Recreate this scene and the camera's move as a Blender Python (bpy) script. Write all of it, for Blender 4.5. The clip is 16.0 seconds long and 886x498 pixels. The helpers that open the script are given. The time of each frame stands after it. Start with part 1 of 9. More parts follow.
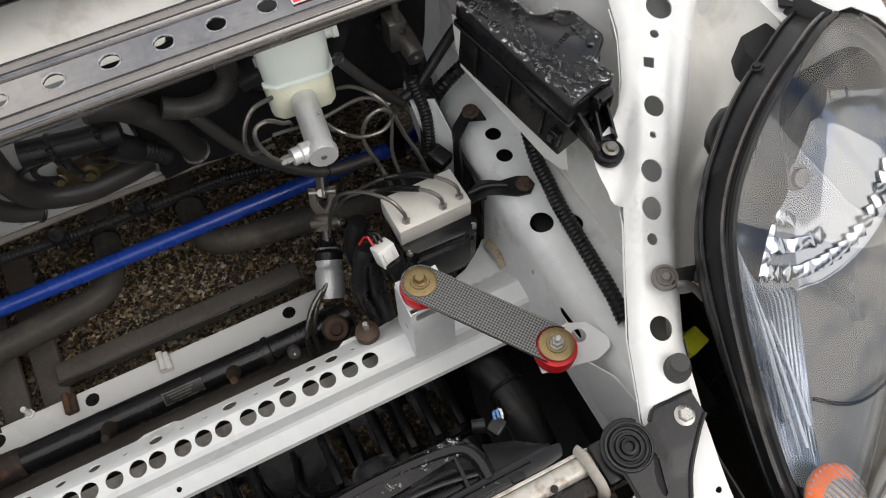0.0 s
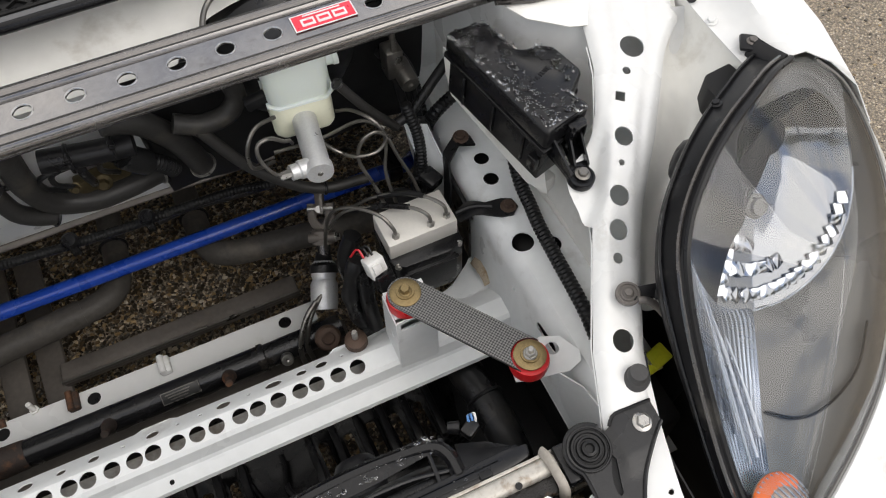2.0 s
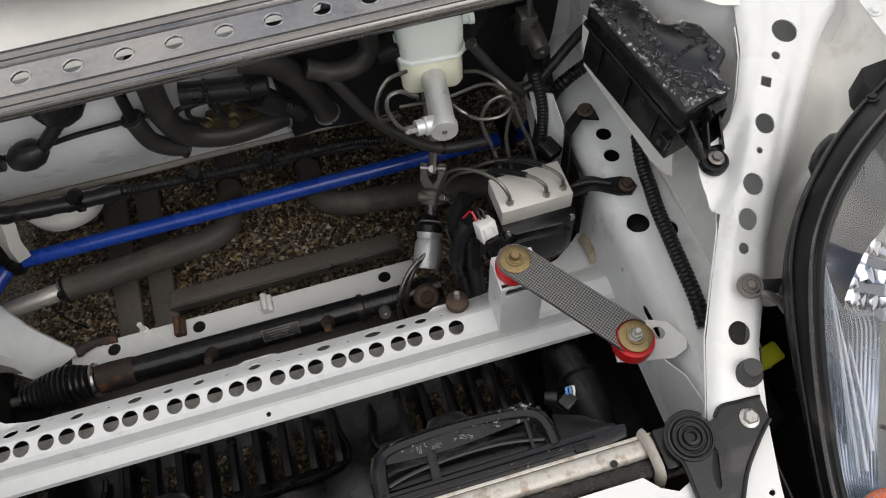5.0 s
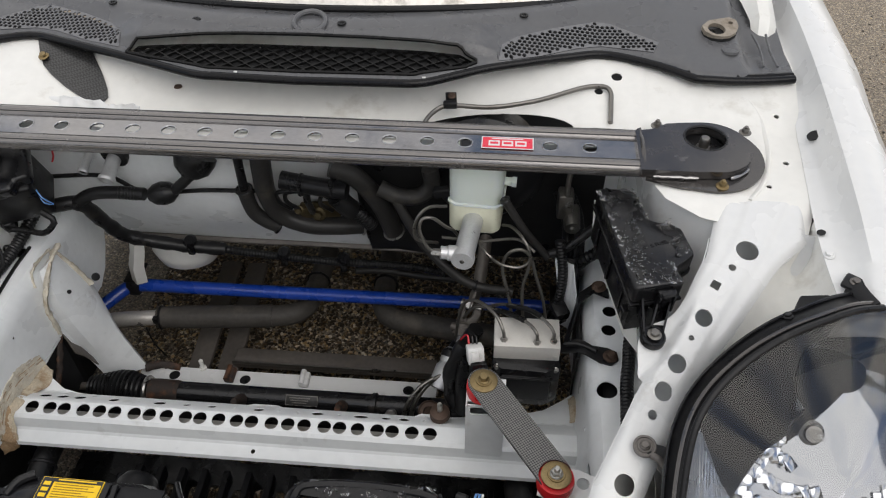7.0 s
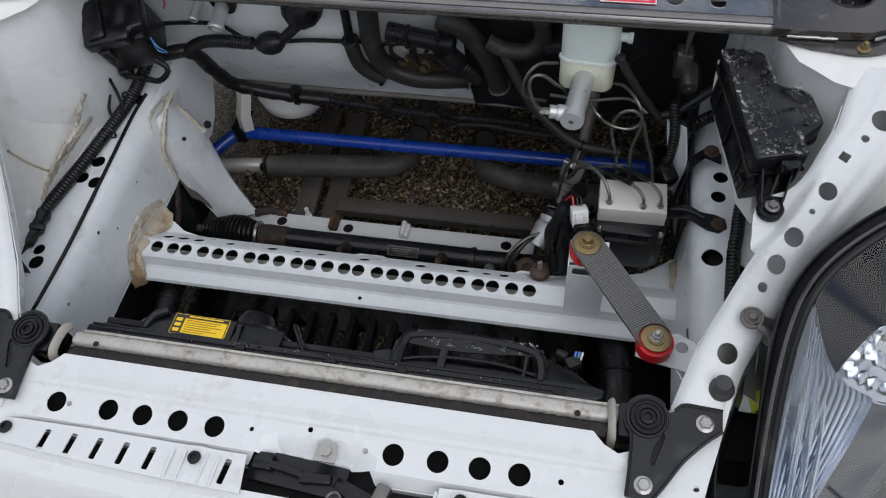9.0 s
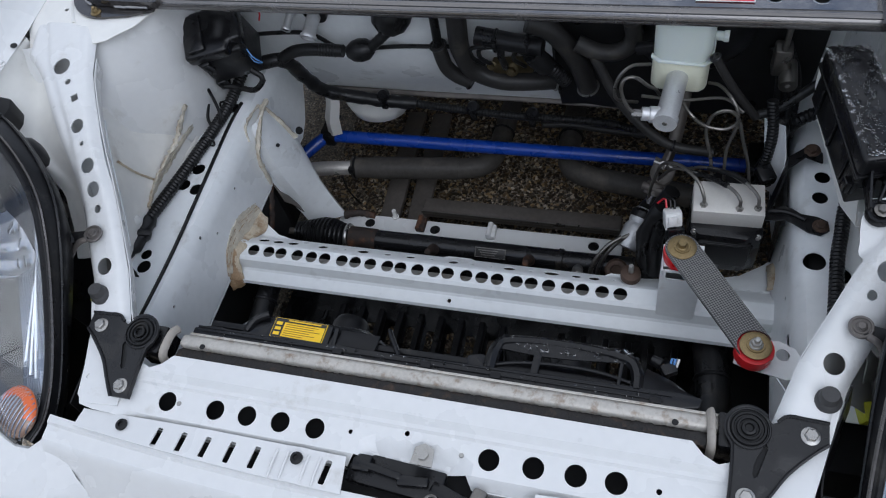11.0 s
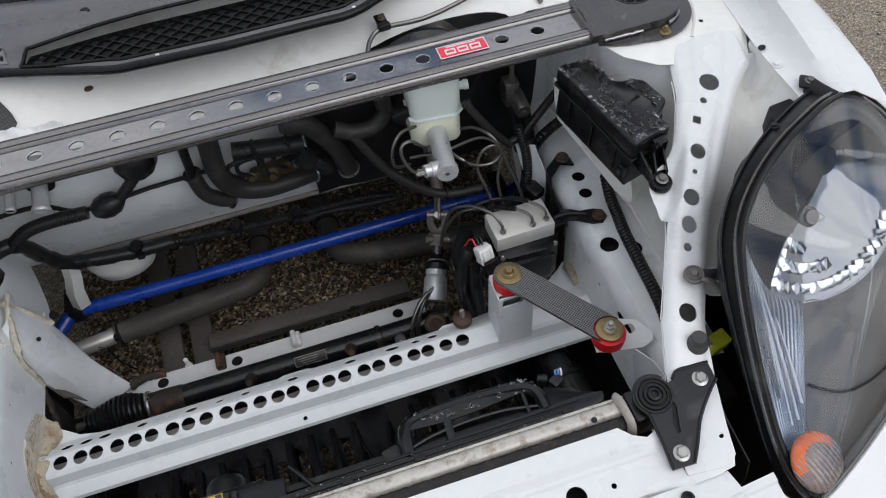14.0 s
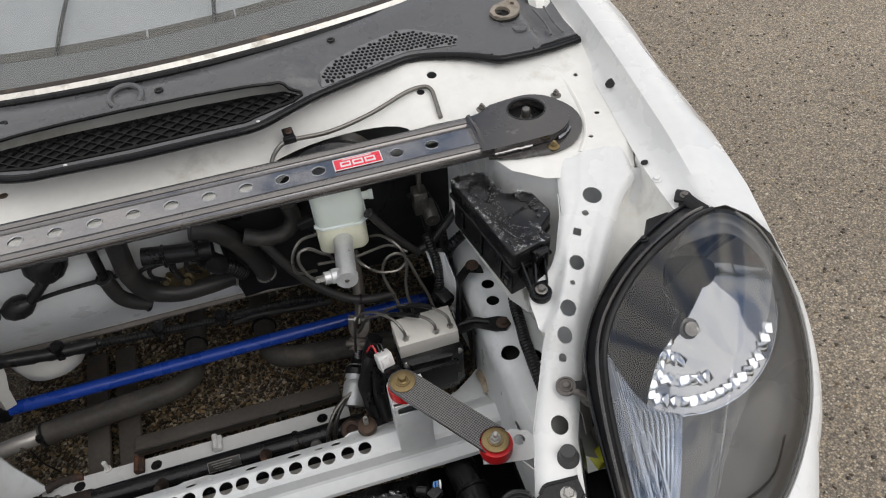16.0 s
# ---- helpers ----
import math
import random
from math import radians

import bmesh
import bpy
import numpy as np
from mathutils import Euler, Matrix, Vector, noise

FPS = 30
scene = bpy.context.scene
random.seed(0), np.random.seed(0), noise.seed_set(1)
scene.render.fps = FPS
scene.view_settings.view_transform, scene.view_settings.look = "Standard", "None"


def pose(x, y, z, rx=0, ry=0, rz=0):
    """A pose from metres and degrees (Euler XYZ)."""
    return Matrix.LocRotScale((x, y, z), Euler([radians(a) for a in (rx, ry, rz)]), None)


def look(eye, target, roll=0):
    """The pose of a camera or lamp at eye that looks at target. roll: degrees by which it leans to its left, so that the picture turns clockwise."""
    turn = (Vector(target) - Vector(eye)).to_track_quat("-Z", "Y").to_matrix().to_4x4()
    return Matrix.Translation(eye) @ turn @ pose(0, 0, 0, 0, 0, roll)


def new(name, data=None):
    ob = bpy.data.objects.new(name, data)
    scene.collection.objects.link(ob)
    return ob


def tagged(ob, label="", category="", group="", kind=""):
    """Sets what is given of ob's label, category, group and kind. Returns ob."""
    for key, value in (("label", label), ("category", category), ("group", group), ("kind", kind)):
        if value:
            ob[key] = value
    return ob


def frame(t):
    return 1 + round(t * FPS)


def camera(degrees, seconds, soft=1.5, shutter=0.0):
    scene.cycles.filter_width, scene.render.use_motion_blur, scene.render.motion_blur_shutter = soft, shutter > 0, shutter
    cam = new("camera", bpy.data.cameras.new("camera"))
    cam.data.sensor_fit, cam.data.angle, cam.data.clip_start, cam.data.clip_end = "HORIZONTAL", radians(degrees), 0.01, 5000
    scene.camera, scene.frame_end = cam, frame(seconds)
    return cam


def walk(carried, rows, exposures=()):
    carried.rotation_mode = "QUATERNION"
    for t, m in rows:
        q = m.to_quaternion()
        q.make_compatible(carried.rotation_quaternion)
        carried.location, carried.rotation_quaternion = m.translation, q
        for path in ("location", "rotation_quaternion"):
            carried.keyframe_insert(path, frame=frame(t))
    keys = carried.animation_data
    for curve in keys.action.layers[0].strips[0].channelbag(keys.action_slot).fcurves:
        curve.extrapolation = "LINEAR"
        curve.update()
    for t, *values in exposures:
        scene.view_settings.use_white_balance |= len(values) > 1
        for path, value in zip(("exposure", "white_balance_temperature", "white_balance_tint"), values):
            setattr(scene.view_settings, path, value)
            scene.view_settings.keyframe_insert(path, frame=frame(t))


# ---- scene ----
cam = camera(59.85, 16.0, soft=1.1)
PATH = [  # seconds, eye, target, roll
    (0, (0.1672, -0.0589, 1.3601), (0.3757, 0.4020, 0.4975), -2.69),
    (0.5, (0.1404, -0.0675, 1.3700), (0.3603, 0.4005, 0.5141), -0.41),
    (1, (0.1664, -0.0955, 1.3832), (0.3849, 0.3820, 0.5322), 0.01),
    (1.5, (0.1832, -0.1122, 1.3960), (0.4050, 0.3795, 0.5539), -0.97),
    (2, (0.1705, -0.1141, 1.4076), (0.3860, 0.3776, 0.5639), -1.30),
    (2.5, (0.1678, -0.1098, 1.4151), (0.3695, 0.3658, 0.5589), -2.60),
    (3, (0.1696, -0.0981, 1.4105), (0.3631, 0.3662, 0.5463), -4.27),
    (3.5, (0.1779, -0.0999, 1.4156), (0.3643, 0.3539, 0.5443), -5.35),
    (4, (0.1888, -0.1000, 1.4094), (0.3869, 0.3568, 0.5421), -3.88),
    (4.5, (0.2029, -0.0956, 1.4118), (0.4000, 0.3713, 0.5498), -3.77),
    (5, (0.1288, -0.1107, 1.4022), (0.2355, 0.3919, 0.5443), -4.66),
    (5.2, (0.0947, -0.1300, 1.4117), (0.1358, 0.3932, 0.5605), -6.10),
    (7.3, (0.3477, -0.3329, 1.4769), (0.2645, 0.3887, 0.7897), -0.82),
    (7.5, (0.3494, -0.3214, 1.4728), (0.2536, 0.3999, 0.7868), -0.79),
    (8, (0.3355, -0.3069, 1.4829), (0.2059, 0.4007, 0.7882), -1.41),
    (8.5, (0.3271, -0.3040, 1.4931), (0.1734, 0.3324, 0.7372), -4.29),
    (9, (0.2952, -0.3185, 1.4900), (0.1325, 0.2286, 0.6689), -7.31),
    (9.5, (0.2846, -0.3208, 1.4905), (0.1120, 0.1904, 0.6486), -10.39),
    (10, (0.2770, -0.3151, 1.4978), (0.0567, 0.1728, 0.6532), -14.68),
    (10.2, (0.2725, -0.3161, 1.5130), (0.0219, 0.1833, 0.6836), -15.87),
    (12.3, (0.2735, -0.3045, 1.5033), (0.0196, 0.2228, 0.6924), -16.07),
    (12.5, (0.2808, -0.3070, 1.5042), (0.0526, 0.2195, 0.6852), -15.77),
    (13, (0.3018, -0.3046, 1.5045), (0.1828, 0.2396, 0.6740), -12.85),
    (13.5, (0.2248, -0.3056, 1.4986), (0.2616, 0.2526, 0.6697), -7.44),
    (14, (0.0631, -0.3106, 1.5233), (0.2037, 0.2881, 0.7347), -5.54),
    (14.5, (0.0286, -0.3048, 1.5304), (0.2354, 0.3234, 0.7803), -4.08),
    (15, (0.0367, -0.3123, 1.5393), (0.2671, 0.3271, 0.8057), -3.16),
    (15.5, (0.1028, -0.3401, 1.5444), (0.3061, 0.3259, 0.8267), -4.38),
    (16, (0.2488, -0.3657, 1.5321), (0.3991, 0.3292, 0.8289), -5.66),
]
walk(cam, [(t, look(eye, target, roll)) for t, eye, target, roll in PATH], ((0, 0.25, 6850, 10), (4, 0.19, 6740, 10), (5, 0.10, 6800, 10), (7.5, -0.12, 6620, 10), (8.6, -0.21, 6470, 10), (9.3, -0.33, 5850, 10), (10, -0.34, 5680, 10), (12.5, -0.33, 5920, 10), (13.5, -0.22, 6050, 10), (14.3, -0.11, 6350, 10), (16, -0.07, 6660, 10)))

# ---- world and light: bright overcast sky ----
SUN_EL, SUN_AZ = radians(50), radians(146)
world = bpy.data.worlds.new("sky")
scene.world = world
world.use_nodes = True
wn, wl = world.node_tree.nodes, world.node_tree.links
wn.clear()
w_out, w_bg, w_mix = wn.new("ShaderNodeOutputWorld"), wn.new("ShaderNodeBackground"), wn.new("ShaderNodeMixRGB")
w_sky, w_tc, w_no, w_ramp = wn.new("ShaderNodeTexSky"), wn.new("ShaderNodeTexCoord"), wn.new("ShaderNodeTexNoise"), wn.new("ShaderNodeValToRGB")
w_sky.sky_type, w_sky.sun_disc, w_sky.sun_elevation, w_sky.sun_rotation = "NISHITA", False, SUN_EL, SUN_AZ
w_no.inputs["Scale"].default_value, w_no.inputs["Detail"].default_value = 3.4, 8.0
w_ramp.color_ramp.elements[0].position, w_ramp.color_ramp.elements[1].position = 0.38, 0.52
w_mix.inputs["Color2"].default_value = (8.0, 7.9, 7.85, 1)
wl.new(w_tc.outputs["Generated"], w_no.inputs["Vector"])
wl.new(w_no.outputs["Fac"], w_ramp.inputs["Fac"])
wl.new(w_ramp.outputs["Color"], w_mix.inputs["Fac"])
wl.new(w_sky.outputs["Color"], w_mix.inputs["Color1"])
wl.new(w_mix.outputs["Color"], w_bg.inputs["Color"])
wl.new(w_bg.outputs["Background"], w_out.inputs["Surface"])
w_bg.inputs["Strength"].default_value = 0.155
sun = new("sun", bpy.data.lights.new("sun", "SUN"))
sun.data.energy, sun.data.angle, sun.data.color = 1.05, radians(50), (1.0, 0.975, 0.94)
sun.matrix_world = look((0, 0, 5), Vector((0, 0, 5)) - Vector((math.sin(SUN_AZ) * math.cos(SUN_EL), math.cos(SUN_AZ) * math.cos(SUN_EL), math.sin(SUN_EL))))
scene.view_settings.exposure = 0.0


# ---- materials ----
def mat(name, color, rough=0.5, metal=0.0, var=0.12, scale=30.0, bump=0.0, bump_scale=None, dirt=None, dirt_amount=0.0, dirt_scale=8.0, coat=0.0, spec=0.5, rvar=0.12, detail=4.0, random_piece=0.0):
    """A painted, plastic or metal surface: fine grain, broad blotches, dirt with a shape of its own."""
    m = bpy.data.materials.new(name)
    m.use_nodes = True
    n, l = m.node_tree.nodes, m.node_tree.links
    b = n["Principled BSDF"]
    tc = n.new("ShaderNodeTexCoord")
    fine, broad = n.new("ShaderNodeTexNoise"), n.new("ShaderNodeTexNoise")
    for node, s in ((fine, scale * 8), (broad, scale)):
        node.inputs["Scale"].default_value, node.inputs["Detail"].default_value = s, detail
        l.new(tc.outputs["Object"], node.inputs["Vector"])
    add = n.new("ShaderNodeMath")
    add.operation = "ADD"
    l.new(fine.outputs["Fac"], add.inputs[0])
    l.new(broad.outputs["Fac"], add.inputs[1])
    ramp = n.new("ShaderNodeMapRange")
    ramp.inputs["From Min"].default_value, ramp.inputs["From Max"].default_value = 0.6, 1.4
    ramp.inputs["To Min"].default_value, ramp.inputs["To Max"].default_value = 1 - var, 1 + var
    l.new(add.outputs[0], ramp.inputs["Value"])
    mul = n.new("ShaderNodeMixRGB")
    mul.blend_type, mul.inputs["Fac"].default_value = "MULTIPLY", 1.0
    mul.inputs["Color1"].default_value = (*color, 1)
    l.new(ramp.outputs["Result"], mul.inputs["Color2"])
    last = mul
    if random_piece:
        oi, pr = n.new("ShaderNodeObjectInfo"), n.new("ShaderNodeMapRange")
        pr.inputs["To Min"].default_value, pr.inputs["To Max"].default_value = 1 - random_piece, 1 + random_piece
        l.new(oi.outputs["Random"], pr.inputs["Value"])
        m2 = n.new("ShaderNodeMixRGB")
        m2.blend_type, m2.inputs["Fac"].default_value = "MULTIPLY", 1.0
        l.new(last.outputs["Color"], m2.inputs["Color1"])
        l.new(pr.outputs["Result"], m2.inputs["Color2"])
        last = m2
    if dirt:
        dn, dr, dm = n.new("ShaderNodeTexNoise"), n.new("ShaderNodeMapRange"), n.new("ShaderNodeMixRGB")
        dn.inputs["Scale"].default_value, dn.inputs["Detail"].default_value, dn.inputs["Roughness"].default_value = dirt_scale, 8.0, 0.65
        l.new(tc.outputs["Object"], dn.inputs["Vector"])
        dr.inputs["From Min"].default_value, dr.inputs["From Max"].default_value = 0.62 - dirt_amount * 0.25, 0.78 - dirt_amount * 0.2
        dr.inputs["To Max"].default_value = min(1.0, 0.5 + dirt_amount)
        l.new(dn.outputs["Fac"], dr.inputs["Value"])
        l.new(dr.outputs["Result"], dm.inputs["Fac"])
        l.new(last.outputs["Color"], dm.inputs["Color1"])
        dm.inputs["Color2"].default_value = (*dirt, 1)
        last = dm
    l.new(last.outputs["Color"], b.inputs["Base Color"])
    rr = n.new("ShaderNodeMapRange")
    rr.inputs["From Min"].default_value, rr.inputs["From Max"].default_value = 0.3, 0.7
    rr.inputs["To Min"].default_value, rr.inputs["To Max"].default_value = max(0.02, rough - rvar), min(1.0, rough + rvar)
    l.new(broad.outputs["Fac"], rr.inputs["Value"])
    l.new(rr.outputs["Result"], b.inputs["Roughness"])
    b.inputs["Metallic"].default_value = metal
    b.inputs["Specular IOR Level"].default_value = spec
    b.inputs["Coat Weight"].default_value, b.inputs["Coat Roughness"].default_value = coat, 0.06
    if bump:
        bn, bp = n.new("ShaderNodeTexNoise"), n.new("ShaderNodeBump")
        bn.inputs["Scale"].default_value, bn.inputs["Detail"].default_value = bump_scale or scale * 10, 5.0
        l.new(tc.outputs["Object"], bn.inputs["Vector"])
        bp.inputs["Strength"].default_value, bp.inputs["Distance"].default_value = bump, 0.002
        l.new(bn.outputs["Fac"], bp.inputs["Height"])
        l.new(bp.outputs["Normal"], b.inputs["Normal"])
    return m


def smear(rows_a, rows_b, amount=0.004):
    """A brushed-on patch between two lines, uneven in thickness and edge."""
    a, b = curve_points(rows_a, 0.006), curve_points(rows_b, 0.006)
    k = max(len(a), len(b))
    rows = []
    for i in range(k):
        p, q = a[min(len(a) - 1, i * len(a) // k)], b[min(len(b) - 1, i * len(b) // k)]
        rows.append([p.lerp(q, j / 6) + noise.noise_vector(p.lerp(q, j / 6) * 90) * amount for j in range(7)])
    bm = loft(rows)
    bmesh.ops.recalc_face_normals(bm, faces=bm.faces)
    bmesh.ops.solidify(bm, geom=bm.faces[:], thickness=0.003)
    return bm


def thin_glass(name, tint, gloss=0.05, rough=0.02, haze=0.0):
    """A thin clear shell: straight-through light, with a Fresnel gloss on top."""
    m = bpy.data.materials.new(name)
    m.use_nodes = True
    n, l = m.node_tree.nodes, m.node_tree.links
    n.clear()
    out, mix, tr, gl, fr = n.new("ShaderNodeOutputMaterial"), n.new("ShaderNodeMixShader"), n.new("ShaderNodeBsdfTransparent"), n.new("ShaderNodeBsdfGlossy"), n.new("ShaderNodeLayerWeight")
    tr.inputs["Color"].default_value = (*tint, 1)
    gl.inputs["Roughness"].default_value = rough
    fr.inputs["Blend"].default_value = 0.5
    pw, fm = n.new("ShaderNodeMath"), n.new("ShaderNodeMapRange")
    pw.operation, pw.inputs[1].default_value = "POWER", 5.0
    fm.inputs["To Min"].default_value, fm.inputs["To Max"].default_value = gloss, 1.0
    l.new(fr.outputs["Facing"], pw.inputs[0])
    l.new(pw.outputs[0], fm.inputs["Value"])
    base = tr
    if haze:
        df, hm = n.new("ShaderNodeBsdfDiffuse"), n.new("ShaderNodeMixShader")
        df.inputs["Color"].default_value = (0.62, 0.61, 0.58, 1)
        no, mr, tc = n.new("ShaderNodeTexNoise"), n.new("ShaderNodeMapRange"), n.new("ShaderNodeTexCoord")
        no.inputs["Scale"].default_value, no.inputs["Detail"].default_value = 6.0, 6.0
        mr.inputs["From Min"].default_value, mr.inputs["From Max"].default_value = 0.35, 0.75
        mr.inputs["To Max"].default_value = haze
        l.new(tc.outputs["Object"], no.inputs["Vector"])
        l.new(no.outputs["Fac"], mr.inputs["Value"])
        l.new(mr.outputs["Result"], hm.inputs["Fac"])
        l.new(tr.outputs[0], hm.inputs[1])
        l.new(df.outputs[0], hm.inputs[2])
        base = hm
    l.new(fm.outputs["Result"], mix.inputs["Fac"])
    l.new(base.outputs[0], mix.inputs[1])
    l.new(gl.outputs[0], mix.inputs[2])
    l.new(mix.outputs[0], out.inputs["Surface"])
    return m


def asphalt_mat():
    m = bpy.data.materials.new("asphalt")
    m.use_nodes = True
    n, l = m.node_tree.nodes, m.node_tree.links
    b = n["Principled BSDF"]
    tc, vo, no, big = n.new("ShaderNodeTexCoord"), n.new("ShaderNodeTexVoronoi"), n.new("ShaderNodeTexNoise"), n.new("ShaderNodeTexNoise")
    vo.inputs["Scale"].default_value = 215.0
    no.inputs["Scale"].default_value, no.inputs["Detail"].default_value = 45.0, 6.0
    big.inputs["Scale"].default_value, big.inputs["Detail"].default_value = 0.9, 3.0
    for node in (vo, no, big):
        l.new(tc.outputs["Object"], node.inputs["Vector"])
    sep, ramp = n.new("ShaderNodeSeparateColor"), n.new("ShaderNodeValToRGB")
    l.new(vo.outputs["Color"], sep.inputs["Color"])
    els = ramp.color_ramp.elements
    els[0].position, els[0].color = 0.0, (0.165, 0.140, 0.112, 1)
    els[1].position, els[1].color = 1.0, (0.62, 0.55, 0.45, 1)
    for p, c in ((0.40, (0.300, 0.255, 0.200, 1)), (0.70, (0.375, 0.312, 0.235, 1)), (0.90, (0.50, 0.40, 0.275, 1))):
        e = els.new(p)
        e.color = c
    l.new(sep.outputs["Red"], ramp.inputs["Fac"])
    edge = n.new("ShaderNodeMapRange")
    edge.inputs["From Min"].default_value, edge.inputs["From Max"].default_value = 0.25, 0.75
    edge.inputs["To Min"].default_value, edge.inputs["To Max"].default_value = 1.0, 0.5
    l.new(vo.outputs["Distance"], edge.inputs["Value"])
    m1 = n.new("ShaderNodeMixRGB")
    m1.blend_type, m1.inputs["Fac"].default_value = "MULTIPLY", 1.0
    l.new(ramp.outputs["Color"], m1.inputs["Color1"])
    l.new(edge.outputs["Result"], m1.inputs["Color2"])
    m2, r2 = n.new("ShaderNodeMixRGB"), n.new("ShaderNodeMapRange")
    m2.blend_type, m2.inputs["Fac"].default_value = "MULTIPLY", 1.0
    r2.inputs["From Min"].default_value, r2.inputs["From Max"].default_value = 0.3, 0.7
    r2.inputs["To Min"].default_value, r2.inputs["To Max"].default_value = 0.84, 1.18
    l.new(big.outputs["Fac"], r2.inputs["Value"])
    l.new(m1.outputs["Color"], m2.inputs["Color1"])
    l.new(r2.outputs["Result"], m2.inputs["Color2"])
    l.new(m2.outputs["Color"], b.inputs["Base Color"])
    b.inputs["Roughness"].default_value = 0.75
    bp = n.new("ShaderNodeBump")
    bp.invert = True
    bp.inputs["Strength"].default_value, bp.inputs["Distance"].default_value = 0.7, 0.004
    l.new(vo.outputs["Distance"], bp.inputs["Height"])
    l.new(bp.outputs["Normal"], b.inputs["Normal"])
    return m


def carbon_mat(name="carbon_weave", low=(0.02, 0.02, 0.021), high=(0.155, 0.152, 0.146), scale=420.0):
    m = bpy.data.materials.new(name)
    m.use_nodes = True
    n, l = m.node_tree.nodes, m.node_tree.links
    b = n["Principled BSDF"]
    tc, mp, ck = n.new("ShaderNodeTexCoord"), n.new("ShaderNodeMapping"), n.new("ShaderNodeTexChecker")
    mp.inputs["Rotation"].default_value = (0, 0, radians(10))
    ck.inputs["Scale"].default_value = scale
    ck.inputs["Color1"].default_value, ck.inputs["Color2"].default_value = (*low, 1), (*high, 1)
    l.new(tc.outputs["Object"], mp.inputs["Vector"])
    l.new(mp.outputs["Vector"], ck.inputs["Vector"])
    l.new(ck.outputs["Color"], b.inputs["Base Color"])
    b.inputs["Roughness"].default_value, b.inputs["Coat Weight"].default_value = 0.38, 0.3
    return m


WHITE = mat("white_body_paint", (0.715, 0.718, 0.71), 0.28, var=0.03, scale=9, coat=0.25, dirt=(0.42, 0.39, 0.33), dirt_amount=0.05, dirt_scale=16)
INNER = mat("pale_grey_inner_paint", (0.765, 0.785, 0.79), 0.36, var=0.05, scale=8, coat=0.1, dirt=(0.34, 0.32, 0.28), dirt_amount=0.12, dirt_scale=11)
CREAM = mat("dusty_white_paint", (0.765, 0.757, 0.72), 0.42, var=0.05, scale=7, dirt=(0.40, 0.36, 0.29), dirt_amount=0.12, dirt_scale=9)
SEALER = mat("aged_seam_sealer", (0.52, 0.45, 0.34), 0.6, var=0.3, scale=55, bump=0.7, dirt=(0.27, 0.16, 0.075), dirt_amount=0.55, dirt_scale=42)
SEALER_PALE = mat("pale_seam_sealer", (0.60, 0.555, 0.46), 0.55, var=0.25, scale=55, bump=0.6, dirt=(0.38, 0.27, 0.16), dirt_amount=0.4, dirt_scale=50)
SEALER_BROWN = mat("stained_seam_sealer", (0.34, 0.225, 0.125), 0.6, var=0.4, scale=60, bump=0.7, dirt=(0.55, 0.47, 0.35), dirt_amount=0.35, dirt_scale=45)
STEEL_DARK = mat("gunmetal_painted_steel", (0.062, 0.057, 0.055), 0.22, metal=0.55, coat=0.6, var=0.08, scale=20, bump=0.06, dirt=(0.22, 0.21, 0.2), dirt_amount=0.08, dirt_scale=40)
TUBE_STEEL = mat("grey_metallic_tube", (0.215, 0.205, 0.20), 0.18, metal=0.8, var=0.10, scale=24, bump=0.06, dirt=(0.25, 0.24, 0.22), dirt_amount=0.08, dirt_scale=40)
STEEL_PLATE = mat("brushed_grey_steel", (0.31, 0.302, 0.302), 0.12, metal=0.9, var=0.10, scale=14, dirt=(0.16, 0.15, 0.14), dirt_amount=0.15, dirt_scale=30)
CHROME_RIM = mat("polished_rim", (0.40, 0.40, 0.40), 0.18, metal=1.0, var=0.1, scale=50)
PLASTIC = mat("black_plastic", (0.007, 0.007, 0.008), 0.24, var=0.25, scale=25, bump=0.10, bump_scale=500, spec=0.38, dirt=(0.07, 0.065, 0.06), dirt_amount=0.06, dirt_scale=25)
PLASTIC_SAT = mat("satin_black_plastic", (0.008, 0.008, 0.009), 0.36, var=0.2, scale=25, bump=0.1, bump_scale=700, spec=0.28, dirt=(0.08, 0.075, 0.065), dirt_amount=0.1, dirt_scale=20)
RUBBER = mat("black_rubber", (0.010, 0.010, 0.0105), 0.32, var=0.25, scale=30, bump=0.12, spec=0.3, dirt=(0.05, 0.045, 0.038), dirt_amount=0.1, dirt_scale=18)
SEAL = mat("wet_black_seal", (0.006, 0.006, 0.007), 0.16, var=0.2, scale=30, bump=0.1, spec=0.22)
FOAM = mat("crumbling_foam", (0.013, 0.011, 0.010), 0.5, var=0.4, scale=60, bump=0.8, bump_scale=400, dirt=(0.10, 0.06, 0.035), dirt_amount=0.3, dirt_scale=60)
CLIP = mat("aged_white_plastic", (0.36, 0.33, 0.29), 0.55, var=0.15, scale=30, dirt=(0.2, 0.15, 0.1), dirt_amount=0.2, dirt_scale=30)
HOSE = mat("dusty_rubber_hose", (0.026, 0.025, 0.024), 0.42, var=0.2, scale=20, bump=0.15, spec=0.3, dirt=(0.085, 0.075, 0.06), dirt_amount=0.2, dirt_scale=12)
DUSTY = mat("dusty_grey_rubber", (0.062, 0.057, 0.051), 0.55, var=0.25, scale=16, bump=0.2, spec=0.25, dirt=(0.13, 0.115, 0.095), dirt_amount=0.35, dirt_scale=14)
COWL = mat("weathered_grey_plastic", (0.095, 0.096, 0.100), 0.30, var=0.1, scale=15, bump=0.2, bump_scale=900, dirt=(0.15, 0.15, 0.15), dirt_amount=0.15, dirt_scale=10)
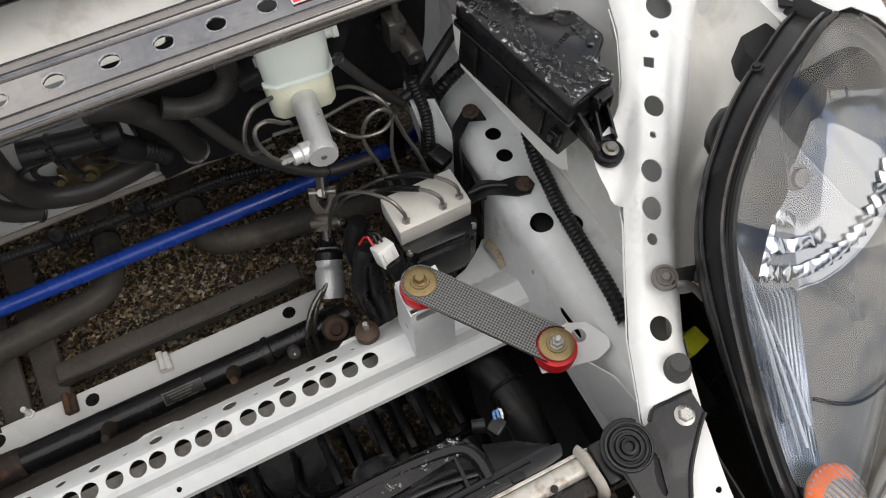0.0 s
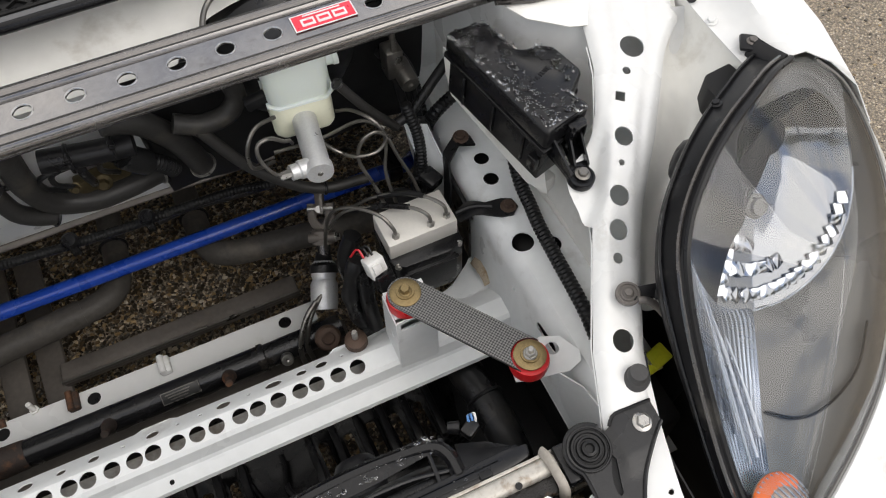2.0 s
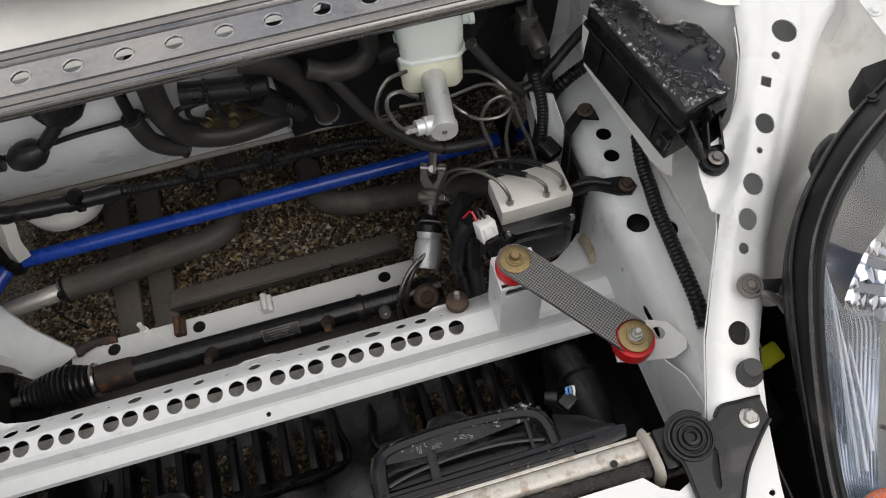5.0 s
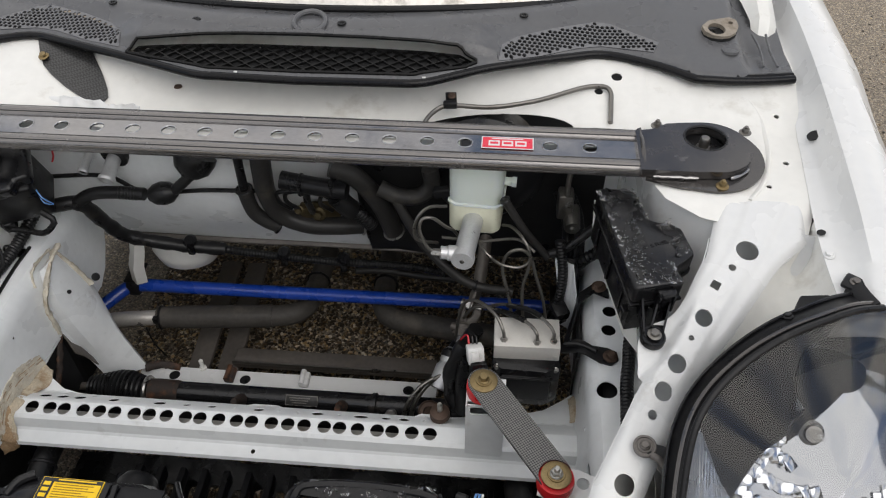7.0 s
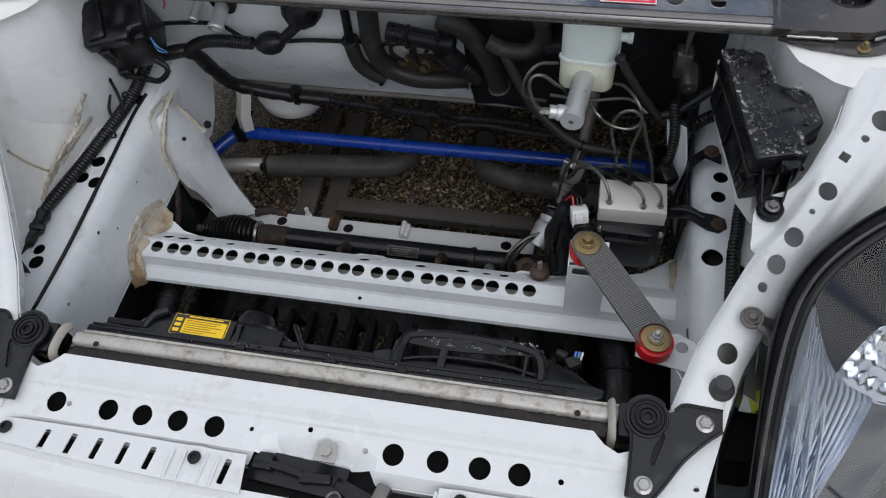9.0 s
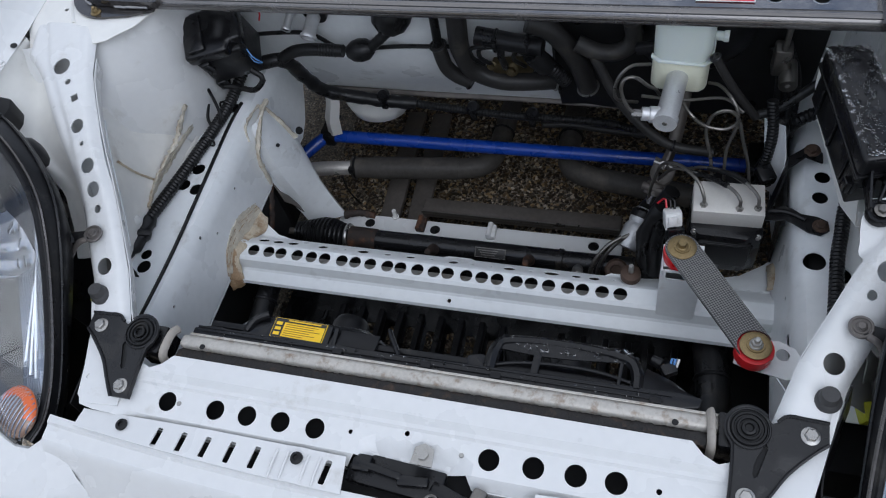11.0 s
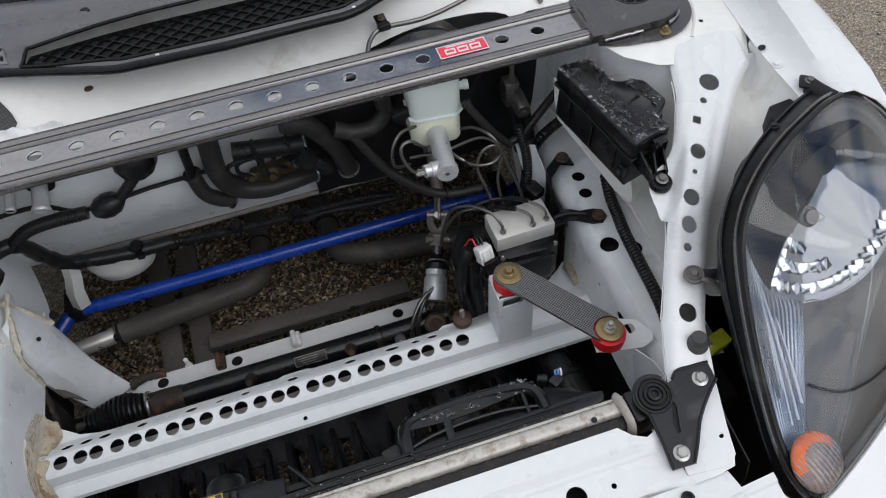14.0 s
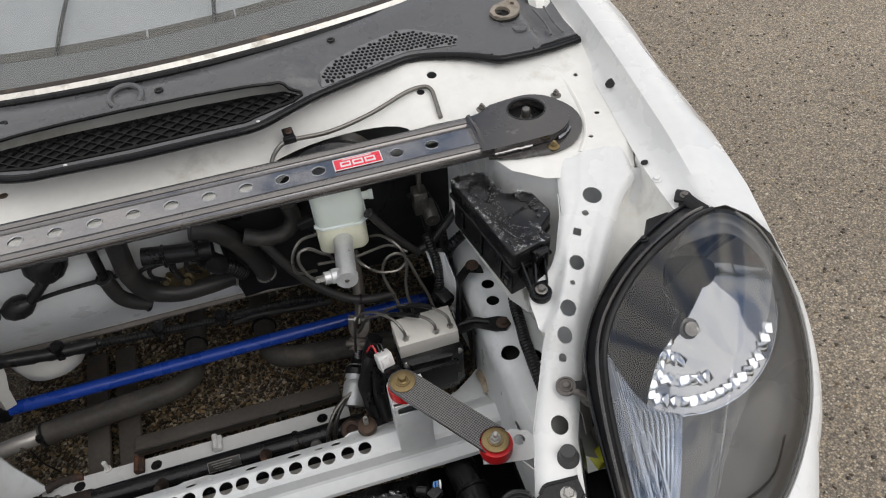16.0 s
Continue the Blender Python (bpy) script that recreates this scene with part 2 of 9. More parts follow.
SPINDLE = mat("dirty_spindle_metal", (0.30, 0.26, 0.21), 0.5, metal=0.3, var=0.25, scale=40, bump=0.2, dirt=(0.15, 0.11, 0.07), dirt_amount=0.3, dirt_scale=50)
# pale base colour stands for the sky mirrored in the glass edge
EDGE_STRIP = mat("sky_reflection_strip", (0.78, 0.75, 0.69), 0.35, metal=0.2, var=0.15, scale=12, dirt=(0.16, 0.13, 0.10), dirt_amount=0.3, dirt_scale=22)
MESH_GREY = mat("faded_mesh_plastic", (0.15, 0.15, 0.155), 0.42, var=0.1, scale=15)
MESHP = mat("grille_black_plastic", (0.008, 0.008, 0.008), 0.3, var=0.2, scale=60, spec=0.2)
BLACK_METAL = mat("black_painted_steel", (0.010, 0.010, 0.011), 0.33, spec=0.35, var=0.15, scale=25, bump=0.08, dirt=(0.06, 0.055, 0.05), dirt_amount=0.1, dirt_scale=25)
BRACKET = mat("grey_black_steel", (0.018, 0.018, 0.019), 0.30, metal=0.25, var=0.12, scale=25, bump=0.1, dirt=(0.10, 0.095, 0.09), dirt_amount=0.12, dirt_scale=25)
RACK = mat("black_rack_tube", (0.010, 0.010, 0.011), 0.26, var=0.2, scale=20, bump=0.08, dirt=(0.11, 0.09, 0.07), dirt_amount=0.2, dirt_scale=14)
ALU = mat("dusty_aluminium", (0.50, 0.475, 0.43), 0.45, metal=0.35, var=0.16, scale=25, bump=0.2, dirt=(0.23, 0.165, 0.11), dirt_amount=0.42, dirt_scale=55)
CAST = mat("cast_aluminium", (0.62, 0.625, 0.63), 0.38, metal=0.5, var=0.1, scale=40, bump=0.25, bump_scale=500)
BLOCK = mat("machined_aluminium", (0.66, 0.64, 0.60), 0.42, metal=0.25, var=0.05, scale=30, bump=0.08)
GREY_RUBBER = mat("weathered_grey_rubber", (0.050, 0.049, 0.049), 0.6, var=0.2, scale=30, bump=0.15)
ZINC = mat("zinc_bolt", (0.42, 0.41, 0.39), 0.35, metal=0.9, var=0.15, scale=80, dirt=(0.25, 0.2, 0.13), dirt_amount=0.15, dirt_scale=60)
BRASS = mat("tarnished_brass", (0.10, 0.078, 0.042), 0.45, metal=0.8, var=0.3, scale=60)
GOLD = mat("yellow_zinc_washer", (0.28, 0.21, 0.105), 0.46, metal=0.85, var=0.25, scale=60, dirt=(0.16, 0.10, 0.05), dirt_amount=0.25, dirt_scale=60)
RUST = mat("rusty_steel", (0.035, 0.026, 0.022), 0.7, metal=0.2, var=0.35, scale=60, bump=0.4, dirt=(0.17, 0.075, 0.035), dirt_amount=0.5, dirt_scale=38)
RUSTBOLT = mat("rusted_bolt", (0.095, 0.062, 0.046), 0.55, metal=0.5, var=0.3, scale=80, bump=0.3)
BROWNSTEEL = mat("grimy_steel", (0.135, 0.120, 0.106), 0.5, metal=0.3, var=0.2, scale=12, bump=0.2, dirt=(0.16, 0.13, 0.10), dirt_amount=0.25, dirt_scale=10)
PIPE = mat("bare_steel_pipe", (0.20, 0.19, 0.175), 0.36, metal=0.85, var=0.15, scale=40, dirt=(0.13, 0.12, 0.10), dirt_amount=0.25, dirt_scale=30)
STAINLESS = mat("bright_steel_tube", (0.66, 0.63, 0.60), 0.32, metal=0.6, var=0.1, scale=20)
BLUE = mat("blue_paint", (0.012, 0.055, 0.36), 0.30, var=0.12, scale=20, coat=0.3, dirt=(0.05, 0.07, 0.15), dirt_amount=0.15, dirt_scale=20)
RED = mat("red_polyurethane", (0.62, 0.015, 0.02), 0.35, var=0.08, scale=40)
REDPLATE = mat("red_badge", (0.72, 0.03, 0.06), 0.35, var=0.03, scale=40)
SILVER_INK = mat("silver_print", (0.75, 0.72, 0.72), 0.35, metal=0.3, var=0.05, scale=50)
YELLOW = mat("yellow_sticker", (0.86, 0.55, 0.01), 0.4, var=0.05, scale=40)
YELLOW_PL = mat("yellow_connector", (0.6, 0.62, 0.03), 0.45, var=0.1, scale=40)
STICKER_INK = mat("faded_sticker_print", (0.30, 0.17, 0.01), 0.45, var=0.2, scale=50)
INK = mat("black_print", (0.02, 0.02, 0.02), 0.5, var=0.1, scale=50)
WHITE_PL = mat("white_connector", (0.72, 0.72, 0.70), 0.4, var=0.08, scale=60, dirt=(0.3, 0.28, 0.25), dirt_amount=0.15, dirt_scale=60)
REDWIRE = mat("red_wire", (0.5, 0.02, 0.03), 0.4, var=0.1, scale=60)
BLUEWIRE = mat("blue_wire", (0.10, 0.25, 0.55), 0.4, var=0.1, scale=60)
DASH = mat("pale_grey_dashboard", (0.54, 0.54, 0.56), 0.7, var=0.1, scale=10, bump=0.2, bump_scale=400)
# near-black: stands in for deep shade in holes, gaps and closed spaces
DARK = mat("shade_black", (0.005, 0.005, 0.0055), 0.7, var=0.2, scale=10)
CARBON = carbon_mat()


def pebble_mat():
    """Loose stones: brown to pale, each its own tone."""
    m = bpy.data.materials.new("loose_stone")
    m.use_nodes = True
    n, l = m.node_tree.nodes, m.node_tree.links
    b = n["Principled BSDF"]
    geo_, ramp, no, tc, mul = n.new("ShaderNodeNewGeometry"), n.new("ShaderNodeValToRGB"), n.new("ShaderNodeTexNoise"), n.new("ShaderNodeTexCoord"), n.new("ShaderNodeMixRGB")
    els = ramp.color_ramp.elements
    els[0].position, els[0].color = 0.0, (0.035, 0.026, 0.018, 1)
    els[1].position, els[1].color = 1.0, (0.80, 0.72, 0.58, 1)
    for p, c in ((0.48, (0.060, 0.043, 0.026, 1)), (0.74, (0.18, 0.118, 0.058, 1)), (0.90, (0.52, 0.36, 0.17, 1))):
        els.new(p).color = c
    no.inputs["Scale"].default_value = 260.0
    mul.blend_type, mul.inputs["Fac"].default_value = "MULTIPLY", 0.5
    l.new(geo_.outputs["Random Per Island"], ramp.inputs["Fac"])
    l.new(tc.outputs["Object"], no.inputs["Vector"])
    l.new(ramp.outputs["Color"], mul.inputs["Color1"])
    l.new(no.outputs["Fac"], mul.inputs["Color2"])
    l.new(mul.outputs["Color"], b.inputs["Base Color"])
    b.inputs["Roughness"].default_value = 0.28
    return m


PEBBLE = pebble_mat()
CARBON_DARK = carbon_mat("dark_carbon_weave", (0.006, 0.006, 0.006), (0.035, 0.035, 0.035), 300.0)
ASPHALT = asphalt_mat()
LENS = thin_glass("clear_lens", (0.93, 0.94, 0.95), 0.075, 0.0)
WINDSCREEN = thin_glass("windscreen_glass", (0.86, 0.875, 0.87), 0.055, 0.012)
FRIT = mat("grey_printed_band", (0.20, 0.20, 0.205), 0.45, var=0.1, scale=8)
WATER = mat("water_drop", (0.95, 0.95, 0.95), 0.0, var=0.0, scale=10)
_b = WATER.node_tree.nodes["Principled BSDF"]
_b.inputs["Transmission Weight"].default_value, _b.inputs["IOR"].default_value = 1.0, 1.45
REFLECTOR = mat("chrome_reflector", (0.21, 0.215, 0.225), 0.05, metal=1.0, var=0.02, scale=10, rvar=0.02)
CHROME_BRIGHT = mat("bright_mirror", (0.52, 0.53, 0.55), 0.05, metal=1.0, var=0.02, scale=10, rvar=0.02)
BEZEL = mat("smoked_bezel", (0.100, 0.097, 0.092), 0.30, metal=0.3, var=0.06, scale=6)
BEZEL_DARK = mat("gloss_black_bezel", (0.008, 0.008, 0.009), 0.3, spec=0.12, var=0.1, scale=12, rvar=0.05)
SILVER_BEZEL = mat("silver_bezel", (0.30, 0.33, 0.385), 0.24, metal=0.85, var=0.05, scale=12, rvar=0.06)
INDICATOR = mat("smoked_indicator", (0.30, 0.20, 0.15), 0.25, metal=0.3, var=0.08, scale=30, coat=0.5)
FIN = mat("bright_fin", (0.62, 0.65, 0.70), 0.22, metal=0.8, var=0.05, scale=12)
AMBER = mat("amber_lens", (0.72, 0.13, 0.02), 0.15, var=0.08, scale=30, coat=0.5)
GREY_INNER = mat("dusty_grey_inner_steel", (0.34, 0.33, 0.31), 0.5, var=0.25, scale=18, bump=0.1, dirt=(0.14, 0.10, 0.07), dirt_amount=0.35, dirt_scale=20)
EYE_STEEL = mat("dull_grey_steel", (0.155, 0.142, 0.132), 0.42, metal=0.6, var=0.2, scale=40, bump=0.1, dirt=(0.12, 0.10, 0.08), dirt_amount=0.2, dirt_scale=40)
GROOVE = mat("grimy_brown_seal", (0.030, 0.022, 0.017), 0.5, var=0.4, scale=30, bump=0.3, dirt=(0.16, 0.11, 0.07), dirt_amount=0.3, dirt_scale=24)
RES = bpy.data.materials.new("milky_reservoir")
RES.use_nodes = True
_b = RES.node_tree.nodes["Principled BSDF"]
_b.inputs["Base Color"].default_value, _b.inputs["Roughness"].default_value = (0.76, 0.82, 0.77, 1), 0.32
_b.inputs["Subsurface Weight"].default_value, _b.inputs["Subsurface Radius"].default_value, _b.inputs["Subsurface Scale"].default_value = 0.4, (0.02, 0.02, 0.015), 0.5
FLUID = mat("reservoir_with_fluid", (0.76, 0.76, 0.60), 0.30, var=0.04, scale=20)


# ---- mesh helpers ----
from mathutils.geometry import delaunay_2d_cdt


def part(name, bm, material, parent=None, label="", s=1, sharp=38):
    """Links a bmesh as one mesh object, a part of parent. s=-1 mirrors it to the other side of the car."""
    if s < 0:
        bmesh.ops.scale(bm, vec=(-1, 1, 1), verts=bm.verts)
        bmesh.ops.reverse_faces(bm, faces=bm.faces)
    me = bpy.data.meshes.new(name)
    for f in bm.faces:
        f.smooth = True
    bm.to_mesh(me)
    bm.free()
    me.set_sharp_from_angle(angle=radians(sharp))
    me.materials.append(material)
    ob = new(name, me)
    if parent is not None:
        ob.parent = parent
        ob.matrix_parent_inverse = Matrix.Translation(parent.location).inverted() if parent.data is None else Matrix()
    if label:
        ob["label"] = label
    return ob


def thing(name, at, label, category, group="", kind=""):
    ob = new(name)
    ob.location, ob.empty_display_size = at, 0.02
    return tagged(ob, label, category, group, kind)


def merge(*bms):
    out = bmesh.new()
    for b in bms:
        me = bpy.data.meshes.new("tmp")
        b.to_mesh(me)
        b.free()
        out.from_mesh(me)
        bpy.data.meshes.remove(me)
    return out


def moved(bm, m):
    bmesh.ops.transform(bm, matrix=m, verts=bm.verts)
    return bm


def box(c, size, bevel=0.002, rz=0.0, rx=0.0, ry=0.0, seg=2):
    bm = bmesh.new()
    bmesh.ops.create_cube(bm, size=1)
    bmesh.ops.scale(bm, vec=size, verts=bm.verts)
    if bevel:
        bmesh.ops.bevel(bm, geom=bm.edges[:], offset=bevel, segments=seg, affect="EDGES", profile=0.5)
    return moved(bm, pose(*c, rx, ry, rz))


def prism(outline, z0, z1, bevel=0.0, seg=2):
    """An upright prism on a plan outline (anticlockwise)."""
    bm = bmesh.new()
    lo = [bm.verts.new((x, y, z0)) for x, y in outline]
    hi = [bm.verts.new((x, y, z1)) for x, y in outline]
    bm.faces.new(lo[::-1])
    bm.faces.new(hi)
    k = len(outline)
    for i in range(k):
        bm.faces.new((lo[i], lo[(i + 1) % k], hi[(i + 1) % k], hi[i]))
    bmesh.ops.recalc_face_normals(bm, faces=bm.faces)
    if bevel:
        bmesh.ops.bevel(bm, geom=bm.edges[:], offset=bevel, segments=seg, affect="EDGES", profile=0.5)
    return bm


def aim(p, n):
    return Matrix.Translation(p) @ Vector(n).to_track_quat("Z", "Y").to_matrix().to_4x4()


def lathe(profile, p=(0, 0, 0), n=(0, 0, 1), seg=24, caps=True):
    """Turns (radius, height) pairs about an axis through p along n."""
    bm = bmesh.new()
    rings = []
    for r, h in profile:
        if r < 1e-6:
            rings.append([bm.verts.new((0, 0, h))])
        else:
            rings.append([bm.verts.new((r * math.cos(a), r * math.sin(a), h)) for a in (2 * math.pi * i / seg for i in range(seg))])
    for a, b in zip(rings, rings[1:]):
        for i in range(seg):
            j = (i + 1) % seg
            vs = [a[i % len(a)], a[j % len(a)], b[j % len(b)], b[i % len(b)]]
            vs = list(dict.fromkeys(vs))
            if len(vs) > 2:
                bm.faces.new(vs)
    for ring, flip in ((rings[0], True), (rings[-1], False)):
        if caps and len(ring) > 1:
            bm.faces.new(ring[::-1] if flip else ring)
    bmesh.ops.recalc_face_normals(bm, faces=bm.faces)
    return moved(bm, aim(p, n))


def ring(p, n, r, t, seg=20, tube_seg=6):
    bm = bmesh.new()
    grid = [[bm.verts.new(((r + t * math.cos(b)) * math.cos(a), (r + t * math.cos(b)) * math.sin(a), t * math.sin(b))) for b in (2 * math.pi * j / tube_seg for j in range(tube_seg))] for a in (2 * math.pi * i / seg for i in range(seg))]
    for i in range(seg):
        for j in range(tube_seg):
            bm.faces.new((grid[i][j], grid[(i + 1) % seg][j], grid[(i + 1) % seg][(j + 1) % tube_seg], grid[i][(j + 1) % tube_seg]))
    return moved(bm, aim(p, n))


def curve_points(path, step):
    """Catmull-Rom through the points, resampled at even steps."""
    p = [Vector(v) for v in path]
    if len(p) == 2:
        fine = [p[0].lerp(p[1], i / 20) for i in range(21)]
    else:
        q = [2 * p[0] - p[1], *p, 2 * p[-1] - p[-2]]
        fine = []
        for i in range(1, len(q) - 2):
            a, b, c, d = q[i - 1 : i + 3]
            for k in range(24):
                t = k / 24
                fine.append(0.5 * ((2 * b) + (c - a) * t + (2 * a - 5 * b + 4 * c - d) * t * t + (3 * b - a - 3 * c + d) * t**3))
        fine.append(p[-1])
    dist = [0.0]
    for a, b in zip(fine, fine[1:]):
        dist.append(dist[-1] + (b - a).length)
    count, out, k = max(2, round(dist[-1] / step)), [], 0
    for i in range(count + 1):
        want = dist[-1] * i / count
        while k < len(dist) - 2 and dist[k + 1] < want:
            k += 1
        span = max(1e-9, dist[k + 1] - dist[k])
        out.append(fine[k].lerp(fine[k + 1], (want - dist[k]) / span))
    return out


def tube(path, r, seg=10, step=0.01, flat=1.0, radius=None):
    """A tube along a smooth path. radius: (index, length so far) to a factor, for ribs and swellings."""
    pts = curve_points(path, step)
    bm, rings, side = bmesh.new(), [], None
    far = 0.0
    for i, p in enumerate(pts):
        d = (pts[min(i + 1, len(pts) - 1)] - pts[max(i - 1, 0)]).normalized()
        if side is None:
            side = d.orthogonal().normalized()
        side = (side - d * side.dot(d)).normalized()
        up = d.cross(side)
        far += (p - pts[i - 1]).length if i else 0
        k = r * (radius(i, far) if radius else 1.0)
        rings.append([bm.verts.new(p + side * k * math.cos(a) + up * k * flat * math.sin(a)) for a in (2 * math.pi * j / seg for j in range(seg))])
    for a, b in zip(rings, rings[1:]):
        for j in range(seg):
            bm.faces.new((a[j], a[(j + 1) % seg], b[(j + 1) % seg], b[j]))
    bm.faces.new(rings[0][::-1])
    bm.faces.new(rings[-1])
    bmesh.ops.recalc_face_normals(bm, faces=bm.faces)
    return bm


def conduit(path, r, seg=10, pitch=0.004):
    """Corrugated split conduit."""
    return tube(path, r, seg, pitch / 2, radius=lambda i, far: 1.0 if i % 2 else 0.86)


def lettering(words, size, depth):
    """Raised words in the built-in font, as a mesh in the xy plane."""
    cu = bpy.data.curves.new("words", "FONT")
    cu.body, cu.size, cu.extrude, cu.align_x, cu.resolution_u = words, size, depth, "CENTER", 2
    ob = bpy.data.objects.new("words", cu)
    me = bpy.data.meshes.new_from_object(ob)
    bm = bmesh.new()
    bm.from_mesh(me)
    bpy.data.objects.remove(ob)
    bpy.data.curves.remove(cu)
    bpy.data.meshes.remove(me)
    return bm


def circle(x, y, r, seg=18, ry=None):
    return [(x + r * math.cos(2 * math.pi * i / seg), y + (ry or r) * math.sin(2 * math.pi * i / seg)) for i in range(seg)]


def slot(x, y, w, h, turn=0.0, r=0.25):
    """A rounded slot outline, w by h, turned by degrees."""
    k = min(w, h) * r
    pts = []
    for cx, cy, a0 in ((w / 2 - k, h / 2 - k, 0), (-w / 2 + k, h / 2 - k, 90), (-w / 2 + k, -h / 2 + k, 180), (w / 2 - k, -h / 2 + k, 270)):
        pts += [(cx + k * math.cos(radians(a0 + b)), cy + k * math.sin(radians(a0 + b))) for b in (0, 30, 60, 90)]
    c, s_ = math.cos(radians(turn)), math.sin(radians(turn))
    return [(x + c * a - s_ * b, y + s_ * a + c * b) for a, b in pts]


def dense(outline, step):
    out = []
    for (x0, y0), (x1, y1) in zip(outline, outline[1:] + outline[:1]):
        k = max(1, int(math.hypot(x1 - x0, y1 - y0) / step))
        out += [(x0 + (x1 - x0) * i / k, y0 + (y1 - y0) * i / k) for i in range(k)]
    return out


def inside(p, loop):
    """Whether a point lies inside a loop."""
    odd = False
    for (x0, y0), (x1, y1) in zip(loop, loop[1:] + loop[:1]):
        if (y0 > p.y) != (y1 > p.y) and p.x < (x1 - x0) * (p.y - y0) / (y1 - y0) + x0:
            odd = not odd
    return odd


def sheet(outline, holes=(), fn=None, thick=0.0015, step=0.02, folds=()):
    """Sheet metal: a flat outline with holes, laid into space by fn(u, v), with thickness below."""
    fn = fn or (lambda u, v: (u, v, 0.0))
    coords, edges = [], []
    for loop in (dense(outline, step), *holes):
        k = len(coords)
        coords += [Vector(p) for p in loop]
        edges += [(k + i, k + (i + 1) % len(loop)) for i in range(len(loop))]
    us, vs = [p[0] for p in outline], [p[1] for p in outline]
    for f in folds:
        k, c = len(coords), int((max(us) - min(us) - 0.008) / step)
        coords += [Vector((min(us) + 0.004 + (max(us) - min(us) - 0.008) * i / c, f)) for i in range(c + 1)]
        edges += [(k + i, k + i + 1) for i in range(c)]
    u = min(us) + step * 0.61
    row = 0
    while u < max(us):
        v = min(vs) + step * (0.37 + 0.5 * (row % 2))
        while v < max(vs):
            if all(abs(v - f) > step * 0.3 for f in folds):
                coords.append(Vector((u, v)))
            v += step
        u += step
        row += 1
    pts, _, tris, *_ = delaunay_2d_cdt(coords, edges, [], 1, 1e-7)
    tris = [t for t in tris if not any(inside(sum((pts[i] for i in t), Vector((0, 0))) / 3, h) for h in holes)]
    e, top, low, bm = 1e-4, [], [], bmesh.new()
    for p in pts:
        a = Vector(fn(p.x, p.y))
        nrm = (Vector(fn(p.x + e, p.y)) - Vector(fn(p.x - e, p.y))).cross(Vector(fn(p.x, p.y + e)) - Vector(fn(p.x, p.y - e)))
        top.append(bm.verts.new(a))
        low.append(bm.verts.new(a - nrm.normalized() * thick))
    count = {}
    for t in tris:
        t = list(t)
        a, b, c = (pts[i] for i in t)
        if (b - a).cross(c - a) < 0:
            t.reverse()
        bm.faces.new([top[i] for i in t])
        bm.faces.new([low[i] for i in reversed(t)])
        for i, j in zip(t, t[1:] + t[:1]):
            count[(i, j)] = 1
    for i, j in count:
        if (j, i) not in count:
            bm.faces.new((top[j], top[i], low[i], low[j]))
    loose = [v for v in bm.verts if not v.link_faces]
    bmesh.ops.delete(bm, geom=loose, context="VERTS")
    return bm


def bolt_mesh(p, n, r=0.006, flange=1.5, h=0.006, stud=0.0):
    """A hexagon head with a flange, and a bit of thread where it shows."""
    hexa = lathe([(r, 0.0), (r, h * 0.8), (r * 0.85, h), (0, h)], (0, 0, 0.0018), (0, 0, 1), 6)
    fl = lathe([(r * flange, 0), (r * flange, 0.0012), (r * 1.05, 0.0024), (0, 0.0024)], seg=20)
    bits = [hexa, fl]
    if stud:
        bits.append(lathe([(r * 0.55, 0), (r * 0.55, stud - 0.001), (r * 0.4, stud), (0, stud)], (0, 0, h * 0.9), seg=10))
    return moved(merge(*bits), aim(p, n))


def bolt(parent, p, n, material, r=0.006, s=1, label="", **kw):
    return part("bolt", bolt_mesh(p, n, r, **kw), material, parent, label, s=s)


def lerp_at(x, xs, ys):
    return float(np.interp(x, xs, ys))


def smooth_at(x, xs, ys):
    """Like lerp_at, with rounded corners at the knots."""
    return sum(w * lerp_at(x + d * 0.11, xs, ys) for d, w in ((-1, 0.12), (-0.5, 0.22), (0, 0.32), (0.5, 0.22), (1, 0.12)))


def bowl(edge, centre, profile, rings=14, inward=1.0):
    """A skin from a closed edge curve to a centre point: profile(k) in 0..1 gives (share of the way in, share of the rise)."""
    bm = bmesh.new()
    c = Vector(centre)
    rows = []
    for i in range(rings):
        w, lift = profile(i / rings)
        rows.append([bm.verts.new(Vector((p[0] + (c.x - p[0]) * w, p[1] + (c.y - p[1]) * w, p[2] + (c.z - p[2]) * lift))) for p in edge])
    tip = bm.verts.new(c)
    k = len(edge)
    for a, b in zip(rows, rows[1:]):
        for j in range(k):
            bm.faces.new((a[j], a[(j + 1) % k], b[(j + 1) % k], b[j]))
    for j in range(k):
        bm.faces.new((rows[-1][j], rows[-1][(j + 1) % k], tip))
    bmesh.ops.recalc_face_normals(bm, faces=bm.faces)
    return bm


def solid(bm, thick):
    """Gives a skin thickness on the side away from its normals."""
    bm.normal_update()
    bmesh.ops.solidify(bm, geom=bm.faces[:], thickness=thick)
    return bm


def loft(rows, closed=False):
    """A skin over rows of points of equal length."""
    bm = bmesh.new()
    vs = [[bm.verts.new(p) for p in row] for row in rows]
    k = len(rows[0])
    for a, b in zip(vs, vs[1:]):
        for j in range(k if closed else k - 1):
            bm.faces.new((a[j], a[(j + 1) % k], b[(j + 1) % k], b[j]))
    return bm

# ---- ground ----
g = bmesh.new()
bmesh.ops.create_grid(g, x_segments=8, y_segments=8, size=600)
ground = part("ground", g, ASPHALT)
tagged(ground, "worn grey asphalt with coarse pale and brown aggregate", "ground", kind="structure")

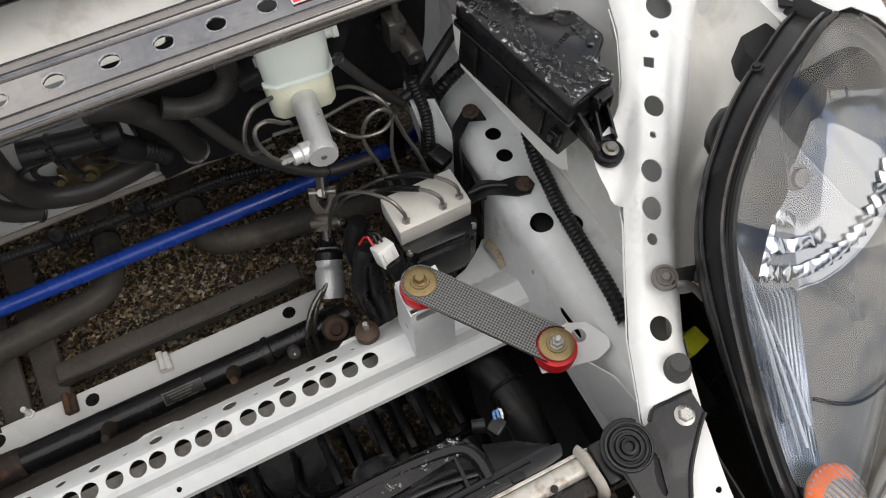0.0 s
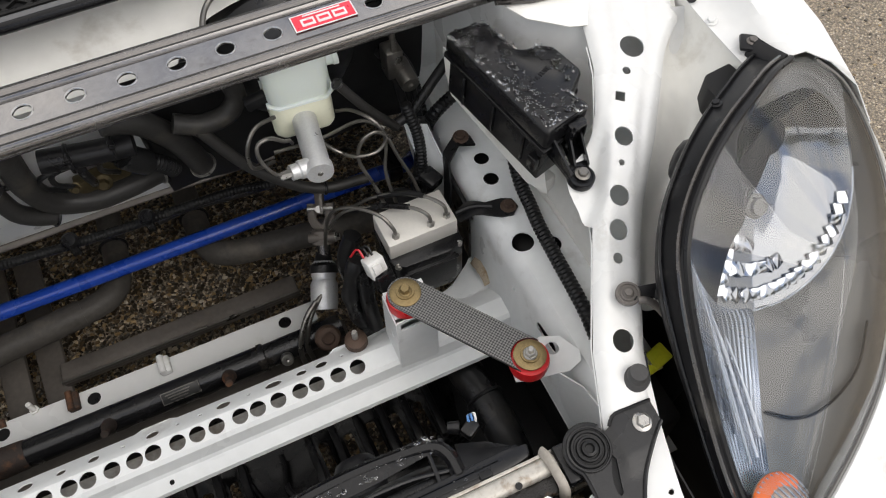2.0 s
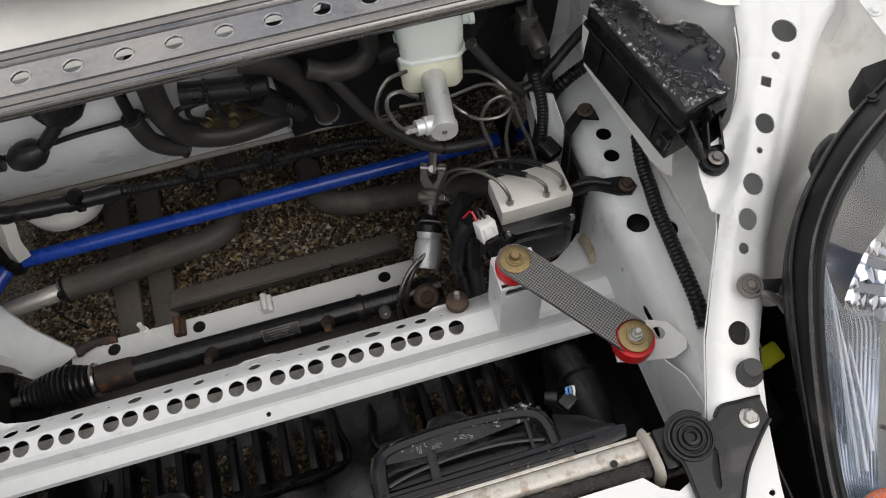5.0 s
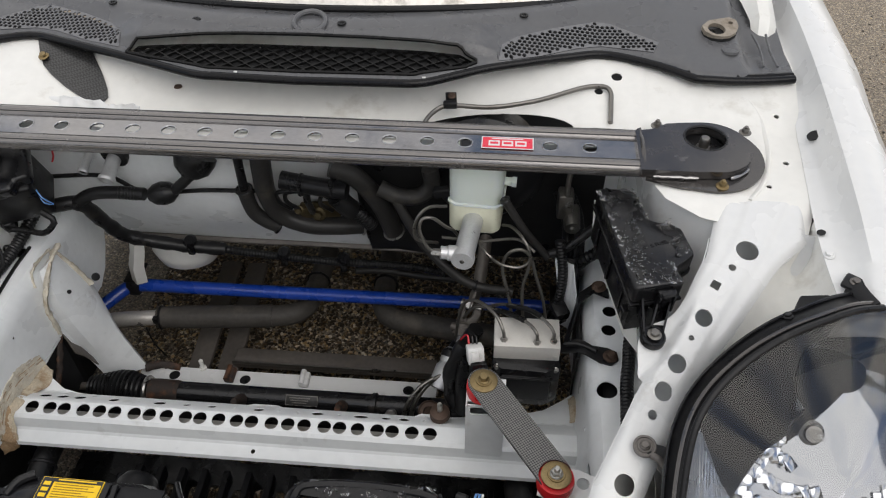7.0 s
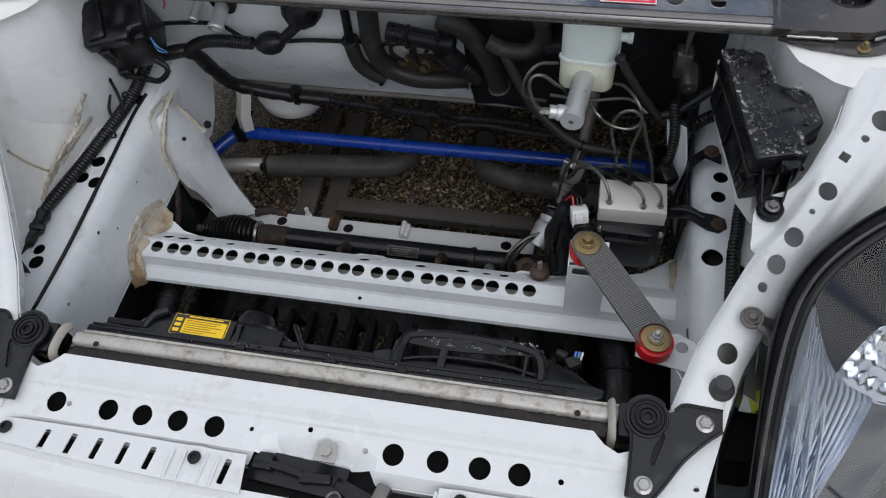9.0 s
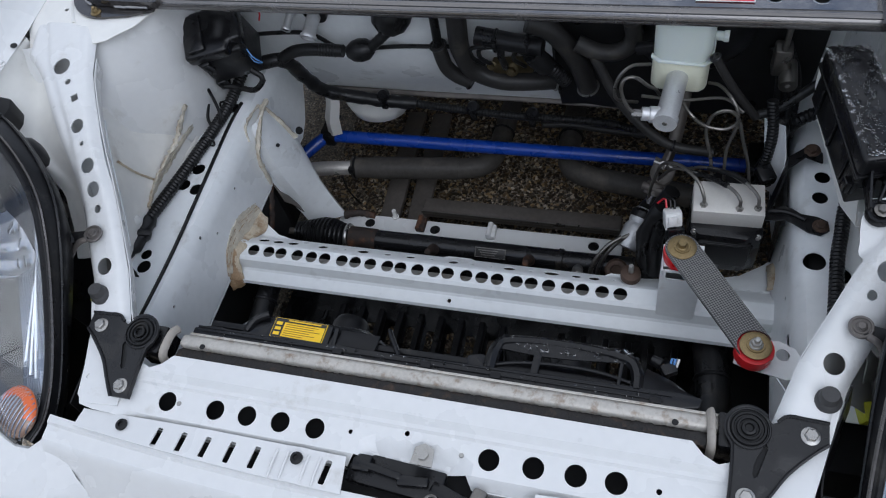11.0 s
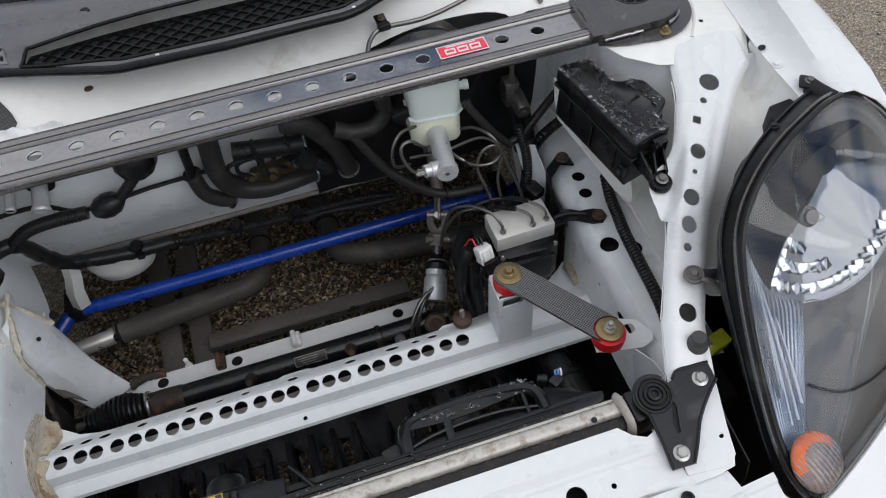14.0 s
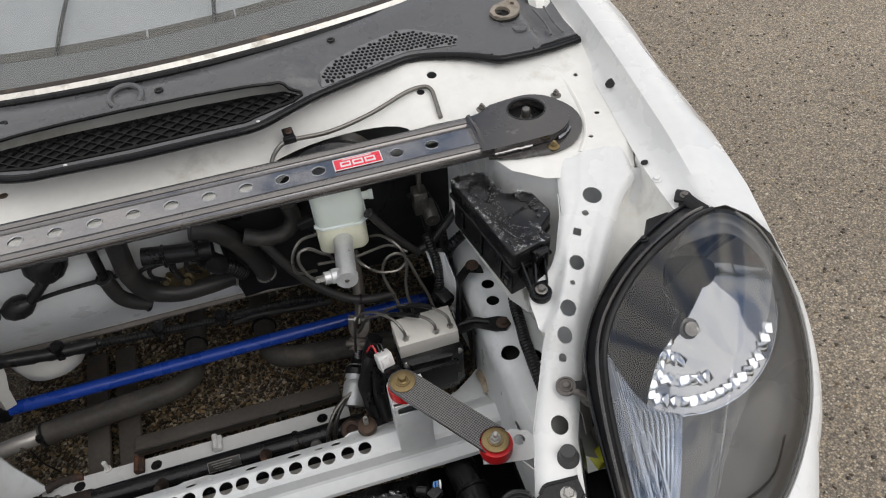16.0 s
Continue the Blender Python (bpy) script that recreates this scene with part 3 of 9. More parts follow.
# stones standing a little proud of the worn surface
rs = np.random.default_rng(4)
base = bmesh.new()
bmesh.ops.create_icosphere(base, subdivisions=1, radius=1.0)
bv, bf = np.array([v.co[:] for v in base.verts]), np.array([[v.index for v in f.verts] for f in base.faces])
base.free()
spots = []
# packed under the bay, where their dark tones also stand in for shade
for (x0, x1, y0, y1), count in (((-0.55, 0.55, 0.10, 1.15), 42000), ((0.84, 2.3, -0.5, 2.6), 3200)):
    spots.append(np.column_stack([rs.uniform(x0, x1, count), rs.uniform(y0, y1, count)]))
spots = np.concatenate(spots)
size = 0.0018 + 0.0042 * rs.random(len(spots)) ** 1.6
verts, faces = [], []
for i, (p, r) in enumerate(zip(spots, size)):
    a = rs.uniform(0, 6.283)
    v = bv * (1 + rs.uniform(-0.22, 0.22, (len(bv), 1))) * r * np.array([1.25, 0.85, 0.55])
    c, s_ = math.cos(a), math.sin(a)
    verts.append(np.column_stack([v[:, 0] * c - v[:, 1] * s_ + p[0], v[:, 0] * s_ + v[:, 1] * c + p[1], v[:, 2] + r * 0.18]))
    faces.append(bf + i * len(bv))
me = bpy.data.meshes.new("loose_stones")
me.from_pydata(np.concatenate(verts).tolist(), [], np.concatenate(faces).tolist())
me.materials.append(PEBBLE)
tagged(new("loose_stone", me), "small brown and pale stones set in the asphalt", "gravel", kind="stuff")

# ---- roadside trees in front of the car, mirrored in the lamps ----
LEAF = mat("dark_green_leaves", (0.045, 0.062, 0.030), 0.55, var=0.35, scale=3)
BARK = mat("grey_brown_bark", (0.11, 0.09, 0.07), 0.8, var=0.3, scale=6, bump=0.5)


def tree(x, y, h, seed):
    rt = np.random.default_rng(seed)
    t = thing("tree", (x, y, 0), "broad dark green roadside tree with a ragged crown", "tree", "roadside trees")
    part("trunk", tube([(x, y, 0), (x + 0.08, y, h * 0.25), (x - 0.05, y + 0.1, h * 0.5), (x, y, h * 0.8)], 0.20, 10, 0.3, radius=lambda i, far: max(0.25, 1.15 - 0.9 * far / (h * 0.8))), BARK, t)
    tips = []
    for i in range(9):
        a, z0 = i * 2.4 + rt.uniform(-0.4, 0.4), h * rt.uniform(0.28, 0.62)
        r = h * rt.uniform(0.22, 0.36)
        tip = (x + r * math.cos(a), y + r * math.sin(a), z0 + h * rt.uniform(0.12, 0.28))
        part("limb", tube([(x, y, z0), (x + 0.5 * r * math.cos(a), y + 0.5 * r * math.sin(a), z0 + h * 0.05), tip], 0.07, 6, 0.3, radius=lambda k, far: max(0.2, 1 - 0.3 * far)), BARK, t)
        tips.append(tip)
    tips = np.array(tips + [(x, y, h * 0.82), (x + 0.5, y, h * 0.92), (x - 0.6, y + 0.3, h * 0.75)])
    mid = tips[rt.integers(0, len(tips), 2600)] + rt.normal(0, 1, (2600, 3)) * np.array([0.11, 0.11, 0.075]) * h
    ax, bx = rt.normal(0, 0.10, (2600, 3)), rt.normal(0, 0.10, (2600, 3))
    vs = np.stack([mid - ax, mid + bx * 0.6, mid + ax, mid - bx * 0.6], 1).reshape(-1, 3)
    me = bpy.data.meshes.new("crown")
    me.from_pydata(vs.tolist(), [], np.arange(10400).reshape(-1, 4).tolist())
    me.materials.append(LEAF)
    crown = new("crown", me)
    crown.parent, crown.matrix_parent_inverse = t, Matrix.Translation(t.location).inverted()
    tagged(crown, "crown of small dark leaves", kind="stuff")


for i, (x, y, h) in enumerate(((-9.0, -15.0, 6.8), (-3.5, -17.5, 8.0), (1.8, -16.0, 6.2), (5.5, -17.0, 8.4), (10.5, -14.5, 7.2))):
    tree(x, y, h, 20 + i)

# ---- car body shell ----
body = thing("car_body", (0, 0.4, 0.3), "white car front body shell with the bonnet taken off", "car body")

ZY = ([-0.07, 0.055, 0.09, 0.171, 0.213, 0.269, 0.366, 0.419, 0.50], [0.598, 0.614, 0.634, 0.668, 0.684, 0.712, 0.751, 0.765, 0.782])
RL = ([0.03, 0.08, 0.145, 0.2, 0.264, 0.30, 0.337, 0.367, 0.418, 0.50], [0.418, 0.435, 0.457, 0.486, 0.519, 0.541, 0.561, 0.576, 0.602, 0.625])
RR = ([0.03, 0.063, 0.119, 0.16, 0.212, 0.26, 0.315, 0.373, 0.405, 0.425, 0.442, 0.50], [0.484, 0.494, 0.508, 0.528, 0.553, 0.582, 0.628, 0.669, 0.692, 0.711, 0.735, 0.745])


def rail_z(x, y, s_tab=False):
    """Height of the upper rail: a crowned strip with its edges rolled down."""
    a, b, z = lerp_at(y, *RL), lerp_at(y, *RR), lerp_at(y, *ZY)
    if y < 0.03:
        return z
    k = max(0.0, min(1.0, (0.052 - abs(y - 0.306)) / 0.032)) if s_tab else 0.0
    k = k * k * (3 - 2 * k)
    tab = max(0.0, min(1.0, (0.022 - (x - a)) / 0.022))
    tab = tab * tab * (3 - 2 * tab)
    soft = max(0.0, min(1.0, (y - 0.03) / 0.05))
    left, right = soft * max(0.0, 0.014 - (x - a)) / 0.014, soft * max(0.0, 0.012 - (b - x)) / 0.012
    mid = lerp_at(y, [0.136, 0.238, 0.269, 0.325, 0.366, 0.419, 0.50], [0.489, 0.5365, 0.5535, 0.587, 0.613, 0.652, 0.69])
    lift = max(0.0, min(1.0, (0.0235 + 0.03 * max(0.0, y - 0.33) - abs(x - mid)) / 0.006))
    lift = 0.0040 * lift * lift * (3 - 2 * lift) * max(0.0, min(1.0, (y - 0.20) / 0.05))
    for cx, cy in ((0.613, 0.360), (0.575, 0.297)):
        lift += 0.0016 * max(0.0, min(1.0, (0.019 - math.hypot(x - cx, y - cy)) / 0.003))
    return z + lift - 0.011 * min(1.6, left) ** 1.7 * (1 - k) - 0.023 * tab * k - 0.010 * min(1.5, right) ** 1.7


def weld(path, r, flat=0.5):
    bm = tube(path, r, 8, 0.006, flat)
    for v in bm.verts:
        v.co += noise.noise_vector(v.co * 160) * r * 0.5
    return bm


# lower and outer edge of the lamp opening
LAMP_OUT = [(0.555, -0.113, 0.566), (0.590, -0.098, 0.578), (0.64, -0.073, 0.588), (0.69, -0.045, 0.595), (0.74, -0.012, 0.602), (0.785, 0.030, 0.615), (0.820, 0.075, 0.637), (0.842, 0.125, 0.668), (0.852, 0.175, 0.702), (0.850, 0.225, 0.738), (0.835, 0.268, 0.772), (0.808, 0.295, 0.793)]


def smooth_rows(rows, k):
    """Each row as a smooth curve of k spans between its points."""
    n = (len(rows[0]) - 1) * k
    out = []
    for r in rows:
        c = curve_points(r, 0.002)
        out.append([c[round(i * (len(c) - 1) / n)] for i in range(n + 1)])
    return out


def upper_rail(s):
    ys = [0.05, 0.08, 0.10, 0.14, 0.18, 0.22, 0.255]
    left = [(lerp_at(y, *RL), y) for y in ys] + ([(0.5105, 0.270), (0.5115, 0.281), (0.511, 0.292), (0.5115, 0.304), (0.514, 0.315), (0.521, 0.324), (0.533, 0.332), (0.550, 0.339), (0.564, 0.350), (0.576, 0.367)] if s > 0 else [(0.535, 0.287), (0.553, 0.32), (0.570, 0.355)]) + [(0.588, 0.39), (0.603, 0.42), (0.616, 0.465), (0.625, 0.50)]
    right = [(lerp_at(y, *RR), y) for y in (0.50, 0.46, 0.44, 0.42, 0.40, 0.36, 0.32, 0.28, 0.24, 0.20, 0.16, 0.12, 0.08, 0.05)]
    outline = [(0.402, -0.046), (0.449, -0.050), (0.461, -0.048), (0.469, -0.040), (0.471, -0.030), (0.480, 0.02)] + right[::-1] + left[::-1] + [(0.404, 0.02)]
    holes = [circle(0.652, 0.419, 0.0145), circle(0.630, 0.393, 0.0050, 12), slot(0.606, 0.366, 0.0115, 0.0115, -30, 0.12), circle(0.589, 0.325, 0.0108), circle(0.572, 0.299, 0.0036, 10), circle(0.5535, 0.269, 0.0112), circle(0.5365, 0.238, 0.0105), circle(0.5235, 0.213, 0.0056, 12), circle(0.489, 0.136, 0.0118), circle(0.463, -0.014, 0.0036, 10)]
    bm = sheet(outline, holes, lambda u, v: (u, v, rail_z(u, v, s > 0) + 0.002), 0.002, 0.005)
    rail = part("upper_rail", bm, WHITE, body, s=s)
    # inner and outer walls of the box section below the strip
    for xs, lean, low in ((RL, 0.006, 0.030), (RR, -0.004, 0.034)):
        rows = []
        for i in range(22):
            y = 0.05 + 0.40 * i / 21
            x, z = lerp_at(y, *xs), lerp_at(y, *ZY) - 0.011
            if s > 0 and xs is RL:
                z -= 0.024 * max(0.0, min(1.0, (0.058 - abs(y - 0.306)) / 0.02))
            rows.append([(x, y, z), (x + lean, y, z - low * 0.5), (x + lean * 1.4, y, z - low)])
        part("rail_wall", solid(loft(rows), 0.0015), WHITE, body, s=s)
    # floor of the box section, seen through the holes
    part("rail_floor", solid(loft([[(lerp_at(y, *RL) + 0.006, y, lerp_at(y, *ZY) - 0.046), (lerp_at(y, *RR) - 0.004, y, lerp_at(y, *ZY) - 0.046)] for y in (0.19, 0.22, 0.26, 0.30, 0.34, 0.37)]), 0.0015), INNER, body, s=s)
    # bump stop post on the front end
    post = lathe([(0.0150, 0), (0.0150, 0.004), (0.0135, 0.008), (0.0112, 0.0105), (0.0106, 0.0195), (0.0092, 0.022), (0, 0.022)], (0.4855, 0.0985, 0.635), (-0.06, -0.06, 1), 24)
    part("bump_stop", post, GREY_RUBBER, body, "black rubber bonnet stop", s=s)
    return rail


def frame_rail(s):
    """Chassis leg: flat top with drain holes, rounded inner edge, inner wall down to the cross beam."""
    prof = [(0.575, 0.512), (0.56, 0.513), (0.50, 0.513), (0.489, 0.510), (0.482, 0.502), (0.479, 0.490), (0.476, 0.45), (0.473, 0.41), (0.471, 0.375), (0.469, 0.33)]
    # unfold the profile so that holes can be cut through it
    d = [0.0]
    for (x0, z0), (x1, z1) in zip(prof, prof[1:]):
        d.append(d[-1] + math.hypot(x1 - x0, z1 - z0))
    px, pz = [p[0] for p in prof], [p[1] for p in prof]

    def fn(u, v):
        # the leg splays out a little behind and tucks in at the front
        off = 0.012 * max(0.0, (v - 0.5) / 0.25) ** 2 - 0.03 * max(0.0, (0.16 - v) / 0.16) ** 2
        return (lerp_at(u, d, px) + off, v, lerp_at(u, d, pz) - 0.02 * max(0.0, (0.12 - v) / 0.12))

    def top(x):
        return 0.575 - x

    e = d[-2]
    outline = [(0, 0.13), (0.065, 0.13), (0.085, 0.05), (e - 0.05, 0.03), (e, 0.13), (e, 0.50), (e + 0.03, 0.60), (e + 0.045, 0.68), (e + 0.03, 0.72), (e, 0.755), (e - 0.04, 0.79), (e - 0.06, 0.86), (0, 0.86)]
    holes = [circle(top(0.5035), 0.370, 0.0155), circle(top(0.517), 0.527, 0.0115), circle(top(0.513), 0.487, 0.0115), circle(top(0.538), 0.350, 0.0135)]
    holes += [slot(d[5] + 0.018, 0.245, 0.016, 0.05, -8, 0.5), circle(d[5] + 0.03, 0.335, 0.0035, 10), circle(d[4] + 0.004, 0.60, 0.003, 10), circle(d[5] + 0.02, 0.205, 0.003, 10)]
    if s < 0:
        holes = [circle(top(0.521), 0.587, 0.0125), circle(top(0.532), 0.433, 0.0125), circle(top(0.517), 0.388, 0.0125), circle(top(0.545), 0.395, 0.012), circle(top(0.541), 0.219, 0.0125), circle(top(0.548), 0.243, 0.010), circle(d[4] + 0.008, 0.30, 0.0035, 10), circle(d[5] + 0.03, 0.335, 0.003, 10), circle(d[5] + 0.01, 0.17, 0.003, 10), circle(d[5] + 0.02, 0.43, 0.003, 10)]
    bm = sheet(outline, holes, fn, 0.002, 0.018)
    leg = part("chassis_leg", bm, INNER, body, s=s)
    part("leg_bottom", box((0.53, 0.37, 0.368), (0.12, 0.62, 0.004), 0.001), INNER, body, s=s)
    # black box in the hollow leg, so its holes look unlit inside
    part("leg_shade_fill", box((0.536, 0.40, 0.44), (0.075, 0.66, 0.10), 0.01), DARK, body, s=s)
    return leg


def apron(s):
    """Inner wing panel, from the chassis leg up to the upper rail, and on to the strut tower."""
    rows = []
    for i in range(15):
        y = 0.13 + 0.36 * i / 14
        xt, zt = lerp_at(y, *RL) + 0.010, lerp_at(y, *ZY) - 0.035
        if y > 0.24:
            w = min(1.0, (y - 0.24) / 0.16)
            xt, zt = xt + 0.02 * w, zt - 0.05 * w
        rows.append([(0.567, y, 0.512), (0.566 + 0.15 * (xt - 0.566), y, 0.545), (0.566 + 0.6 * (xt - 0.566), y, 0.60 + 0.25 * (zt - 0.66)), (xt, y, zt)])
    part("apron", solid(loft(rows), 0.0015), CREAM, body, s=s)
    part("seam_sealer", weld([(0.566, 0.56, 0.516), (0.567, 0.45, 0.518), (0.569, 0.36, 0.520), (0.572, 0.30, 0.522)], 0.004, 0.6), CREAM, body, s=s, sharp=80)
    # wheel housing panel outside the upper rail, below the lamp
    rows = []
    for i in range(12):
        y = 0.165 + 0.315 * i / 11
        x0, z0 = lerp_at(y, *RR) - 0.004, lerp_at(y, *ZY) - 0.02
        rows.append([(x0, y, z0), (x0 + 0.010, y, z0 - 0.035), (x0 + 0.018, y, z0 - 0.08), (x0 + 0.03, y, z0 - 0.14)])
    part("wheel_housing", solid(loft(rows), 0.0015), CREAM, body, s=s)


def inner_wing(s):
    """Pressed panel outside the upper rail: falls away under the lamp and rises to the wing's flange behind it."""
    rows = []
    for i in range(36):
        y = 0.168 + 0.302 * i / 35
        x0, z0 = lerp_at(y, *RR) - 0.003, lerp_at(y, *ZY) - 0.012
        w = max(0.0, min(1.0, (y - 0.255) / 0.09))
        w = w * w * (3 - 2 * w)
        d = 0.745 - x0
        low = [(0, 0), (0.006, -0.016), (0.020, -0.034), (0.040, -0.043), (0.055, -0.046)]
        high = [(0, 0), (d * 0.22, -0.020), (d * 0.58, -0.025), (d * 0.9, 0.752 - z0), (d, 0.781 - z0)]
        rows.append([(x0 + a + (c - a) * w, y, z0 + b + (e - b) * w) for (a, b), (c, e) in zip(low, high)])
    part("inner_wing", solid(loft(smooth_rows(rows, 5)), 0.0015), CREAM, body, s=s)


def strut_tower(s):
    """Flat tower top with its front wall and inner wall."""
    outline = [(0.600, 0.475), (0.735, 0.445), (0.754, 0.50), (0.770, 0.62), (0.784, 0.78), (0.784, 0.95), (0.535, 0.95), (0.535, 0.80), (0.535, 0.70), (0.533, 0.66), (0.532, 0.56), (0.555, 0.50)]

    def fn(u, v):
        z = 0.785 + 0.030 * max(0.0, min(1.0, (v - 0.66) / 0.14))
        edge = max(0.0, 0.03 - (v - 0.47)) * 0.4
        return (u, v, z - edge - 0.004 * max(0.0, min(1.0, (0.56 - u) / 0.025)))

    holes = [circle(0.7425, 0.696, 0.004, 10), circle(0.735, 0.590, 0.0045, 10), circle(0.700, 0.535, 0.004, 10), circle(0.622, 0.618, 0.036, 24)]
    part("strut_tower", sheet(outline, holes, fn, 0.002, 0.02), CREAM, body, s=s)
    part("tower_dish", lathe([(0.036, 0.0), (0.034, -0.014), (0.022, -0.02), (0, -0.02)], (0.622, 0.618, 0.785), seg=24), BLACK_METAL, body, s=s)
    part("tower_bead", tube([(0.693, 0.735, 0.799), (0.705, 0.727, 0.797), (0.717, 0.695, 0.790), (0.719, 0.655, 0.785), (0.710, 0.59, 0.785), (0.692, 0.54, 0.785), (0.668, 0.505, 0.784)], 0.0042, 8, 0.012, 0.6), CREAM, body, s=s)
    # curved wall below the tower top
    rows = []
    wall = [(0.752, 0.448, 1), (0.70, 0.462, 1), (0.64, 0.478, 1), (0.612, 0.492, 0.6), (0.590, 0.508, 0.3), (0.568, 0.524, 0.15), (0.553, 0.540, 0.08), (0.545, 0.560, 0.05), (0.540, 0.64, 0), (0.532, 0.70, 0), (0.525, 0.80, 0)]
    for x, y, k in wall:
        rows.append([(x, y, 0.773), (x - 0.001, y - 0.004, 0.762), (x + 0.003 * k, y - 0.012 - 0.045 * k, 0.70), (x + 0.008 * k, y - 0.016 - 0.10 * k, 0.62), (x + 0.012 * k + 0.008, y - 0.018 - 0.125 * k, 0.56), (x + 0.014 * k + 0.012, y - 0.02 - 0.13 * k, 0.505)])
    part("tower_wall", solid(loft(rows), 0.0015), WHITE, body, s=s)


def fender(s):
    """Front wing: bolted flange, gutter wall, crown and flank."""
    WING = ((0, 0), (0.30, 0.05), (0.56, 0.20), (0.82, 0.58), (1, 1))
    rows = []
    for i in range(72):
        y = 0.303 + 1.24 * (i / 71) ** 1.7
        rear = max(0.0, min(1.0, (y - 0.63) / 0.20))
        rear = rear * rear * (3 - 2 * rear)
        zb = 0.785 + 0.02 * max(0.0, y - 0.7) + 0.020 * rear
        xe = smooth_at(y, [0.30, 0.36, 0.45, 0.485, 0.52, 0.62, 0.80], [0.738, 0.736, 0.736, 0.744, 0.751, 0.762, 0.780])
        xo = smooth_at(y, [0.30, 0.36, 0.455, 0.65, 1.0], [0.848, 0.857, 0.868, 0.881, 0.885])
        xc = smooth_at(y, [0.304, 0.383, 0.488, 0.664, 0.77, 0.90], [0.777, 0.780, 0.784, 0.796, 0.802, 0.807])
        zc = smooth_at(y, [0.304, 0.383, 0.488, 0.664, 0.77, 0.90], [0.806, 0.818, 0.831, 0.841, 0.845, 0.849])
        rows.append([*[(xe + (xc - xe) * a, y, zb + (zc - zb) * b) for a, b in WING], (xc + 0.010, y, zc + 0.004), (xc + (xo - xc) * 0.6, y, zc - 0.003), (xo, y, zb + 0.010 - 0.018 * max(0.0, (0.37 - y) / 0.07)), (xo + 0.012, y, zb - 0.06), (xo + 0.018, y, zb - 0.16), (xo + 0.016, y, zb - 0.30), (xo + 0.005, y, zb - 0.52)])
    # the front edge follows the lens
    LEAD = ((0.777, 0.304, 0.802), (0.795, 0.302, 0.803), (0.824, 0.287, 0.789), (0.846, 0.258, 0.770), (0.860, 0.228, 0.733), (0.869, 0.21, 0.65), (0.868, 0.21, 0.50), (0.86, 0.21, 0.28))
    first = [Vector(p) for p in rows[0]]
    for r in rows:
        w2 = max(0.0, min(1.0, (0.47 - r[0][1]) / 0.166))
        w2 = w2 * w2 * (3 - 2 * w2)
        for j in range(4, 12):
            r[j] = tuple(Vector(r[j]) + (Vector(LEAD[j - 4]) - first[j]) * w2)
    rows = [r[::-1] for r in rows]
    f = part("fender", solid(loft(rows), 0.0012), WHITE, body, s=s)
    part("flange_hole", lathe([(0.0055, 0), (0.0055, 0.0006), (0, 0.0006)], (0.7445, 0.440, 0.7895), (-0.25, 0, 1), seg=14), DARK, f, s=s)
    part("flange_slot", lathe([(0.0095, -0.002), (0.0095, 0.0006), (0, 0.0006)], (0.7790, 0.636, 0.8035), (-0.55, 0, 0.85), seg=16), DARK, f, s=s)
    bolt(f, (0.7445, 0.3995, 0.7878), (-0.2, 0, 1), WHITE, 0.0052, s=s, flange=1.35, h=0.004)
    # flank round the outer edge of the lamp, down to the bumper
    rows = []
    pts = curve_points([(0.505, -0.088, 0.580), (0.530, -0.112, 0.566), *LAMP_OUT], 0.02)
    for i, p in enumerate(pts):
        t = pts[min(i + 1, len(pts) - 1)] - pts[max(i - 1, 0)]
        o = Vector((t.y, -t.x, 0)).normalized()
        w = max(0.0, min(1.0, (0.80 - p.x) / 0.16))
        up = max(0.0, min(1.0, (p.y - 0.19) / 0.07))
        w *= 1 - up
        rows.append([tuple(p + o * (a * (1 - 0.5 * up) + (a2 - a) * w) + Vector((0, 0, b + (b2 - b) * w))) for a, b, a2, b2 in ((0.0005, -0.004, 0.0005, -0.004), (0.004, 0.001, 0.005, 0.001), (0.012, -0.006, 0.035, -0.010), (0.024, -0.035, 0.075, -0.030), (0.034, -0.09, 0.110, -0.075), (0.036, -0.16, 0.130, -0.15), (0.02, -0.30, 0.12, -0.30))])
    part("flank", solid(loft(rows), 0.0012), WHITE, body, s=s)


for side in (1, -1):
    upper_rail(side)
    frame_rail(side)
    apron(side)
    inner_wing(side)
    strut_tower(side)
    fender(side)


# radiator support panel with its lightening holes
def support_z(u, v):
    z = lerp_at(v, [-0.075, -0.06, -0.048, 0.0, 0.008, 0.035], [0.560, 0.580, 0.597, 0.604, 0.612, 0.6135])
    side = max(0.0, min(1.0, (abs(u) - 0.36) / 0.05))
    z = z * (1 - side) + side * lerp_at(v, *ZY)
    z -= 0.0035 * max(0.0, min(1.0, (-0.005 - v) / 0.003)) * (1 - side)
    # recess for the latch
    k = max(0.0, 1 - abs(u - 0.018) / 0.075)
    return z - 0.018 * min(1.0, k * 3) * max(0.0, min(1.0, (-0.022 - v) / 0.02))


half = [(0.10, -0.062), (0.30, -0.060), (0.44, -0.056), (0.462, -0.052), (0.470, -0.035), (0.478, 0.0), (0.486, 0.03), (0.494, 0.062), (0.50, 0.095), (0.450, 0.094), (0.442, 0.07), (0.428, 0.04), (0.40, 0.022), (0.375, 0.012), (0.358, 0.020), (0.345, 0.034), (0.10, 0.034)]
outline = half + [(-x, y) for x, y in half[::-1]] + [(-0.066, -0.060), (-0.05, -0.038), (0.082, -0.038), (0.096, -0.060)]
holes = [circle(x, -0.026, 0.0132, 22) for x in (-0.3355, -0.262, -0.2145, -0.166, -0.1165, 0.1135, 0.168, 0.2185, 0.2655)]
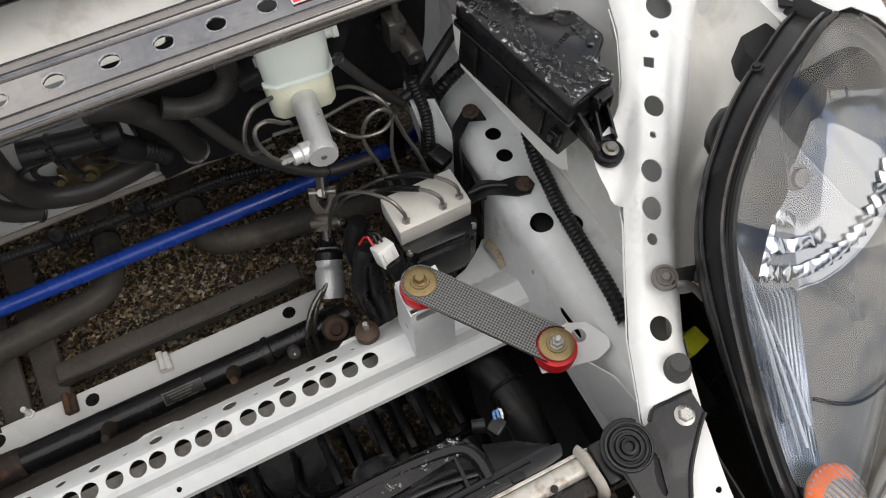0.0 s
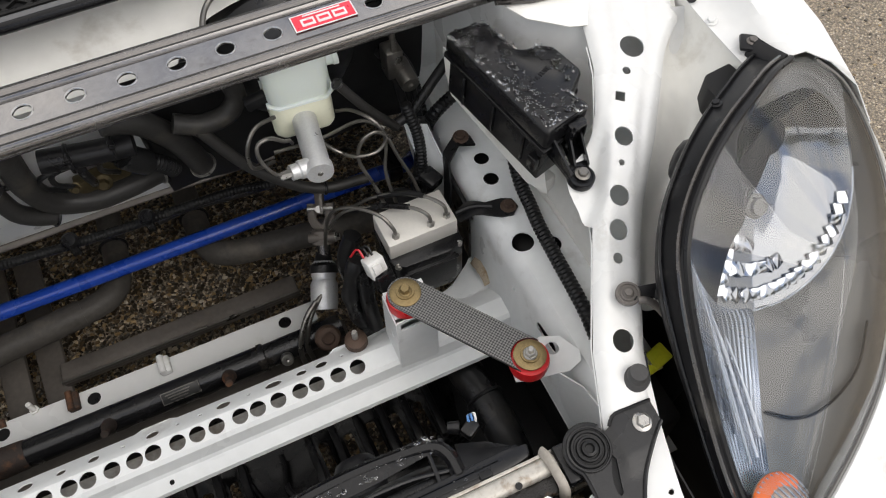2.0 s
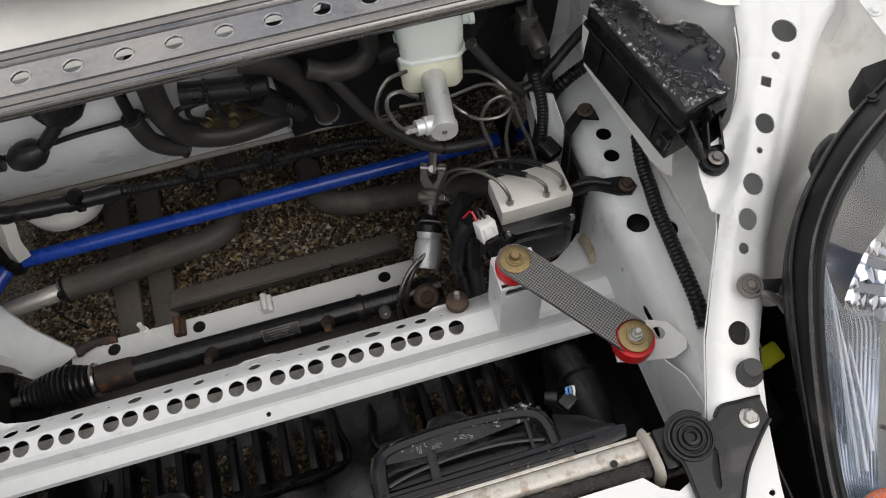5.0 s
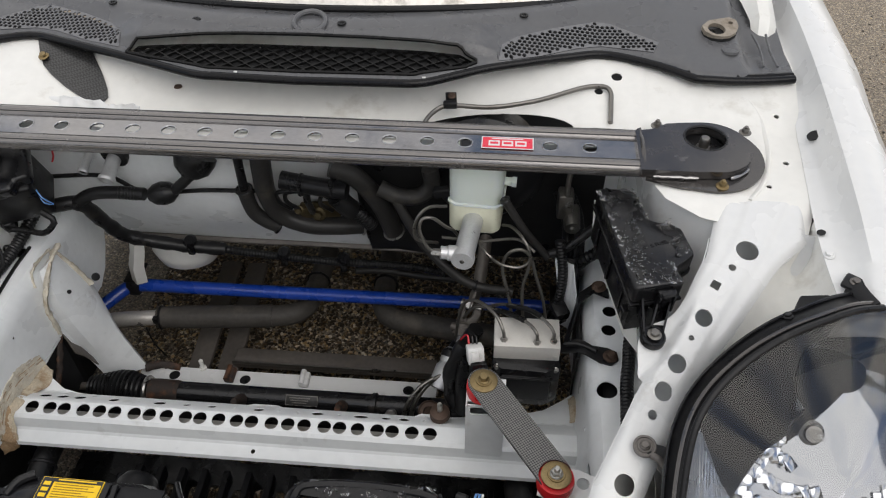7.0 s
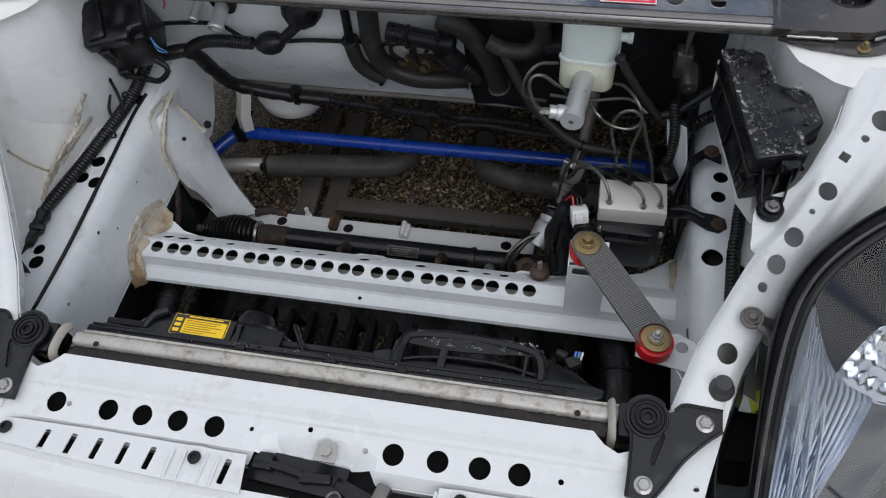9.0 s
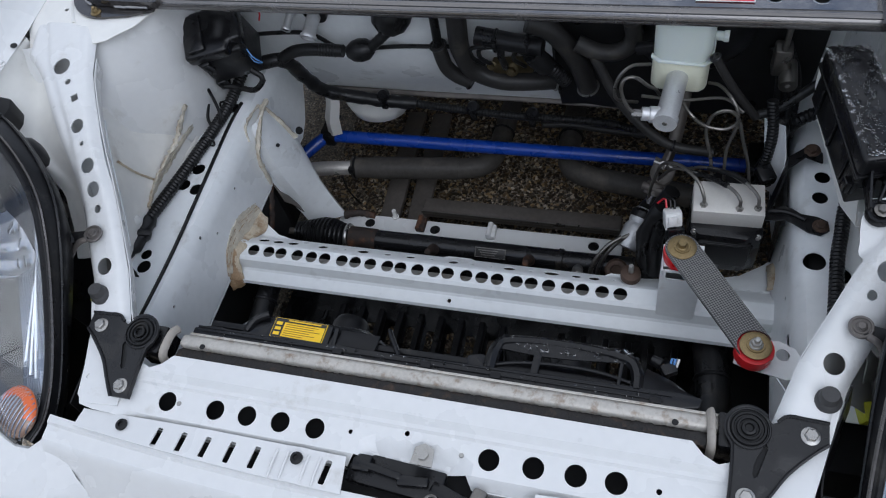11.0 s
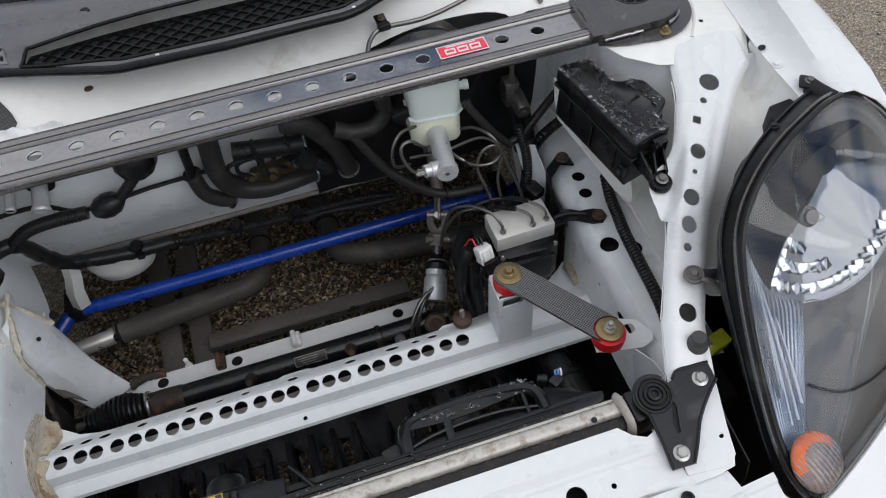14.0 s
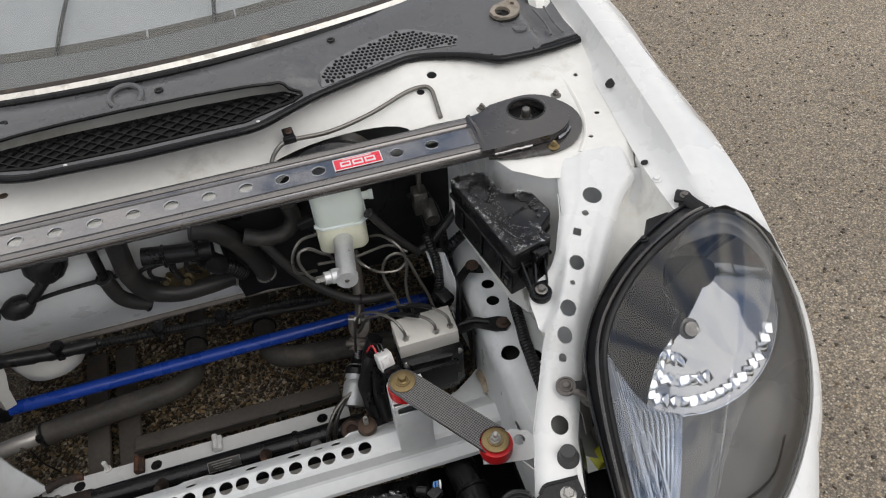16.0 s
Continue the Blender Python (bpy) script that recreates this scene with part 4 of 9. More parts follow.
holes += [circle(x, y, r, 10) for x, y, r in ((-0.068, -0.022, 0.003), (0.006, -0.012, 0.0034), (0.314, -0.027, 0.0035), (-0.453, -0.018, 0.004), (0.464, -0.016, 0.0042), (0.404, -0.036, 0.003))]
support = part("radiator_support", sheet(outline, holes, lambda u, v: (u, v, support_z(u, v)), 0.0015, 0.010, (-0.048, -0.008, -0.005, 0.0, 0.008)), WHITE, body, sharp=14)
part("support_front", solid(loft([[(x, -0.062, 0.580), (x, -0.060, 0.55), (x, -0.055, 0.50)] for x in (-0.46, -0.3, -0.07)]), 0.0015), WHITE, body)
part("support_front", solid(loft([[(x, -0.062, 0.580), (x, -0.060, 0.55), (x, -0.055, 0.50)] for x in (0.10, 0.3, 0.46)]), 0.0015), WHITE, body)
# black sheets added below and behind the panel paint its openings dark
part("support_shade_floor", box((0, -0.045, 0.560), (0.90, 0.10, 0.003), 0), DARK, body)
part("support_shade_back", box((0, 0.02, 0.555), (0.66, 0.003, 0.10), 0), DARK, body)
for x in (-0.317, 0.079):
    part("rivet", lathe([(0.0035, 0), (0.0028, 0.0018), (0, 0.0022)], (x, -0.026, support_z(x, -0.026)), seg=10), ZINC, body)

# cross beam between the chassis legs: hat section with lightening holes
BEAM = [(0.393, 0.372), (0.386, 0.378), (0.365, 0.395), (0.359, 0.398), (0.333, 0.3955), (0.328, 0.392), (0.3225, 0.375), (0.318, 0.371), (0.299, 0.366), (0.297, 0.361)]
bd = [0.0]
for (y0, z0), (y1, z1) in zip(BEAM, BEAM[1:]):
    bd.append(bd[-1] + math.hypot(y1 - y0, z1 - z0))


def beam_fn(u, v):
    # v runs down the section from its rear edge; before that edge the top reaches back at the ends
    if v < 0:
        return (u, BEAM[0][0] - v, BEAM[0][1] + 0.05 * v)
    return (u, lerp_at(v, bd, [p[0] for p in BEAM]), lerp_at(v, bd, [p[1] for p in BEAM]))


edge = [(0.476, -0.075), (0.455, -0.055), (0.42, -0.03), (0.36, -0.012), (0.28, -0.004), (0.245, 0.0), (0.235, -0.006), (0.215, -0.006), (0.205, 0.003), (0.0, 0.003), (-0.02, 0.003), (-0.03, -0.003), (-0.07, -0.003), (-0.08, 0.003), (-0.36, 0.003), (-0.41, -0.008), (-0.45, -0.035), (-0.478, -0.06)]
outline = [(-0.478, bd[-1]), (0.474, bd[-1])] + edge
hole_v = (bd[3] + bd[4]) / 2
gap = 0.666 / 23
holes = [circle(-0.4315 + gap * i + 0.0025 * math.sin(i * 2.3), hole_v, 0.0112, 18) for i in range(24)]
top_v = (bd[1] + bd[2]) / 2
for i, (x, r) in enumerate(((-0.425, 0.009), (-0.395, 0.009), (-0.365, 0.009), (-0.305, 0.008), (-0.262, 0.003), (-0.225, 0.009), (-0.178, 0.006), (-0.135, 0.007), (-0.095, 0.003), (-0.055, 0.008), (-0.02, 0.003), (0.012, 0.003), (0.045, 0.009), (0.082, 0.003), (0.118, 0.011), (0.160, 0.007), (0.190, 0.008), (0.222, 0.003))):
    holes.append(circle(x, top_v + 0.0005, r * 1.15, 14, min(r * 1.1, 0.0092)))
holes.append(circle(-0.05, (bd[7] + bd[8]) / 2, 0.0036, 10))
beam = part("cross_beam", sheet(outline, holes, beam_fn, 0.002, 0.009, bd[1:9]), INNER, body, "pale grey pressed cross beam with rows of round holes", sharp=16)
part("beam_inner", box((-0.03, 0.344, 0.364), (0.90, 0.040, 0.002), 0), GREY_INNER, body)
part("beam_back", box((0.0, 0.372, 0.360), (0.92, 0.002, 0.03), 0), BLACK_METAL, body)


# sealer brushed over the joint of beam and chassis leg, in overlapping coats
WALL_EDGE = [(-0.4738, 0.452, 0.398), (-0.4742, 0.42, 0.418), (-0.4745, 0.385, 0.430), (-0.4745, 0.35, 0.428), (-0.474, 0.32, 0.414), (-0.473, 0.292, 0.382)]
JOINT = [(-0.466, 0.446, 0.380), (-0.467, 0.414, 0.384), (-0.468, 0.384, 0.392), (-0.469, 0.35, 0.402), (-0.469, 0.326, 0.397), (-0.468, 0.296, 0.371)]
BEAM_EDGE = [(-0.444, 0.436, 0.376), (-0.438, 0.405, 0.3765), (-0.452, 0.376, 0.3900), (-0.447, 0.350, 0.4005), (-0.456, 0.328, 0.3965), (-0.444, 0.298, 0.3690)]
part("seam_sealer", smear(WALL_EDGE, JOINT, 0.0035), SEALER_PALE, body, "brushed tan seam sealer", sharp=80)
part("seam_sealer", smear(JOINT, BEAM_EDGE, 0.0025), SEALER, body, sharp=80)
part("seam_sealer", smear([(-0.4735, 0.345, 0.414), (-0.4735, 0.315, 0.398), (-0.472, 0.290, 0.366), (-0.470, 0.284, 0.345)], [(-0.462, 0.336, 0.402), (-0.457, 0.318, 0.386), (-0.447, 0.2955, 0.3675), (-0.446, 0.294, 0.352)], 0.0035), SEALER_BROWN, body, "rust-brown run of old sealer", sharp=80)
for k in range(5):
    w = 0.15 + 0.17 * k
    part("seam_sealer", weld([Vector(WALL_EDGE[i]).lerp(Vector(JOINT[i]), min(1.0, w + 0.1 * math.sin(i + k))) + Vector((0.002, 0, 0.001)) for i in range(6)], 0.0016, 0.5), (SEALER, SEALER_BROWN)[k % 2], body, sharp=80)
part("seam_sealer", smear([(0.4745, 0.445, 0.39), (0.4755, 0.43, 0.402), (0.4755, 0.41, 0.402), (0.474, 0.395, 0.39)], [(0.462, 0.442, 0.379), (0.462, 0.43, 0.384), (0.463, 0.412, 0.388), (0.464, 0.396, 0.38)], 0.002), SEALER, body, sharp=80)

# bracing gusset from the chassis leg down to the sub-frame
rows = []
for i in range(13):
    a = i / 12
    ka = [0, 0.2, 0.45, 0.8, 1]
    f0 = Vector((lerp_at(a, ka, [-0.4755, -0.4755, -0.475, -0.462, -0.447]), lerp_at(a, ka, [0.548, 0.522, 0.522, 0.546, 0.548]), lerp_at(a, ka, [0.506, 0.451, 0.381, 0.258, 0.200])))
    kb = [0, 0.3, 0.7, 1]
    f1 = Vector((lerp_at(a, kb, [-0.474, -0.445, -0.416, -0.381]), lerp_at(a, kb, [0.610, 0.620, 0.597, 0.588]), lerp_at(a, kb, [0.500, 0.412, 0.292, 0.190])))
    rib = Vector((0.014, -0.008, 0.012)) * (0.4 + 0.6 * math.sin(math.pi * min(1, a + 0.15)))
    rows.append([tuple(p) for p in (f0 + Vector((-0.004, 0.006, -0.014)), f0, f0.lerp(f1, 0.10), f0.lerp(f1, 0.24) + rib * 0.9, f0.lerp(f1, 0.45) + rib, f0.lerp(f1, 0.72) + rib * 0.8, f0.lerp(f1, 0.90) + rib * 0.3, f1, f1 + Vector((-0.004, 0.010, -0.014)))])
rows = [r[::-1] for r in rows]
part("gusset", solid(loft(rows), 0.002), INNER, body, "pale grey pressed bracing gusset", sharp=28)
part("gusset_hole", lathe([(0.004, 0), (0.004, 0.0008), (0, 0.0008)], (-0.444, 0.558, 0.449), (0.75, -0.45, 0.5), 12), DARK, body)
part("wall_plug", lathe([(0.008, 0), (0.008, 0.001), (0, 0.0016)], (-0.4345, 0.6275, 0.4165), (0.75, -0.45, 0.5), 16), RUBBER, body)
# added black sheets stand for the shade inside the gusset's opening
part("window_shade", box((-0.478, 0.47, 0.30), (0.004, 0.10, 0.14), 0), DARK, body)
part("window_shade_back", box((-0.515, 0.50, 0.28), (0.004, 0.22, 0.26), 0), DARK, body)
part("window_shade_floor", box((-0.470, 0.50, 0.165), (0.095, 0.13, 0.004), 0), DARK, body)
part("window_edge", weld([(-0.474, 0.523, 0.378), (-0.472, 0.500, 0.352), (-0.470, 0.470, 0.322), (-0.470, 0.440, 0.300)], 0.006, 0.5), RUST, body, "rusty torn sheet edge", sharp=80)
part("window_edge", solid(loft([[(-0.474, 0.526, 0.374), (-0.464, 0.520, 0.352)], [(-0.466, 0.527, 0.340), (-0.454, 0.512, 0.328)], [(-0.460, 0.538, 0.312), (-0.447, 0.522, 0.306)], [(-0.452, 0.545, 0.270), (-0.441, 0.536, 0.262)]]), 0.002), BROWNSTEEL, body)
part("seam_sealer", weld([(-0.470, 0.618, 0.508), (-0.468, 0.58, 0.506), (-0.464, 0.553, 0.498), (-0.470, 0.523, 0.455), (-0.469, 0.517, 0.410), (-0.469, 0.517, 0.380)], 0.0080, 0.5), SEALER_PALE, body, sharp=80)
part("seam_sealer", weld([(-0.478, 0.600, 0.512), (-0.484, 0.575, 0.511), (-0.486, 0.545, 0.508), (-0.478, 0.525, 0.490)], 0.006, 0.35), SEALER_PALE, body, sharp=80)
part("seam_sealer", weld([(-0.473, 0.521, 0.425), (-0.472, 0.519, 0.400), (-0.471, 0.516, 0.378)], 0.004, 0.5), SEALER_BROWN, body, sharp=80)
part("seam_sealer", weld([(-0.476, 0.602, 0.507), (-0.461, 0.612, 0.462), (-0.442, 0.616, 0.408)], 0.0062, 0.6), SEALER_PALE, body, sharp=80)
part("seam_sealer", weld([(-0.385, 0.585, 0.192), (-0.355, 0.60, 0.186), (-0.32, 0.602, 0.178)], 0.008, 0.5), RUST, body, "rusty weld", sharp=80)

part("seam_sealer", weld([(-0.583, 0.56, 0.522), (-0.585, 0.50, 0.522), (-0.584, 0.42, 0.522), (-0.580, 0.345, 0.522)], 0.0045, 0.6), SEALER, body, sharp=80)
part("seam_sealer", weld([(-0.566, 0.52, 0.545), (-0.574, 0.46, 0.540), (-0.576, 0.40, 0.540), (-0.574, 0.34, 0.540), (-0.572, 0.30, 0.538)], 0.0085, 0.4), SEALER_PALE, body, "pale brushed sealer along the inner wing seam", sharp=80)
part("seam_sealer", weld([(-0.5755, 0.334, 0.648), (-0.575, 0.350, 0.600), (-0.5745, 0.371, 0.556)], 0.0022, 0.6), SEALER, body, sharp=80)

part("seam_sealer", weld([(-0.553, 0.508, 0.600), (-0.563, 0.45, 0.566), (-0.572, 0.372, 0.552), (-0.565, 0.319, 0.543)], 0.0095, 0.35), SEALER_PALE, body, sharp=80)

# bulkhead and the scuttle shelf above it
PROF = [(0.668, 0.742), (0.700, 0.738), (0.712, 0.70), (0.718, 0.62), (0.728, 0.55), (0.745, 0.49), (0.765, 0.44), (0.778, 0.41), (0.792, 0.380)]
rows = []
for i in range(41):
    x = -0.54 + 1.08 * i / 40
    bulge = 0.022 * max(0.0, 1 - ((x + 0.22) / 0.22) ** 2)
    rows.append([(x, y - bulge * math.sin(math.pi * min(1, max(0, (0.70 - z) / 0.28))), z) for y, z in PROF])
part("bulkhead", solid(loft(rows), 0.0015), INNER, body, "dusty pale grey bulkhead panel")
part("bulkhead_lip", tube([(-0.45, 0.782, 0.385), (-0.2, 0.786, 0.378), (0.0, 0.790, 0.376), (0.25, 0.786, 0.376)], 0.006, 8, 0.03, 0.6), BROWNSTEEL, body)
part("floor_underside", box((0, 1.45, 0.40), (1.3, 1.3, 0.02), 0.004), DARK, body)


def shelf_fn(u, v):
    centre = max(0.0, 1 - (abs(u) / 0.46) ** 4)
    zc = lerp_at(v, [0.62, 0.66, 0.70, 0.75, 0.80, 0.86], [0.70, 0.735, 0.750, 0.764, 0.792, 0.812])
    zs = lerp_at(v, [0.62, 0.66, 0.80, 0.86], [0.785, 0.785, 0.815, 0.815])
    rib = 0.004 * (math.exp(-((u + 0.13) / 0.006) ** 2) + math.exp(-((u - 0.10) / 0.005) ** 2))
    return (u, v, zc * centre + zs * (1 - centre) + rib - 0.006 * max(0.0, (abs(u) - 0.545) / 0.025))


outline = [(-0.57, 0.655), (-0.12, 0.660), (0.155, 0.66), *[(0.300 - 0.140 * math.cos(radians(a)), 0.655 + 0.062 * math.sin(radians(a))) for a in range(6, 180, 12)], (0.445, 0.66), (0.57, 0.655), (0.57, 0.86), (-0.57, 0.86)]
holes = [circle(0.5045, 0.768, 0.0088, 16), circle(0.475, 0.735, 0.007, 14)]
part("scuttle_shelf", sheet(outline, holes, shelf_fn, 0.0015, 0.02), CREAM, body, "dusty white scuttle panel")
part("rust_spot", lathe([(0.0075, 0), (0.006, 0.002), (0, 0.0028)], (-0.2235, 0.753, shelf_fn(-0.2235, 0.753)[2]), seg=12), RUSTBOLT, body)

# torn strip of old sealant on the scuttle panel
part("old_sealant", smear([(-0.482, 0.700, 0.779), (-0.43, 0.694, 0.778), (-0.37, 0.694, 0.779), (-0.31, 0.684, 0.775), (-0.262, 0.682, 0.774)], [(-0.478, 0.690, 0.772), (-0.43, 0.680, 0.768), (-0.37, 0.676, 0.766), (-0.31, 0.671, 0.764), (-0.265, 0.670, 0.762)], 0.005), WHITE, body, "torn strip of loose white sheet", sharp=80)
# dark line painted as the shadow along the strip's rear edge
part("strip_shadow", tube([(-0.480, 0.702, 0.772), (-0.43, 0.697, 0.770), (-0.37, 0.697, 0.770), (-0.31, 0.687, 0.766), (-0.27, 0.684, 0.764)], 0.0032, 6, 0.01, 0.6), DARK, body)

# bumper cover, its upper strip with slots and clips
rows = []
for i in range(49):
    x = -0.505 + 1.01 * i / 48
    y = -0.109 + 0.023 * (x / 0.50) ** 2
    rows.append([(x, y + 0.014, 0.591), (x, y + 0.004, 0.590), (x, y + 0.001, 0.586), (x, y - 0.018, 0.5835), (x, y - 0.0225, 0.580), (x, y - 0.028, 0.572), (x * 1.01, y - 0.062, 0.525), (x * 1.015, y - 0.10, 0.45), (x * 1.02, y - 0.12, 0.36), (x * 1.02, y - 0.12, 0.28), (x, y - 0.10, 0.20)])
cover = part("bumper_cover", solid(loft(rows), 0.002), WHITE, body, "white bumper cover", sharp=30)
for a, b in ((-0.458, -0.058), (0.172, 0.458)):
    lo = [(a + (b - a) * i / 14, -0.109 + 0.023 * ((a + (b - a) * i / 14) / 0.50) ** 2 + 0.008) for i in range(15)]
    hi = [(b - 0.006, -0.054), ((a + b) / 2, -0.053), (a + 0.004, -0.056)]
    sl = [x for x in ((-0.329, -0.292, -0.256, -0.22, -0.184, -0.085) if a < 0 else (0.2575, 0.2945, 0.331))]
    holes = [slot(x, -0.077 + 0.011 * (abs(x) - 0.2), 0.0085, 0.026 + 0.02 * (0.33 - abs(x)), -6, 0.25) for x in sl]
    xi = -0.1255 if a < 0 else 0.203
    strip = part("bumper_strip", sheet(lo + hi, holes, lambda u, v: (u, v, 0.596 + 0.003 * math.exp(-((u - xi) / 0.012) ** 2)), 0.002, 0.012), WHITE, body)
    for dx in (-0.030, -0.014, 0.014, 0.030):
        part("rib", tube([(xi + dx, -0.062, 0.598), (xi + dx - 0.001, -0.080, 0.599), (xi + dx - 0.002, -0.098, 0.597)], 0.0022, 6, 0.01, 0.8), WHITE, strip)
    for x in ((-0.3855, -0.1255) if a < 0 else (0.203, 0.39)):
        part("clip", lathe([(0.0085, 0), (0.008, 0.002), (0.004, 0.0035), (0.004, 0.001), (0, 0.001)], (x, -0.069, 0.598 + (0.003 if abs(x) < 0.21 else 0)), seg=14), RUBBER, strip, "dirty black push clip")

# unseen dark panels added under floor, arches and front to keep light out
part("light_block_floor", box((0, 1.95, 0.20), (1.5, 1.5, 0.02), 0.004), DARK, body)
part("light_block_step", box((0, 1.20, 0.29), (1.5, 0.02, 0.24), 0.004), DARK, body)
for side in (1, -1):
    part("light_block_arch", box((side * 0.62, 0.36, 0.27), (0.02, 0.92, 0.32), 0.004), DARK, body)
    part("light_block_sill", box((side * 0.80, 1.2, 0.22), (0.02, 2.4, 0.26), 0.004), DARK, body)
part("light_block_front", box((0, -0.14, 0.17), (1.5, 0.02, 0.22), 0.004), DARK, body)

# woven cover plate bolted to the scuttle panel
plate = thing("cover_plate", (-0.42, 0.76, 0.785), "dark carbon weave cover plate with two bolts", "cover plate")
plate_ol = [(-0.498, 0.850), (-0.40, 0.822), (-0.376, 0.790), (-0.352, 0.757), (-0.336, 0.730), (-0.330, 0.713), (-0.334, 0.703), (-0.344, 0.699), (-0.356, 0.700), (-0.378, 0.707), (-0.404, 0.720), (-0.428, 0.735), (-0.446, 0.750), (-0.460, 0.775)]
part("plate", sheet(plate_ol, [], lambda u, v: (u, v, shelf_fn(u, v)[2] + 0.004), 0.0022, 0.02), CARBON_DARK, plate)
for x, y in ((-0.480, 0.824), (-0.449, 0.764)):
    bolt(plate, (x, y, shelf_fn(x, y)[2] + 0.0062), (0, -0.2, 1), GOLD, 0.0058, flange=1.5, h=0.005)

# ---- strut tower brace ----
brace = thing("strut_brace", (0, 0.593, 0.785), "gunmetal steel strut tower brace with lightening holes and a red badge", "strut brace")
BX = 0.530
holes_x = [0.455, 0.3975] + [0.2725 - 0.0562 * i for i in range(14)]
plate_holes = [circle(x, 0.593, 0.0108, 18) for x in holes_x]
part("plate", sheet([(-0.503, 0.566), (BX, 0.566), (BX, 0.620), (-0.503, 0.620)], plate_holes, lambda u, v: (u, v, 0.7955), 0.003, 0.03), STEEL_PLATE, brace, "brushed grey perforated plate")
for y, r in ((0.5565, 0.0125), (0.6275, 0.0125)):
    part("tube", tube([(-BX - 0.008, y, 0.790), (BX + 0.008, y, 0.790)], r, 16, 0.2), TUBE_STEEL, brace, "grey metallic steel tube")
    for dy in (-0.0072, 0.0068):
        part("groove", tube([(-BX, y + dy, 0.8000), (BX, y + dy, 0.8000)], 0.0010, 6, 0.3), INK, brace)
for x in holes_x:
    part("rim", ring((x, 0.593, 0.7952), (0, 0, 1), 0.0112, 0.0012, 22, 6), CHROME_RIM, brace)
for s in (1, -1):
    foot = [(0.522, 0.537), (0.56, 0.5365), (0.60, 0.537)] + [(0.625 + 0.0595 * math.cos(radians(a)), 0.597 + 0.0595 * math.sin(radians(a))) for a in range(-78, 95, 8)] + [(0.600, 0.6545), (0.570, 0.650), (0.545, 0.634), (0.522, 0.630)]
    f = part("end_plate", sheet(foot, [circle(0.622, 0.618, 0.030, 24)], lambda u, v: (u, v, 0.804), 0.012, 0.02), STEEL_DARK, brace, "dark welded end plate", s=s)
    low = [(0.530, 0.534), (0.572, 0.519)] + [(0.625 + 0.078 * math.cos(radians(a)), 0.592 + 0.080 * math.sin(radians(a))) for a in range(-105, 100, 8)] + [(0.585, 0.668), (0.562, 0.660)]
    part("base_flange", sheet(low, [circle(0.622, 0.618, 0.033, 24)], lambda u, v: (u, v, 0.7905), 0.0035, 0.02), STEEL_DARK, brace, s=s)
    part("mount_ring", lathe([(0.027, 0), (0.026, 0.006), (0.020, 0.008), (0.018, 0.003), (0, 0.003)], (0.622, 0.618, 0.772), seg=24), RUBBER, f, s=s)
    part("hole_lip", ring((0.622, 0.618, 0.803), (0, 0, 1), 0.0305, 0.0022, 28, 6), BLACK_METAL, f, s=s)
    part("weld_bead", weld([(0.528, 0.548, 0.800), (0.5285, 0.593, 0.8045), (0.528, 0.637, 0.800)], 0.004), STEEL_DARK, brace, s=s, sharp=80)
    for x, y in ((0.633, 0.524), (0.556, 0.648), (0.683, 0.640)):
        bolt(brace, (x, y, 0.7905 if y < 0.54 else 0.800), (0, 0, 1), (GOLD if y < 0.54 else PIPE), 0.0056, s=s, flange=1.6, h=0.006, stud=0.006)
    part("weld_bead", weld([(0.540, 0.5345, 0.7945), (0.57, 0.5345, 0.7945), (0.602, 0.5345, 0.7945)], 0.0022), STEEL_PLATE, brace, s=s, sharp=80)
    part("weld_bead", weld([(0.646, 0.5375, 0.7945), (0.662, 0.546, 0.7945), (0.675, 0.560, 0.7945)], 0.0022), STEEL_PLATE, brace, s=s, sharp=80)
    part("mount_washer", lathe([(0.0185, 0), (0.0185, 0.002), (0.016, 0.003), (0, 0.003)], (0.622, 0.618, 0.7755), seg=28), CHROME_RIM, brace, s=s)
    part("strut_nut", merge(lathe([(0.0125, 0), (0.0125, 0.008), (0.010, 0.011), (0, 0.011)], (0.622, 0.618, 0.778), seg=6), lathe([(0.0075, 0), (0.0075, 0.016), (0.006, 0.0185), (0, 0.019)], (0.622, 0.618, 0.786), seg=14)), PIPE, brace, s=s)
# badge: red plate with silver bars
badge = part("badge", box((0.335, 0.5935, 0.7967), (0.074, 0.026, 0.0016), 0.0008, -0.5), REDPLATE, brace, "red badge with silver bars")
part("badge_border", sheet([(0.297, 0.5795), (0.373, 0.5795), (0.373, 0.6075), (0.297, 0.6075)], [[(0.2985, 0.581), (0.3715, 0.581), (0.3715, 0.606), (0.2985, 0.606)]], lambda u, v: (u, v, 0.7978), 0.0008, 0.02), SILVER_INK, badge)
part("badge_bar", box((0.335, 0.6028, 0.7979), (0.046, 0.0022, 0.0006), 0), SILVER_INK, badge)
for x in (0.3155, 0.335, 0.3545):
    part("badge_bar", box((x, 0.5918, 0.7979), (0.0165, 0.0125, 0.0006), 0), SILVER_INK, badge)
    part("badge_bar", box((x, 0.5918, 0.7983), (0.0115, 0.0045, 0.0006), 0), REDPLATE, badge)

# ---- carbon strap between the bracket on the beam and the gusset ----
strap = thing("carbon_strap", (0.37, 0.275, 0.55), "woven carbon fibre strap on red bushings with gold washers", "brace strap")
A, B = Vector((0.3185, 0.347)), Vector((0.4215, 0.203))
d = (B - A).normalized()
nrm = Vector((-d.y, d.x))
ol = []
